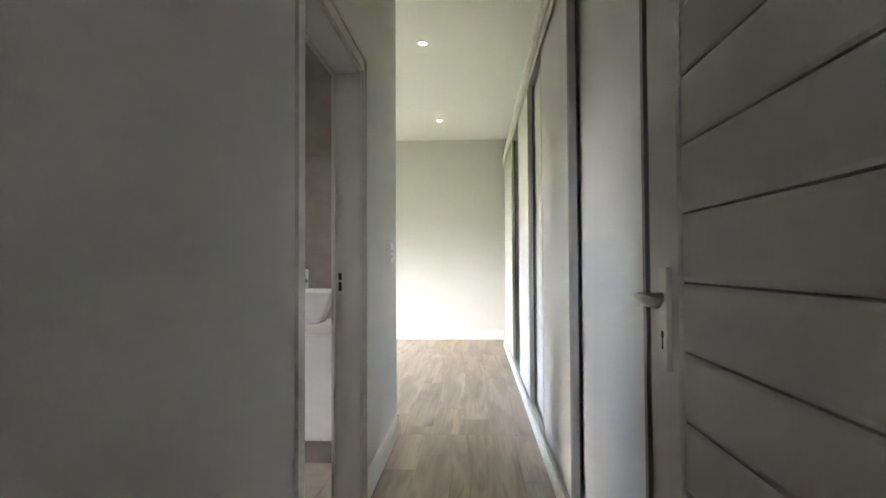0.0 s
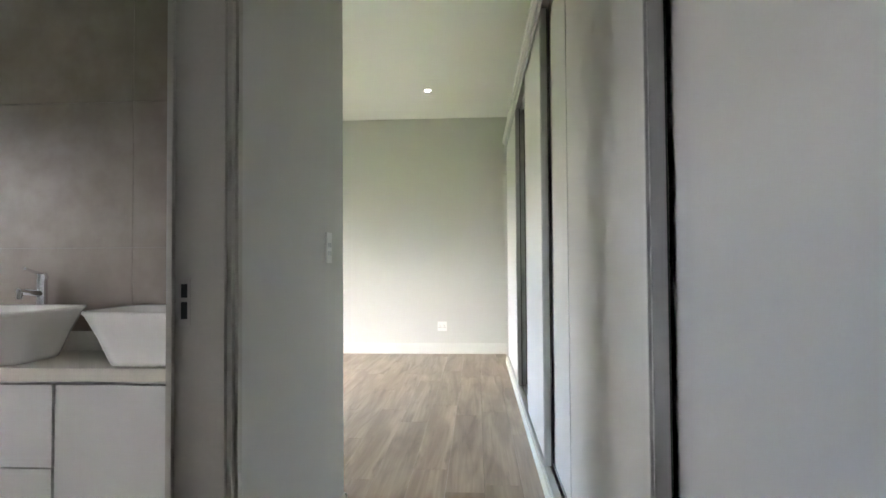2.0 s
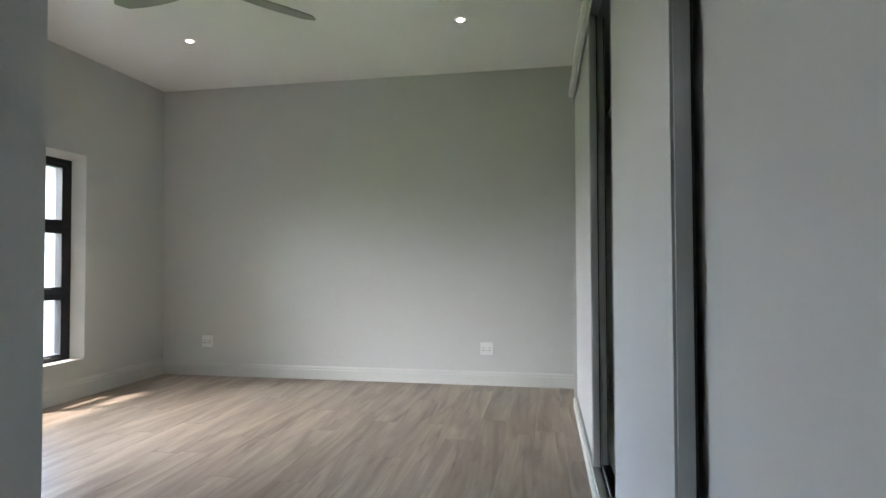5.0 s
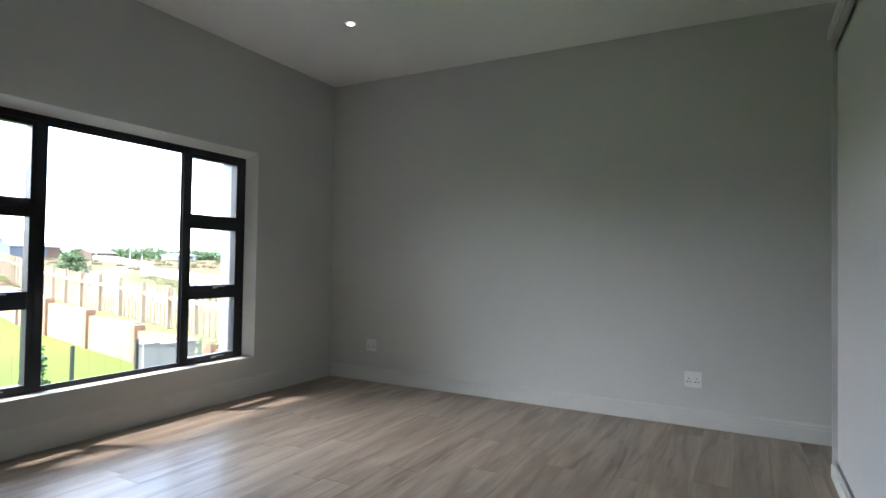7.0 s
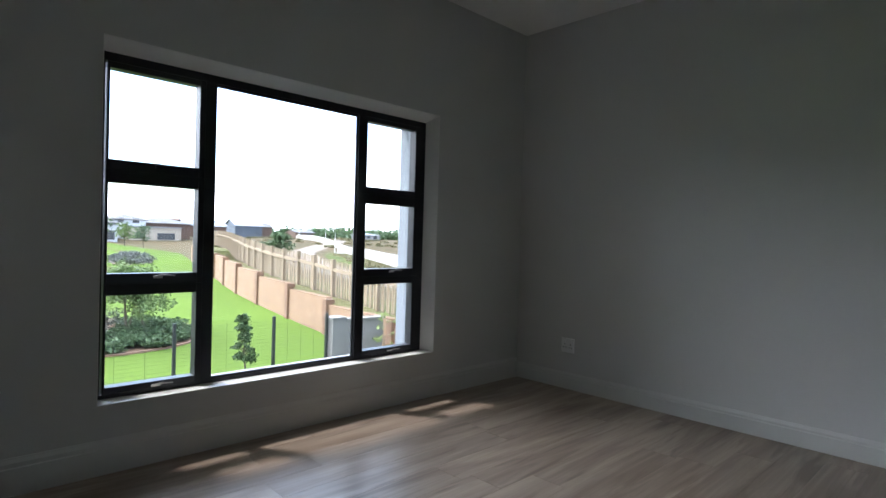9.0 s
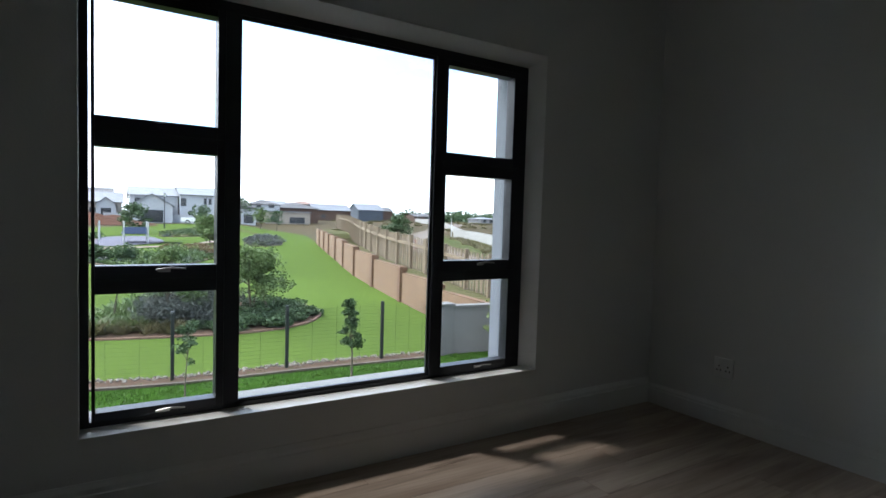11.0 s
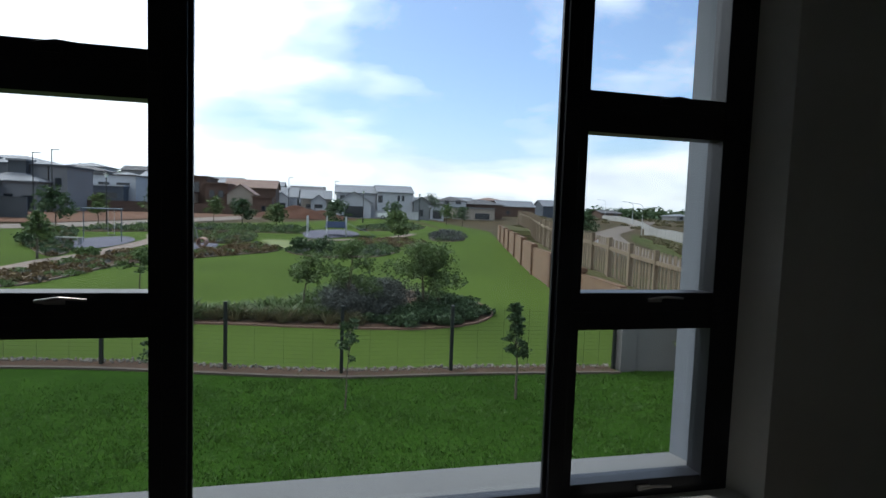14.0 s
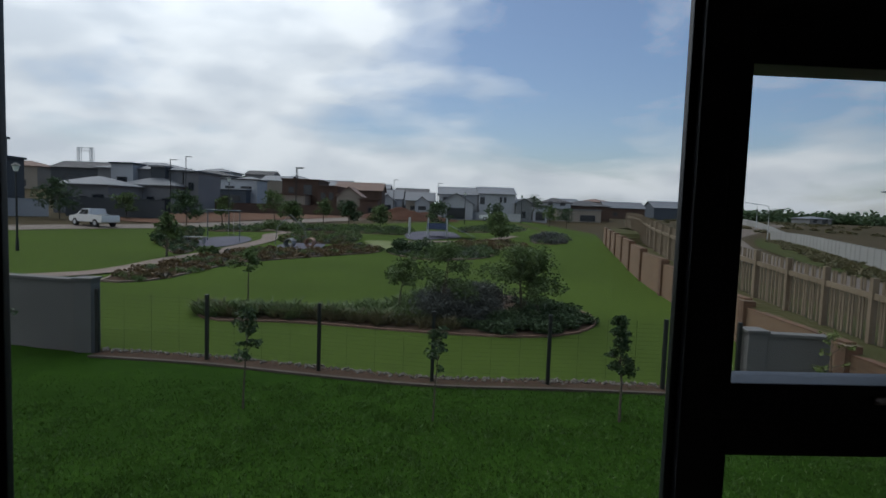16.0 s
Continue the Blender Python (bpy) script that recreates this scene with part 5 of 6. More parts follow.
palisade = thing("palisade_fence", "pale concrete palisade fence with posts, rail and upright pales", "fence")
pale_me, far_v, far_f = None, [], []
run, nxt, post_next, last, posts = 0.0, 0.0, 0.0, PF[0], []
count = 0
for p, q in zip(PF, PF[1:]):
    d = q - p
    run += d.length
    if run >= post_next:
        posts.append((p, math.atan2(d.y, d.x)))
        post_next += 1.65
    if run >= nxt:
        nxt += 0.165
        z, ang = bank(p.x, p.y), math.atan2(d.y, d.x)
        if -36 < p.x < -9 and count < 290:
            if pale_me is None:
                bm = boxes((-0.031, -0.014, 0.02, 0.031, 0.014, 1.50), bevel=0.005)
                ob = part("pale", bm, M_CONC, palisade)
                pale_me = ob.data
            else:
                ob = new("pale", pale_me)
                ob.parent = palisade
            ob.matrix_local = Matrix.Translation((p.x, p.y, z)) @ Matrix.Rotation(ang, 4, "Z")
            count += 1
        else:
            b = len(far_v)
            c, s = math.cos(ang), math.sin(ang)
            for zz in (z, z + 1.5):
                for ux, uy in ((-0.032, -0.018), (0.032, -0.018), (0.032, 0.018), (-0.032, 0.018)):
                    far_v.append((p.x + c * ux - s * uy, p.y + s * ux + c * uy, zz))
            far_f += [(b, b + 1, b + 5, b + 4), (b + 1, b + 2, b + 6, b + 5), (b + 2, b + 3, b + 7, b + 6), (b + 3, b, b + 4, b + 7), (b + 4, b + 5, b + 6, b + 7)]
tagged(raw_mesh("far_pales", far_v, far_f, M_CONC, palisade), kind="stuff")
for (p, a), (q, _) in zip(posts, posts[1:]):
    z = bank(p.x, p.y)
    bm = boxes((-0.055, -0.04, -0.1, 0.055, 0.12, 1.56), bevel=0.010)
    bmesh.ops.rotate(bm, verts=bm.verts[:], cent=(0, 0, 0), matrix=Matrix.Rotation(a, 3, "Z"))
    bmesh.ops.translate(bm, verts=bm.verts[:], vec=(p.x, p.y, z))
    part("post", bm, M_CONC, palisade)
    bm = bmesh.new()
    n = Vector((-math.sin(a), math.cos(a))) * 0.055
    z2 = bank(q.x, q.y)
    rows = [[bm.verts.new((u.x + n.x * k, u.y + n.y * k, zz + h)) for k, h in ((0.5, 1.06), (0.5, 1.20), (1.5, 1.20), (1.5, 1.06))] for u, zz in ((p, z), (q, z2))]
    for j in range(4):
        bm.faces.new((rows[0][j], rows[0][(j + 1) % 4], rows[1][(j + 1) % 4], rows[1][j]))
    part("rail", bm, M_CONC, palisade)

# ---------------------------------------------------------------- houses
M_ROOF_G = material("grey_roof_sheet", (0.162, 0.168, 0.180), (0.119, 0.125, 0.134), 0.6, big=0.3, fine=4, bump=0.1, stretch=(1, 1, 1))
M_ROOF_D = material("dark_roof_tile", (0.085, 0.080, 0.080), (0.060, 0.058, 0.058), 0.8, big=0.4, fine=5, bump=0.2)
M_ROOF_B = material("brown_roof_tile", (0.230, 0.150, 0.115), (0.170, 0.110, 0.085), 0.85, big=0.4, fine=5, bump=0.2)
M_H_WHITE = material("white_house_plaster", (0.425, 0.438, 0.455), (0.340, 0.350, 0.364), 0.9, big=0.4, fine=5, bump=0.05)
M_H_GREY = material("grey_house_plaster", (0.200, 0.204, 0.208), (0.153, 0.156, 0.162), 0.9, big=0.4, fine=5, bump=0.05)
M_H_DARK = material("charcoal_house_plaster", (0.070, 0.078, 0.085), (0.052, 0.058, 0.064), 0.9, big=0.4, fine=5, bump=0.05)
M_H_BLUE = material("slate_blue_cladding", (0.068, 0.082, 0.102), (0.050, 0.061, 0.078), 0.8, big=0.4, fine=5, bump=0.05)
M_H_TAN = material("sand_house_plaster", (0.323, 0.281, 0.230), (0.255, 0.221, 0.178), 0.9, big=0.4, fine=5, bump=0.05)
M_H_BRICK = material("raw_brown_brick", (0.106, 0.066, 0.048), (0.072, 0.046, 0.034), 0.95, big=0.5, fine=9, bump=0.3, fine_amount=0.5)
M_H_PANE = material("dark_house_glass", (0.020, 0.025, 0.030), (0.030, 0.035, 0.042), 0.12, big=2, fine=10, bump=0.0)


def gable(bm, x0, x1, y0, y1, z, rise, along, over=0.35, th=0.12):
    """Two sloping slabs; along: the ridge runs along x or y."""
    if along == "x":
        ym = (y0 + y1) / 2
        sec = [(y0 - over, z - over * rise / ((y1 - y0) / 2)), (ym, z + rise), (y1 + over, z - over * rise / ((y1 - y0) / 2))]
        rows = [[bm.verts.new((x, y, zz + d)) for y, zz in sec for d in (0, th)] for x in (x0 - over, x1 + over)]
    else:
        xm = (x0 + x1) / 2
        sec = [(x0 - over, z - over * rise / ((x1 - x0) / 2)), (xm, z + rise), (x1 + over, z - over * rise / ((x1 - x0) / 2))]
        rows = [[bm.verts.new((x, y, zz + d)) for x, zz in sec for d in (0, th)] for y in (y0 - over, y1 + over)]
    a, b = rows
    for i in (0, 2):
        bm.faces.new((a[i], a[i + 2], b[i + 2], b[i]))
        bm.faces.new((a[i + 1], b[i + 1], b[i + 3], a[i + 3]))
    bm.faces.new((a[0], b[0], b[1], a[1]))
    bm.faces.new((a[4], a[5], b[5], b[4]))
    for r in rows:
        bm.faces.new((r[0], r[1], r[3], r[2]))
        bm.faces.new((r[2], r[3], r[5], r[4]))
    return bm


def hip(bm, x0, x1, y0, y1, z, rise, over=0.45, th=0.15):
    x0, x1, y0, y1 = x0 - over, x1 + over, y0 - over, y1 + over
    m = min(x1 - x0, y1 - y0) / 2
    base = [bm.verts.new(p) for p in ((x0, y0, z), (x1, y0, z), (x1, y1, z), (x0, y1, z))]
    up = [bm.verts.new((v.co.x, v.co.y, z + th)) for v in base]
    if y1 - y0 >= x1 - x0:
        r0, r1 = bm.verts.new(((x0 + x1) / 2, y0 + m, z + rise)), bm.verts.new(((x0 + x1) / 2, y1 - m + 0.01, z + rise))
        tops = [(up[0], up[1], r0), (up[1], up[2], r1, r0), (up[2], up[3], r1), (up[3], up[0], r0, r1)]
    else:
        r0, r1 = bm.verts.new((x0 + m, (y0 + y1) / 2, z + rise)), bm.verts.new((x1 - m + 0.01, (y0 + y1) / 2, z + rise))
        tops = [(up[0], up[1], r1, r0), (up[1], up[2], r1), (up[2], up[3], r0, r1), (up[3], up[0], r0)]
    for f in tops:
        bm.faces.new(f)
    for i in range(4):
        bm.faces.new((base[i], base[(i + 1) % 4], up[(i + 1) % 4], up[i]))
    bm.faces.new(base[::-1])
    return bm


def house(label, blocks, group="houses of the estate"):
    """blocks: (x front, depth, y0, y1, eaves, rise, roof kind, wall, roof, windows); windows: (y share, z above ground, width, height)."""
    b0 = blocks[0]
    t = thing("house", label, "house", group=group)
    for xf, dep, y0, y1, eaves, rise, kind, mw, mr, wins in blocks:
        g = min(terrain(xf, y0), terrain(xf, y1), terrain(xf - dep, y0)) - 0.2
        gz = terrain(xf, (y0 + y1) / 2)
        bm = boxes((xf - dep, y0, g, xf, y1, eaves))
        if kind == "gable_x":
            vs = [bm.verts.new(p) for p in ((xf, y0, eaves), (xf, y1, eaves), (xf, (y0 + y1) / 2, eaves + rise), (xf - dep, y0, eaves), (xf - dep, y1, eaves), (xf - dep, (y0 + y1) / 2, eaves + rise))]
            bm.faces.new(vs[:3])
            bm.faces.new(vs[3:])
        if kind == "gable_y":
            vs = [bm.verts.new(p) for p in ((xf, y0, eaves), (xf - dep, y0, eaves), (xf - dep / 2, y0, eaves + rise), (xf, y1, eaves), (xf - dep, y1, eaves), (xf - dep / 2, y1, eaves + rise))]
            bm.faces.new(vs[:3])
            bm.faces.new(vs[3:])
        part("wall", bm, mw, t)
        rb = bmesh.new()
        if kind == "gable_x":
            gable(rb, xf - dep, xf, y0, y1, eaves + 0.02, rise, "x")
        elif kind == "gable_y":
            gable(rb, xf - dep, xf, y0, y1, eaves + 0.02, rise, "y")
        elif kind == "hip":
            hip(rb, xf - dep, xf, y0, y1, eaves + 0.01, rise)
        else:
            box(rb, xf - dep - 0.2, y0 - 0.2, eaves + 0.01, xf + 0.3, y1 + 0.2, eaves + 0.28)
        part("roof", rb, mr, t)
        for f, z, w, h in wins:
            yc = y0 + (y1 - y0) * f
            za = gz + z
            fr = part("window", boxes((xf, yc - w / 2, za, xf + 0.05, yc - w / 2 + 0.08, za + h), (xf, yc + w / 2 - 0.08, za, xf + 0.05, yc + w / 2, za + h),
                                      (xf, yc - w / 2 + 0.08, za, xf + 0.05, yc + w / 2 - 0.08, za + 0.08), (xf, yc - w / 2 + 0.08, za + h - 0.08, xf + 0.05, yc + w / 2 - 0.08, za + h)), M_H_DARK, t)
            part("pane", boxes((xf + 0.004, yc - w / 2 + 0.08, za + 0.08, xf + 0.02, yc + w / 2 - 0.08, za + h - 0.08)), M_H_PANE, fr)
    return t


W2 = [(0.2, 0.9, 1.2, 1.1), (0.55, 0.9, 1.6, 1.1), (0.82, 0.9, 0.9, 1.1), (0.25, 3.8, 1.2, 1.1), (0.7, 3.8, 1.5, 1.1)]
W1 = [(0.25, 0.9, 1.4, 1.1), (0.7, 0.6, 1.8, 1.6)]
house("tall charcoal and grey modern house with flat roof", [(-63, 9, -58, -43.8, 5.2, 0, "flat", M_H_DARK, M_H_DARK, [(0.8, 1.0, 1.2, 1.4)]), (-64, 7, -58, -45.0, 7.5, 0, "flat", M_H_GREY, M_H_GREY, [])])
house("large grey double-storey house with low hipped roofs", [(-93, 10, -47.5, -34.2, 5.6, 1.5, "hip", M_H_GREY, M_ROOF_G, [(0.25, 4.3, 2.4, 0.5), (0.75, 4.4, 2.0, 0.5), (0.25, 3.5, 2.4, 0.5), (0.52, 3.2, 1.6, 1.9), (0.72, 1.0, 2.2, 1.4), (0.1, 3.2, 1.0, 1.6), (0.9, 3.3, 1.0, 1.5)]),
      (-91.5, 5, -44.6, -41.2, 6.3, 0, "flat", M_H_WHITE, M_H_DARK, [(0.5, 4.2, 1.6, 1.2)]), (-91.8, 5, -38.6, -36.4, 6.0, 0, "flat", M_H_DARK, M_H_GREY, [(0.5, 3.8, 1.0, 1.6)]),
      (-89, 6, -41.5, -33.8, 3.0, 1.4, "hip", M_H_GREY, M_ROOF_G, [(0.2, 1.2, 1.4, 1.3), (0.55, 1.2, 1.2, 1.3), (0.85, 0.2, 1.4, 2.1)]), (-92.8, 9, -33.9, -31.6, 5.4, 0, "flat", M_H_GREY, M_H_DARK, [(0.5, 3.6, 0.9, 1.3)])])
house("grey single-storey house with a pale hipped roof", [(-80, 9, -45.8, -38.4, 2.6, 1.4, "hip", M_H_GREY, M_ROOF_G, [(0.22, 1.5, 1.8, 1.2), (0.55, 0.4, 1.0, 2.0), (0.82, 1.5, 1.6, 1.2)])])
house("dark low-pitched house on the hill", [(-130, 10, -80, -66, 7.4, 1.6, "gable_y", M_H_DARK, M_ROOF_D, W2)])
house("grey hillside house with wide dark windows", [(-150, 10, -60, -47.5, 7.6, 1.4, "hip", M_H_GREY, M_ROOF_D, [(0.35, 3.4, 5.0, 1.1), (0.75, 3.4, 2.5, 1.1), (0.5, 1.0, 6.0, 1.2)]), (-147, 6, -58, -49, 4.4, 0, "flat", M_H_WHITE, M_H_GREY, [(0.3, 1.0, 2.4, 1.4), (0.7, 1.0, 2.4, 1.4)])])
house("white and blue-grey house on the slope", [(-136, 8, -44.5, -36, 6.2, 0, "flat", M_H_WHITE, M_ROOF_D, [(0.25, 3.0, 2.2, 1.2), (0.7, 3.0, 2.6, 1.2)]), (-133, 6, -45, -37.5, 3.8, 0, "flat", M_H_BLUE, M_H_WHITE, [(0.5, 0.8, 5.0, 1.3)])])
house("long white house below the hill crest", [(-160, 9, -34, -20, 6.4, 1.0, "gable_y", M_H_WHITE, M_ROOF_G, [(0.2, 3.6, 1.5, 0.9), (0.45, 3.6, 1.5, 0.9), (0.7, 3.6, 1.5, 0.9), (0.9, 3.6, 1.0, 0.9)])])
house("brown brick hillside house with a pale roof", [(-150, 10, -47, -40, 6.6, 1.2, "hip", M_H_BRICK, M_ROOF_G, W1), (-149, 10, -39, -32, 6.8, 1.4, "gable_y", M_H_TAN, M_ROOF_G, W1)])
house("unfinished brown brick double-storey house", [(-112, 10, -23.6, -16.5, 5.6, 0, "flat", M_H_BRICK, M_H_BRICK, [(0.7, 3.6, 1.6, 1.9), (0.3, 0.4, 2.2, 1.8), (0.25, 3.8, 1.0, 1.2)]), (-110, 8, -16.4, -12.6, 4.4, 0, "flat", M_H_BRICK, M_H_BRICK, [(0.3, 2.8, 0.9, 1.3), (0.7, 2.8, 0.9, 1.3)]), (-109, 7, -12.5, -8.0, 2.9, 1.6, "gable_x", M_H_TAN, M_ROOF_B, [(0.5, 0.6, 1.6, 1.6)]),
      (-107, 5, -22.5, -18.0, 2.6, 0, "flat", M_H_TAN, M_H_BRICK, [(0.3, 0.4, 1.2, 1.9), (0.75, 0.8, 1.0, 1.1)]), (-106.5, 4, -7.8, -4.5, 2.2, 0, "flat", M_H_BRICK, M_H_BRICK, [(0.5, 0.5, 1.2, 1.2)])])
house("brick house with a pinkish tiled roof", [(-130, 9, -16.5, -6.0, 4.6, 1.8, "gable_y", M_H_BRICK, M_ROOF_B, W1)])
house("row house with grey gabled roof", [(-150, 9, -11.5, -2.5, 3.2, 2.4, "gable_y", M_H_WHITE, M_ROOF_G, W1), (-146, 4, -8, -4.2, 2.6, 1.6, "gable_x", M_H_WHITE, M_ROOF_G, [(0.5, 0.2, 2.0, 1.8)])])
house("pale house with grey gabled roof", [(-150, 9, -1.5, 6.0, 3.0, 2.2, "gable_y", M_H_TAN, M_ROOF_G, W1), (-146, 4, 1.0, 4.8, 2.4, 1.5, "gable_x", M_H_WHITE, M_ROOF_G, [(0.5, 0.2, 2.0, 1.8)])])
house("white double-storey house with grey gabled roofs and garage", [(-112, 9, 6.9, 14.4, 3.9, 1.5, "gable_y", M_H_WHITE, M_ROOF_G, [(0.15, 3.2, 0.9, 1.0)]), (-107.5, 6, 6.9, 13.2, 2.1, 1.9, "gable_x", M_H_WHITE, M_ROOF_G, [(0.5, 0.1, 3.4, 2.1)]),
      (-110, 10, 14.6, 21.4, 4.2, 1.4, "gable_y", M_H_WHITE, M_ROOF_G, [(0.25, 0.8, 0.8, 1.4), (0.5, 0.8, 0.8, 1.4), (0.6, 3.4, 0.5, 1.1), (0.72, 3.4, 0.5, 1.1), (0.08, 3.0, 0.9, 1.4)]), (-109, 7, 21.5, 24.5, 2.6, 0.9, "gable_x", M_H_GREY, M_ROOF_G, [(0.5, 0.7, 0.8, 1.3)])])
house("low dark house with flat verandah roof", [(-140, 9, 25.5, 33.5, 2.6, 1.8, "hip", M_H_DARK, M_ROOF_D, W1), (-136, 4, 26.5, 33.0, 2.3, 0, "flat", M_H_WHITE, M_H_DARK, [(0.3, 0.2, 2.2, 2.0), (0.75, 0.2, 2.2, 2.0)])])
house("white upper-storey house behind dark roofs", [(-150, 9, 34.8, 42.0, 3.6, 1.5, "hip", M_H_WHITE, M_ROOF_D, W2)])
house("sand-coloured house with long low roof", [(-152, 9, 41.5, 53.0, 3.0, 1.6, "hip", M_H_BRICK, M_ROOF_D, W1), (-146, 5, 37.5, 49.0, 1.9, 0, "flat", M_H_TAN, M_H_GREY, [(0.2, 0.4, 2.0, 1.3), (0.7, 0.2, 4.0, 1.6)])])
house("brown house with a grey tiled roof", [(-178, 9, 60.0, 72.5, 3.2, 1.9, "gable_y", M_H_BRICK, M_ROOF_G, W1), (-190, 9, 56, 66, 5.0, 1.2, "hip", M_H_TAN, M_ROOF_B, [])])
house("slate-blue barn-like house with pale pitched roof", [(-190, 10, 80.2, 89.8, 3.9, 2.2, "gable_y", M_H_BLUE, M_ROOF_G, [(0.8, 1.2, 1.0, 1.0)]), (-194, 8, 90.6, 95.5, 3.8, 1.3, "gable_y", M_H_BRICK, M_ROOF_D, [])])
for i, (x, y0, y1, e, r, mw, mr) in enumerate([(-190, -57, -48, 10.2, 1.4, M_H_GREY, M_ROOF_D), (-190, -46, -36, 9.2, 1.4, M_H_WHITE, M_ROOF_G), (-190, -33, -22, 7.8, 1.5, M_H_TAN, M_ROOF_G), (-190, -20, -9, 7.2, 1.4, M_H_GREY, M_ROOF_D),
                                              (-190, -7, 4, 6.2, 1.3, M_H_WHITE, M_ROOF_D), (-140, -102, -90, 7.8, 1.6, M_H_TAN, M_ROOF_B), (-150, -78, -64, 8.6, 1.2, M_H_GREY, M_ROOF_D), (-172, -30, -22, 7.0, 1.2, M_H_WHITE, M_ROOF_D), (-176, -16, -8, 6.6, 1.4, M_H_DARK, M_ROOF_G), (-170, 8, 15, 4.6, 1.5, M_H_GREY, M_ROOF_D), (-172, 24, 31, 4.4, 1.4, M_H_WHITE, M_ROOF_G), (-176, 33, 40, 4.2, 1.3, M_H_BRICK, M_ROOF_D), (-180, 44, 52, 4.4, 1.2, M_H_DARK, M_ROOF_G), (-166, -62, -53, 9.4, 1.3, M_H_WHITE, M_ROOF_G), (-196, 106, 114, 2.2, 1.0, M_H_BRICK, M_ROOF_D), (-176, 124, 131, 1.8, 0.9, M_H_GREY, M_ROOF_G)]):
    house("distant house with a pitched roof among the estate's rooftops", [(x, 9, y0, y1, e, r, "hip" if i % 2 else "gable_y", mw, mr, W1)])

for pts, h, mt, lab in (([(-72, -27), (-73, -39.5)], 2.3, M_H_DARK, "dark plastered boundary wall along the estate road"), ([(-70, -39.6), (-66, -47)], 2.0, M_H_WHITE, "pale plastered boundary wall along the estate road"),
                        ([(-104, -6), (-103, -20), (-98, -36)], 1.7, M_H_BRICK, "long brown brick boundary wall behind the bare plot"), ([(-106, 22), (-112, 8), (-112, 3)], 1.4, M_H_WHITE, "white boundary wall by the gabled house")):
    ln = smooth_line(pts, 2.0, False)
    t = thing("boundary_wall", lab, "wall")
    part("wall", ribbon(bmesh.new(), ln, 0.22, h, -0.2), mt, t)
    part("coping", ribbon(bmesh.new(), ln, 0.30, h + 0.07, h + 0.001), mt, t)

# heap of red soil
hv, hf, n = [], [], 22
for i in range(n + 1):
    for j in range(n + 1):
        u, v = i / n * 2 - 1, j / n * 2 - 1
        r = math.hypot(u, v)
        h = max(0.0, 1 - r) ** 0.9 * 2.2 * (0.8 + 0.5 * noise.noise((u * 3, v * 3, 2)))
        x, y = -97 + u * 5, 1.0 + v * 9
        hv.append((x, y, terrain(x, y) + 0.08 + h))
hf = [(i * (n + 1) + j, (i + 1) * (n + 1) + j, (i + 1) * (n + 1) + j + 1, i * (n + 1) + j + 1) for i in range(n) for j in range(n)]
tagged(raw_mesh("soil_heap", hv, hf, material("dark_red_soil", (0.095, 0.048, 0.032), (0.060, 0.032, 0.022), 0.95, big=0.6, fine=3, bump=0.6, spec=0.05), smooth=True), "heap of dark red soil on the bare plot", "soil heap")

# lattice gantry on the hill
t = thing("steel_gantry", "grey lattice steel gantry above the far roofs", "gantry", at=(-213, -126, terrain(-213, -126)))
for k in range(2):
    bm = bmesh.new()
    for dx in (0, 1.0):
        for dy in (0, 1.0):
            rod(bm, (dx, k * 4.6 + dy, -0.5), (dx, k * 4.6 + dy, 11.2), 0.10, seg=4)
    for z in range(0, 11):
        rod(bm, (1.0, k * 4.6, z), (1.0, k * 4.6 + 1.0, z + 1), 0.06, seg=3)
        rod(bm, (1.0, k * 4.6 + 1.0, z), (1.0, k * 4.6, z + 1), 0.06, seg=3)
    part("mast", bm, M_ALU, t)
bm = bmesh.new()
for z in (9.8, 11.0):
    rod(bm, (0.5, 0, z), (0.5, 5.6, z), 0.10, seg=4)
for k in range(6):
    rod(bm, (0.5, k * 0.93, 9.8), (0.5, k * 0.93 + 0.93, 11.0), 0.06, seg=3)
part("beam", bm, M_ALU, t)

# ---------------------------------------------------------------- road wall, lamps, sign
rw = thing("precast_wall", "pale precast concrete wall along the public road", "wall")
ln = smooth_line([(-107.2, 69.7), (-90.7, 64.5), (-65.3, 51.9), (-54, 46.2), (-38, 39.2), (-18, 37.6)], 2.4, False)
for a, b in zip(ln, ln[1:]):
    part("panel", ribbon(bmesh.new(), [a, b], 0.06, 1.62, -0.1), M_CONC2, rw)
    part("post", boxes((a.x - 0.08, a.y - 0.08, terrain(a.x, a.y) - 0.1, a.x + 0.08, a.y + 0.08, terrain(a.x, a.y) + 1.70)), M_CONC2, rw)
ln = smooth_line([(-110, 74), (-140, 88), (-180, 98)], 3, False)
solid("far_precast_wall", ribbon(bmesh.new(), ln, 0.1, 1.6, -0.1), M_CONC2, "distant pale wall beyond the road", "wall")


def road_lamp(x, y, h, reach):
    t = thing("street_lamp", "tall grey street lamp with a curved arm over the road", "street lamp", group="road lamps", at=(x, y, terrain(x, y)))
    bm = bmesh.new()
    path_tube(bm, [(0, 0, -0.1), (0, 0, h * 0.5), (0, 0, h - 0.7), (0, -reach * 0.12, h - 0.25), (0, -reach * 0.4, h - 0.03), (0, -reach, h + 0.08)], [0.10, 0.08, 0.06, 0.055, 0.05, 0.045], 8)
    part("pole", bm, M_ALU, t)
    part("lantern", boxes((-0.14, -reach - 0.75, h + 0.02, 0.14, -reach, h + 0.17), bevel=0.03), M_ALU, t)
    return t


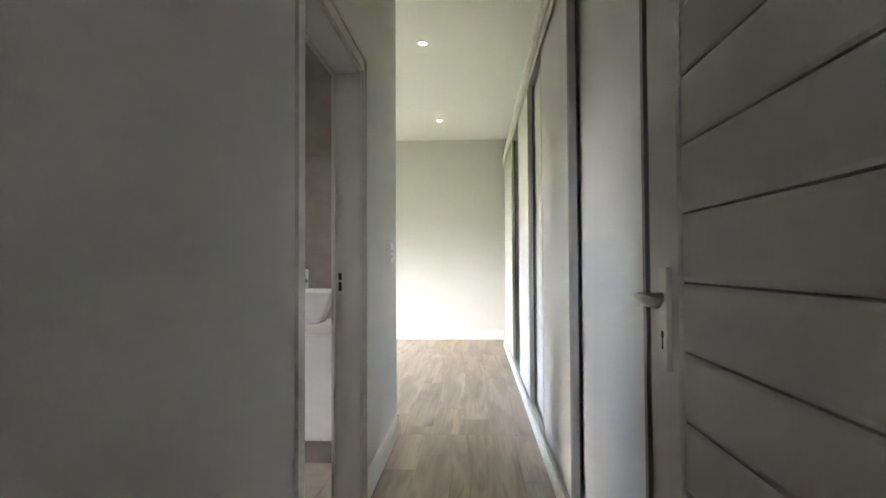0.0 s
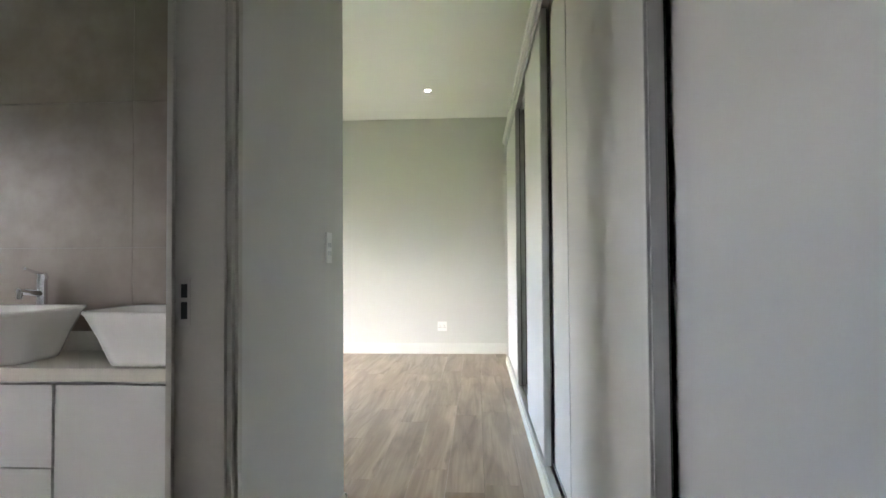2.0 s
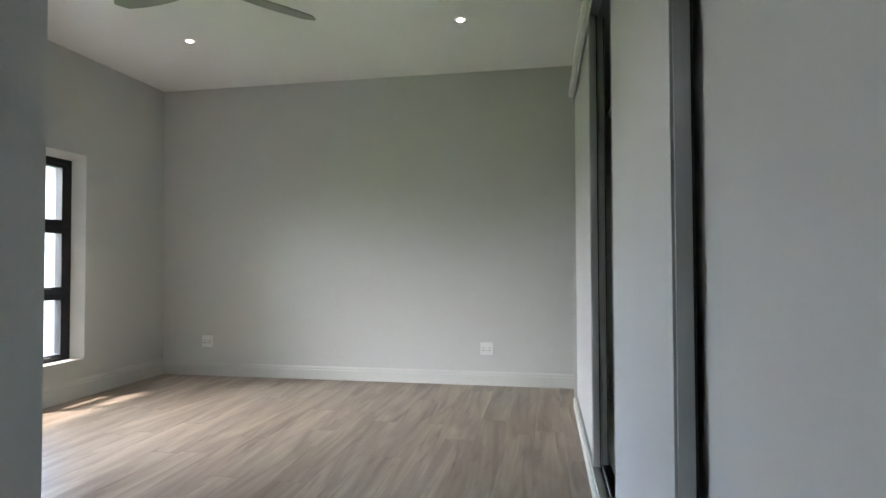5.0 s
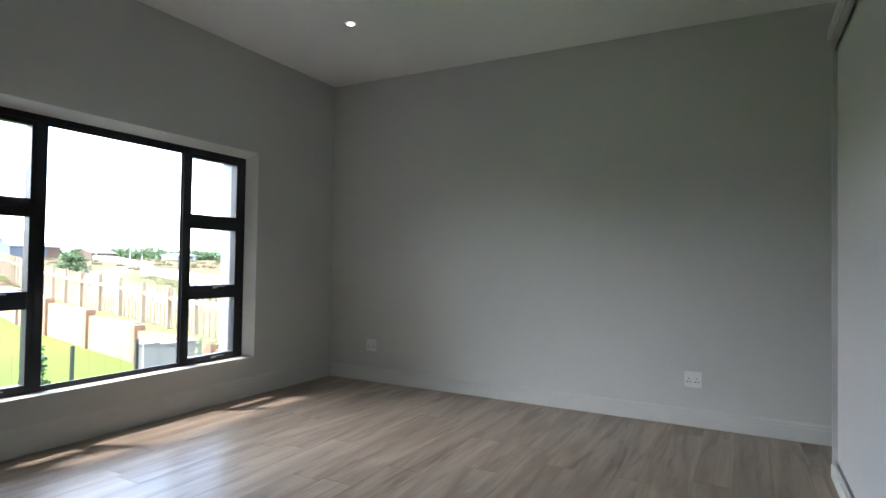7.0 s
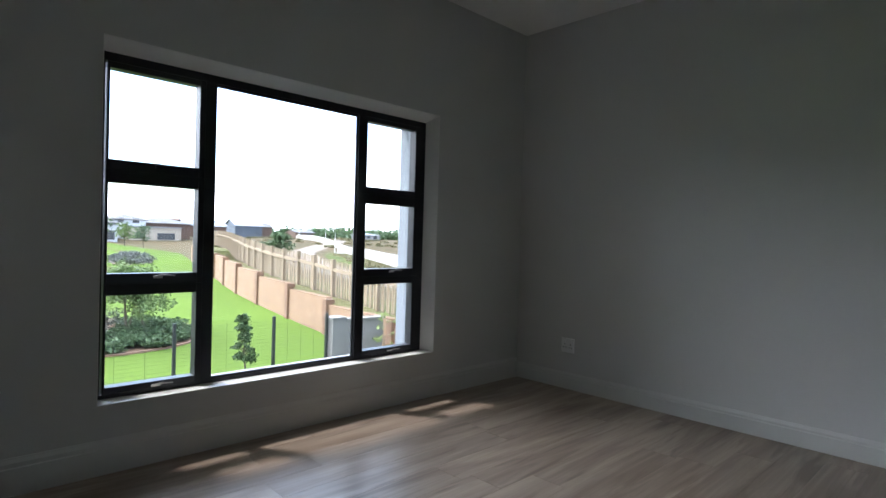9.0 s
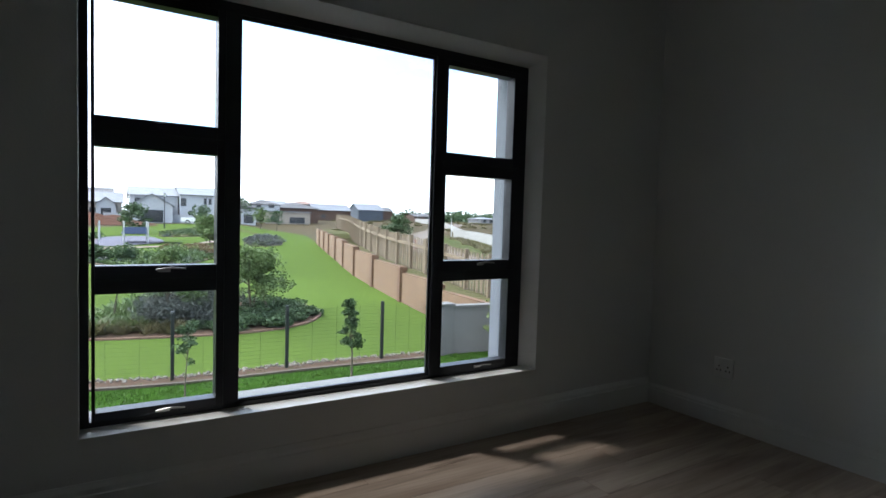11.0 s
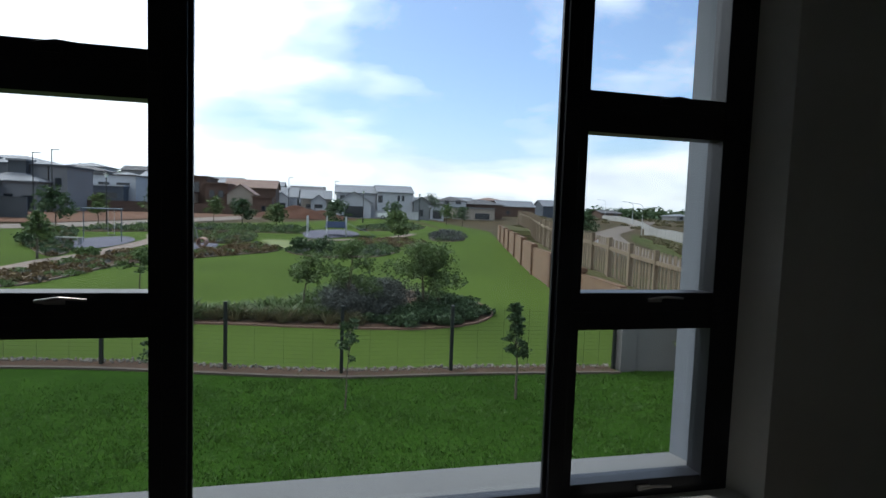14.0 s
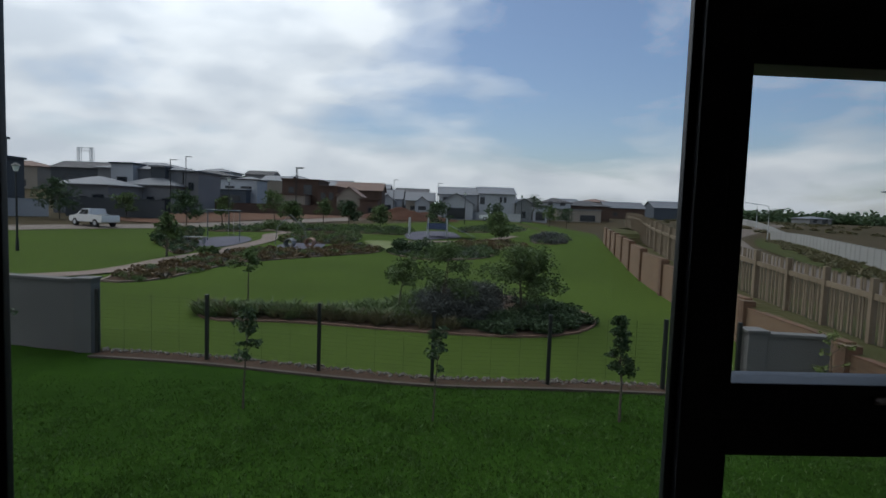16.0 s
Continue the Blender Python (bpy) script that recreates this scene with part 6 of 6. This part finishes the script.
def estate_lamp(x, y, h):
    t = thing("estate_lamp", "slim black street lamp with a short arm", "street lamp", group="estate road lamps", at=(x, y, terrain(x, y)))
    bm = bmesh.new()
    rod(bm, (0, 0, -0.1), (0, 0, h), 0.085, 0.06, 8)
    part("pole", bm, M_POST, t)
    part("arm", boxes((-0.12, -0.1, h, 0.12, 1.0, h + 0.09), bevel=0.02), M_POST, t)
    return t


def park_lamp(x, y, h):
    t = thing("park_lamp", "black park lamp post with a lantern head", "lamp post", group="park lamp posts", at=(x, y, terrain(x, y)))
    bm = bmesh.new()
    rod(bm, (0, 0, -0.1), (0, 0, 0.7), 0.10, 0.08, 12)
    rod(bm, (0, 0, 0.7), (0, 0, h - 0.5), 0.06, 0.045, 12)
    part("post", bm, M_POST, t)
    bm = bmesh.new()
    rod(bm, (0, 0, h - 0.5), (0, 0, h - 0.18), 0.11, 0.19, 12)
    part("lantern", bm, M_PLASTIC, t, "pale lantern glass")
    bm = bmesh.new()
    rod(bm, (0, 0, h - 0.18), (0, 0, h), 0.27, 0.05, 14)
    part("cap", bm, M_POST, t)
    return t


for x, y, h, r in ((-103, 66.5, 6.4, 2.4), (-140, 86, 6.6, 2.4), (-49.0, 45.8, 6.4, 2.2), (-180, 99, 6.8, 2.4), (-215, 108, 7, 2.4)):
    road_lamp(x, y, h, r)
for x, y, h in ((-88.5, -34.0, 8.1), (-91.5, -33.0, 8.8), (-113.5, -21.0, 8.6), (-123.5, -2.8, 7.5), (-123.5, 6.7, 7.1), (-76, -12, 7.0)):
    estate_lamp(x, y, h)
for x, y, h in ((-36.3, -18.4, 5.15), (-59.5, -14.6, 5.2), (-86, 10.5, 4.8), (-96, 20.5, 4.8)):
    park_lamp(x, y, h)
t = thing("warning_sign", "white triangular road sign with red border on a post", "road sign", at=(-43, 26.2, terrain(-43, 26.2)))
bm = bmesh.new()
rod(bm, (0, 0, -0.1), (0, 0, 1.3), 0.03, seg=8)
part("post", bm, M_ALU, t)
for r, mt, dx, nm in ((0.52, material("sign_red", (0.35, 0.03, 0.02), rough=0.4), 0.0, "border"), (0.38, M_PLASTIC, 0.012, "face")):
    bm = bmesh.new()
    bmesh.ops.create_cone(bm, cap_ends=True, segments=3, radius1=r, radius2=r, depth=0.012, matrix=Matrix.Translation((0.04 + dx, 0, 1.25)) @ Matrix.Rotation(math.pi / 2, 4, "Y") @ Matrix.Rotation(math.pi, 4, "Z"))
    part(nm, bm, mt, t)

# ---------------------------------------------------------------- pickup truck
M_CARW = material("white_car_paint", (0.75, 0.75, 0.74), (0.68, 0.68, 0.67), 0.2, big=2, fine=20, bump=0.0, fine_amount=0.1)
M_TYRE = material("black_tyre", (0.02, 0.02, 0.02), (0.03, 0.03, 0.03), 0.8)


def pickup(x, y, yaw):
    t = thing("pickup_truck", "white single-cab pickup truck parked on the estate road", "pickup", at=(0, 0, 0))
    prof = [(2.55, 0.42), (2.62, 0.62), (2.55, 0.92), (1.30, 1.06), (0.72, 1.62), (-0.42, 1.66), (-0.56, 1.08), (-2.45, 1.08), (-2.50, 0.55), (-2.45, 0.42)]
    bm = bmesh.new()
    rows = [[bm.verts.new((px, w * (0.86 if pz > 1.2 else 1.0), pz)) for px, pz in prof] for w in (-0.86, 0.86)]
    k = len(prof)
    for i in range(k):
        bm.faces.new((rows[0][i], rows[0][(i + 1) % k], rows[1][(i + 1) % k], rows[1][i]))
    bm.faces.new(rows[0])
    bm.faces.new(rows[1][::-1])
    bmesh.ops.bevel(bm, geom=bm.edges[:], offset=0.04, segments=2, affect="EDGES")
    part("body", bm, M_CARW, t)
    part("load_bed", boxes((-2.40, -0.74, 1.05, -0.62, 0.74, 1.095)), M_TYRE, t, "dark load bed")
    for s in (-1, 1):
        bm = bmesh.new()
        vs = [bm.verts.new(p) for p in ((1.08, s * 0.865, 1.12), (0.62, s * 0.765, 1.56), (-0.34, s * 0.765, 1.58), (-0.42, s * 0.865, 1.12))]
        bm.faces.new(vs)
        bmesh.ops.solidify(bm, geom=bm.faces[:], thickness=0.02)
        part("side_window", bm, M_H_PANE, t)
    bm = bmesh.new()
    vs = [bm.verts.new(p) for p in ((1.30, -0.74, 1.10), (1.30, 0.74, 1.10), (0.80, 0.66, 1.60), (0.80, -0.66, 1.60))]
    bm.faces.new(vs)
    bmesh.ops.solidify(bm, geom=bm.faces[:], thickness=0.03)
    part("windscreen", bm, M_H_PANE, t)
    for px in (1.62, -1.45):
        for s in (-1, 1):
            bm = bmesh.new()
            rod(bm, (px, s * 0.66, 0.36), (px, s * 0.90, 0.36), 0.36, seg=20)
            wheel = part("wheel", bm, M_TYRE, t)
            bm = bmesh.new()
            rod(bm, (px, s * 0.89, 0.36), (px, s * 0.915, 0.36), 0.20, seg=14)
            part("rim", bm, M_ALU, wheel)
    part("bumper", boxes((2.52, -0.82, 0.40, 2.70, 0.82, 0.60), bevel=0.03), M_TYRE, t)
    for s in (-1, 1):
        part("headlight", boxes((2.50, s * 0.55 - 0.17, 0.70, 2.63, s * 0.55 + 0.17, 0.86), bevel=0.02), M_CHROME, t)
    bm = bmesh.new()
    for s in (-1, 1):
        path_tube(bm, [(-0.62, s * 0.70, 1.0), (-0.62, s * 0.66, 1.62), (-0.62, 0, 1.66)], [0.03, 0.03, 0.03], 6)
    part("roll_bar", bm, M_ALU, t)
    t.matrix_basis = pose(x, y, terrain(x, y) + 0.07, 0, 0, yaw)
    return t


pickup(-56.2, -25.9, -118)
pk = pickup(-103, 16.6, 80)
tagged(pk, "white pickup parked by the gabled white house")

# ---------------------------------------------------------------- playground
M_PLAY = material("blue_play_panel", (0.060, 0.085, 0.170), (0.045, 0.065, 0.130), 0.5)
M_TUBE = material("terracotta_tube", (0.320, 0.180, 0.120), (0.240, 0.130, 0.085), 0.7)
t = thing("swing_frame", "dull blue steel swing frame on the play surface", "swing", at=(-45.6, -9.9, terrain(-45.6, -9.9) + 0.09))
bm = bmesh.new()
for s in (-1.2, 1.2):
    rod(bm, (0, s, -0.1), (0, s, 2.3), 0.035, seg=8)
rod(bm, (0, -1.3, 2.3), (0, 1.3, 2.3), 0.05, seg=8)
part("frame", bm, material("dull_blue_steel", (0.09, 0.12, 0.14), rough=0.5), t)
bm = bmesh.new()
for s in (0.35, 0.75):
    rod(bm, (0, s, 2.3), (0, s, 0.5), 0.012, seg=4)
part("chain", bm, M_ALU, t)
part("seat", boxes((-0.12, 0.30, 0.46, 0.12, 0.80, 0.50), bevel=0.01), M_TYRE, t)
for x, y in ((-43.2, -11.0), (-62, -12)):
    t = thing("park_bench", "low grey park bench beside the planting", "bench", group="park benches", at=(x, y, terrain(x, y) + 0.09))
    part("seat", boxes((-0.22, -0.8, 0.42, 0.22, 0.8, 0.48), bevel=0.01), M_CONC2, t)
    for s in (-0.6, 0.6):
        part("leg", boxes((-0.18, s - 0.06, -0.05, 0.18, s + 0.06, 0.42), bevel=0.01), M_CONC2, t)
for k, (x, y, mt) in enumerate(((-42.4, -4.1, M_H_GREY), (-43.4, -2.9, M_TUBE))):
    t = thing("play_tunnel", ("grey" if k == 0 else "terracotta") + " concrete crawl tunnel lying on the play surface", "play tunnel", group="crawl tunnels", at=(x, y, terrain(x, y) + 0.10))
    bm = bmesh.new()
    n = 20
    prof = [(0.32, -0.5), (0.32, 0.5), (0.25, 0.5), (0.25, -0.5)]
    rows = [[bm.verts.new((xx, r * math.cos(2 * math.pi * j / n), 0.31 + r * math.sin(2 * math.pi * j / n))) for j in range(n)] for r, xx in prof]
    for a, b in zip(rows, rows[1:] + rows[:1]):
        for j in range(n):
            bm.faces.new((a[j], a[(j + 1) % n], b[(j + 1) % n], b[j]))
    part("pipe", bm, mt, t, smooth=False)
t = thing("play_structure", "blue climbing frame with steel posts in the playground", "climbing frame", at=(-57.0, 5.4, terrain(-57.0, 5.4) + 0.09))
for dx, dy in ((-1.4, -1.8), (-1.4, 1.8), (1.4, -1.8), (1.4, 1.8), (1.4, 0), (-1.4, 0)):
    bm = bmesh.new()
    rod(bm, (dx, dy, -0.1), (dx, dy, 1.8), 0.05, seg=8)
    part("post", bm, M_ALU, t)
part("deck", boxes((-1.4, -0.2, 0.75, 1.4, 1.8, 0.83)), M_PLAY, t)
part("panel", boxes((1.35, -0.1, 0.83, 1.42, 1.7, 1.35)), M_PLAY, t)
bm = bmesh.new()
vs = [bm.verts.new(p) for p in ((1.3, 1.9, 1.2), (1.3, 4.6, 0.05), (-1.3, 4.6, 0.05), (-1.3, 1.9, 1.2))]
bm.faces.new(vs)
bmesh.ops.solidify(bm, geom=bm.faces[:], thickness=0.08)
part("climbing_net", bm, M_PLAY, t)
bm = bmesh.new()
path_tube(bm, [(0, -1.2, -0.1), (0.2, -1.0, 1.2), (0.4, 0.0, 2.2), (0.2, 1.0, 1.2), (0, 1.2, -0.1)], [0.035] * 5, 7)
bmesh.ops.translate(bm, verts=bm.verts[:], vec=(-44.8, -4.6, terrain(-44.8, -4.6) + 0.09))
solid("climbing_arch", bm, material("grey_play_steel", (0.22, 0.22, 0.21), rough=0.4), "slim grey steel climbing arch", "climbing arch")

# ---------------------------------------------------------------- park planting


def planting(name, spots, mat, rng, per, size, radius, height, label, long=1.8):
    verts, faces = [], []
    for x, y, s in spots:
        z = terrain(x, y) + 0.05
        for k in range(per):
            a, r = rng.random() * 6.283, radius * s * math.sqrt(rng.random())
            p = Vector((x + math.cos(a) * r, y + math.sin(a) * r, z + height * s * (1 - (r / (radius * s)) ** 2 * 0.6) * (0.15 + 0.85 * rng.random())))
            q = Euler((rng.random() * 2.4 - 1.2, rng.random() * 2.4 - 1.2, rng.random() * 6.283)).to_quaternion()
            sz = size * (0.6 + 0.8 * rng.random())
            b = len(verts)
            for u, v, h in ((0, -long, 0), (0.5, 0, 0.15), (0, long, -0.1), (-0.5, 0, 0.15)):
                verts.append(p + q @ Vector((u * sz, v * sz * 0.5, h * sz)))
            faces += [(b, b + 1, b + 2), (b, b + 2, b + 3)]
    return tagged(raw_mesh(name, verts, faces, mat), label, "plants", kind="stuff")


M_LEAF_R = leaf_material("leaf_russet", (0.090, 0.060, 0.030), (0.150, 0.105, 0.045))
for key, n, tall, first, second in (("a", 120, 0.30, M_LEAF_R, M_LEAF), ("b", 120, 0.50, M_LEAF_D, M_LEAF_R), ("c", 190, 0.55, M_LEAF, M_LEAF_D), ("d", 90, 0.32, M_LEAF_R, M_LEAF_Y), ("e", 60, 0.55, M_LEAF_G, M_LEAF), ("f", 90, 0.40, M_LEAF_D, M_LEAF), ("g", 110, 0.45, M_LEAF, M_LEAF_R), ("h", 70, 0.5, M_LEAF_D, M_LEAF_Y)):
    poly = bed_polys[key]
    planting("shrub_planting", scatter(poly, n, rng), first, rng, 44, 0.12, 0.50, tall, "low mixed shrubs filling the park bed")
    planting("low_planting", scatter(poly, n // 2, rng), second, rng, 44, 0.11, 0.45, tall * 0.9, "low contrasting plants in the park bed")
    planting("grey_planting", scatter(poly, n // 4, rng), M_LEAF_G, rng, 42, 0.10, 0.45, tall * 0.9, "grey-leaved low plants in the park bed")
drape("pale_groundcover", smooth_line([(-42.4, 2.7), (-44.5, 3.8), (-50.5, 2.2), (-50, 0.2), (-47.3, 1.0)], 1.0), material("pale_groundcover", (0.210, 0.225, 0.110), (0.140, 0.165, 0.070), 0.95, big=0.8, fine=8, bump=0.6, fine_amount=0.6, spec=0.05), 0.07, "pale yellowish groundcover patch", "groundcover")
for i, (x, y, r, h, mt) in enumerate([(-41.6, 3.8, 1.1, 1.1, M_LEAF_D), (-40.6, 5.2, 1.2, 1.2, M_LEAF_D), (-42.6, 5.4, 1.2, 1.0, M_LEAF), (-36.4, -7.4, 0.7, 0.7, M_LEAF), (-42.5, -12.6, 1.1, 1.0, M_LEAF_D), (-44.8, -13.2, 1.3, 1.0, M_LEAF), (-57.5, 16.6, 1.3, 0.8, M_LEAF_G), (-60, 17.8, 1.3, 0.8, M_LEAF_G), (-60.5, -10.5, 1.4, 1.1, M_LEAF), (-58, -8.2, 1.4, 1.0, M_LEAF)]):
    bush(x, y, r, h, mt, 700, 0.12, 80 + i, "rounded green shrub in the park planting")
for i, (x, y, h, r, n, bare, mt) in enumerate([(-66.5, -36.0, 4.8, 2.2, 900, 0.25, M_LEAF_D), (-59.0, -18.6, 3.6, 1.6, 800, 0.3, M_LEAF_D), (-61.5, -8.6, 3.0, 1.3, 600, 0.35, M_LEAF), (-67.5, -3.8, 3.2, 1.3, 700, 0.3, M_LEAF_D), (-77.5, -15.2, 4.2, 1.7, 700, 0.3, M_LEAF),
                                               (-54.5, 12.0, 2.6, 1.5, 700, 0.25, M_LEAF), (-63.5, 0.2, 2.8, 1.2, 500, 0.35, M_LEAF), (-77.0, -8.6, 3.0, 1.2, 450, 0.4, M_LEAF), (-63.6, -16.8, 2.4, 0.9, 300, 0.5, M_LEAF), (-71.0, 6.2, 3.4, 1.7, 800, 0.2, M_LEAF_D),
                                               (-36.0, -9.6, 2.6, 0.8, 260, 0.5, M_LEAF), (-78, 14.5, 3.2, 1.3, 500, 0.3, M_LEAF_D), (-90, 24, 3.4, 1.4, 450, 0.3, M_LEAF), (-84, -24, 3.0, 1.3, 450, 0.35, M_LEAF), (-70, -30.5, 3.0, 1.4, 450, 0.35, M_LEAF), (-110, 31.5, 4.2, 1.6, 500, 0.3, M_LEAF_D), (-122, 27, 6.0, 2.2, 600, 0.3, M_LEAF_D)]):
    tree(x, y, h, r, h * 0.6, mt, n, 0.20, 120 + i, "young leafy park tree", 0.07, clumps=14, bare=bare)
tree(-113.5, 58.9, 4.2, 2.6, 3.0, M_LEAF_D, 1400, 0.30, 150, "large round bushy tree on the open field", 0.16, clumps=22, bare=0.1, name="field_tree")

# far woods along the horizon
fw = []
for i in range(150):
    a = rng.random()
    fw.append((-230 - 60 * rng.random(), 150 + 190 * a, 0.7 + 0.8 * rng.random()))
for i in range(40):
    fw.append((-260 - 40 * rng.random(), 60 + 90 * rng.random(), 0.5 + 0.5 * rng.random()))
for i in range(36):
    fw.append((-225 - 30 * rng.random(), -140 + 130 * rng.random(), 0.8 + 0.6 * rng.random()))
planting("far_woods", fw, M_LEAF_D, rng, 120, 1.1, 5.0, 4.6, "belt of dark trees along the horizon")
planting("field_scrub", [(-130 - 70 * rng.random(), 62 + 70 * rng.random(), 0.4 + 0.5 * rng.random()) for _ in range(70)], M_TUFT, rng, 60, 0.40, 1.8, 0.8, "scattered dry scrub on the open field")
planting("verge_grass", [(p.x + rng.normal() * 0.6, p.y - 1.0 - 2.2 * rng.random(), 0.6 + 0.5 * rng.random()) for p in smooth_line([(-96, 65.5), (-65.3, 50.9), (-54, 45.2), (-38, 38.4), (-18, 36.6)], 0.35, False)], M_TUFT, rng, 30, 0.20, 0.7, 0.40, "long rough grass along the road wall", 2.6)

# the estate's grid lies a little askew of the house
SITE = Matrix.Translation((-3.0, 5.5, 0.10)) @ Matrix.Rotation(radians(-1.6), 4, "Z") @ Matrix.Translation((3.0, -5.5, 0.0))
for ob in bpy.data.objects:
    if ob not in indoors and ob.parent is None:
        ob.matrix_basis = SITE @ ob.matrix_basis

# ---------------------------------------------------------------- floor planks
rng2 = random.Random(3)
plank_me = {}


def lay_planks(x0, x1, y0, y1, width=0.193, length=1.38):
    nx = int((x1 - x0) / width) + 1
    for i in range(nx):
        xa, xb = x0 + i * width, min(x0 + (i + 1) * width - 0.0012, x1)
        if xb - xa < 0.01:
            continue
        y = y0 - rng2.random() * length
        while y < y1:
            ya, yb = max(y, y0), min(y + length - 0.0012, y1)
            if yb - ya > 0.01:
                key = (round(xb - xa, 4), round(yb - ya, 4))
                if key not in plank_me:
                    bm = boxes((0, 0, -0.010, key[0], key[1], 0), bevel=0.0008)
                    ob = part("plank", bm, M_FLOOR, subfloor)
                    plank_me[key] = ob.data
                else:
                    ob = new("plank", plank_me[key])
                    ob.parent = subfloor
                ob.location = (xa, ya, 0)
            y += length


lay_planks(-4.15, 0.0, 3.38, 7.935)
lay_planks(-0.905, 0.0, -0.34, 3.379)
lay_planks(0.0, 0.61, 7.275, 7.935)
lay_planks(-1.10, 0.61, -2.19, -0.342)
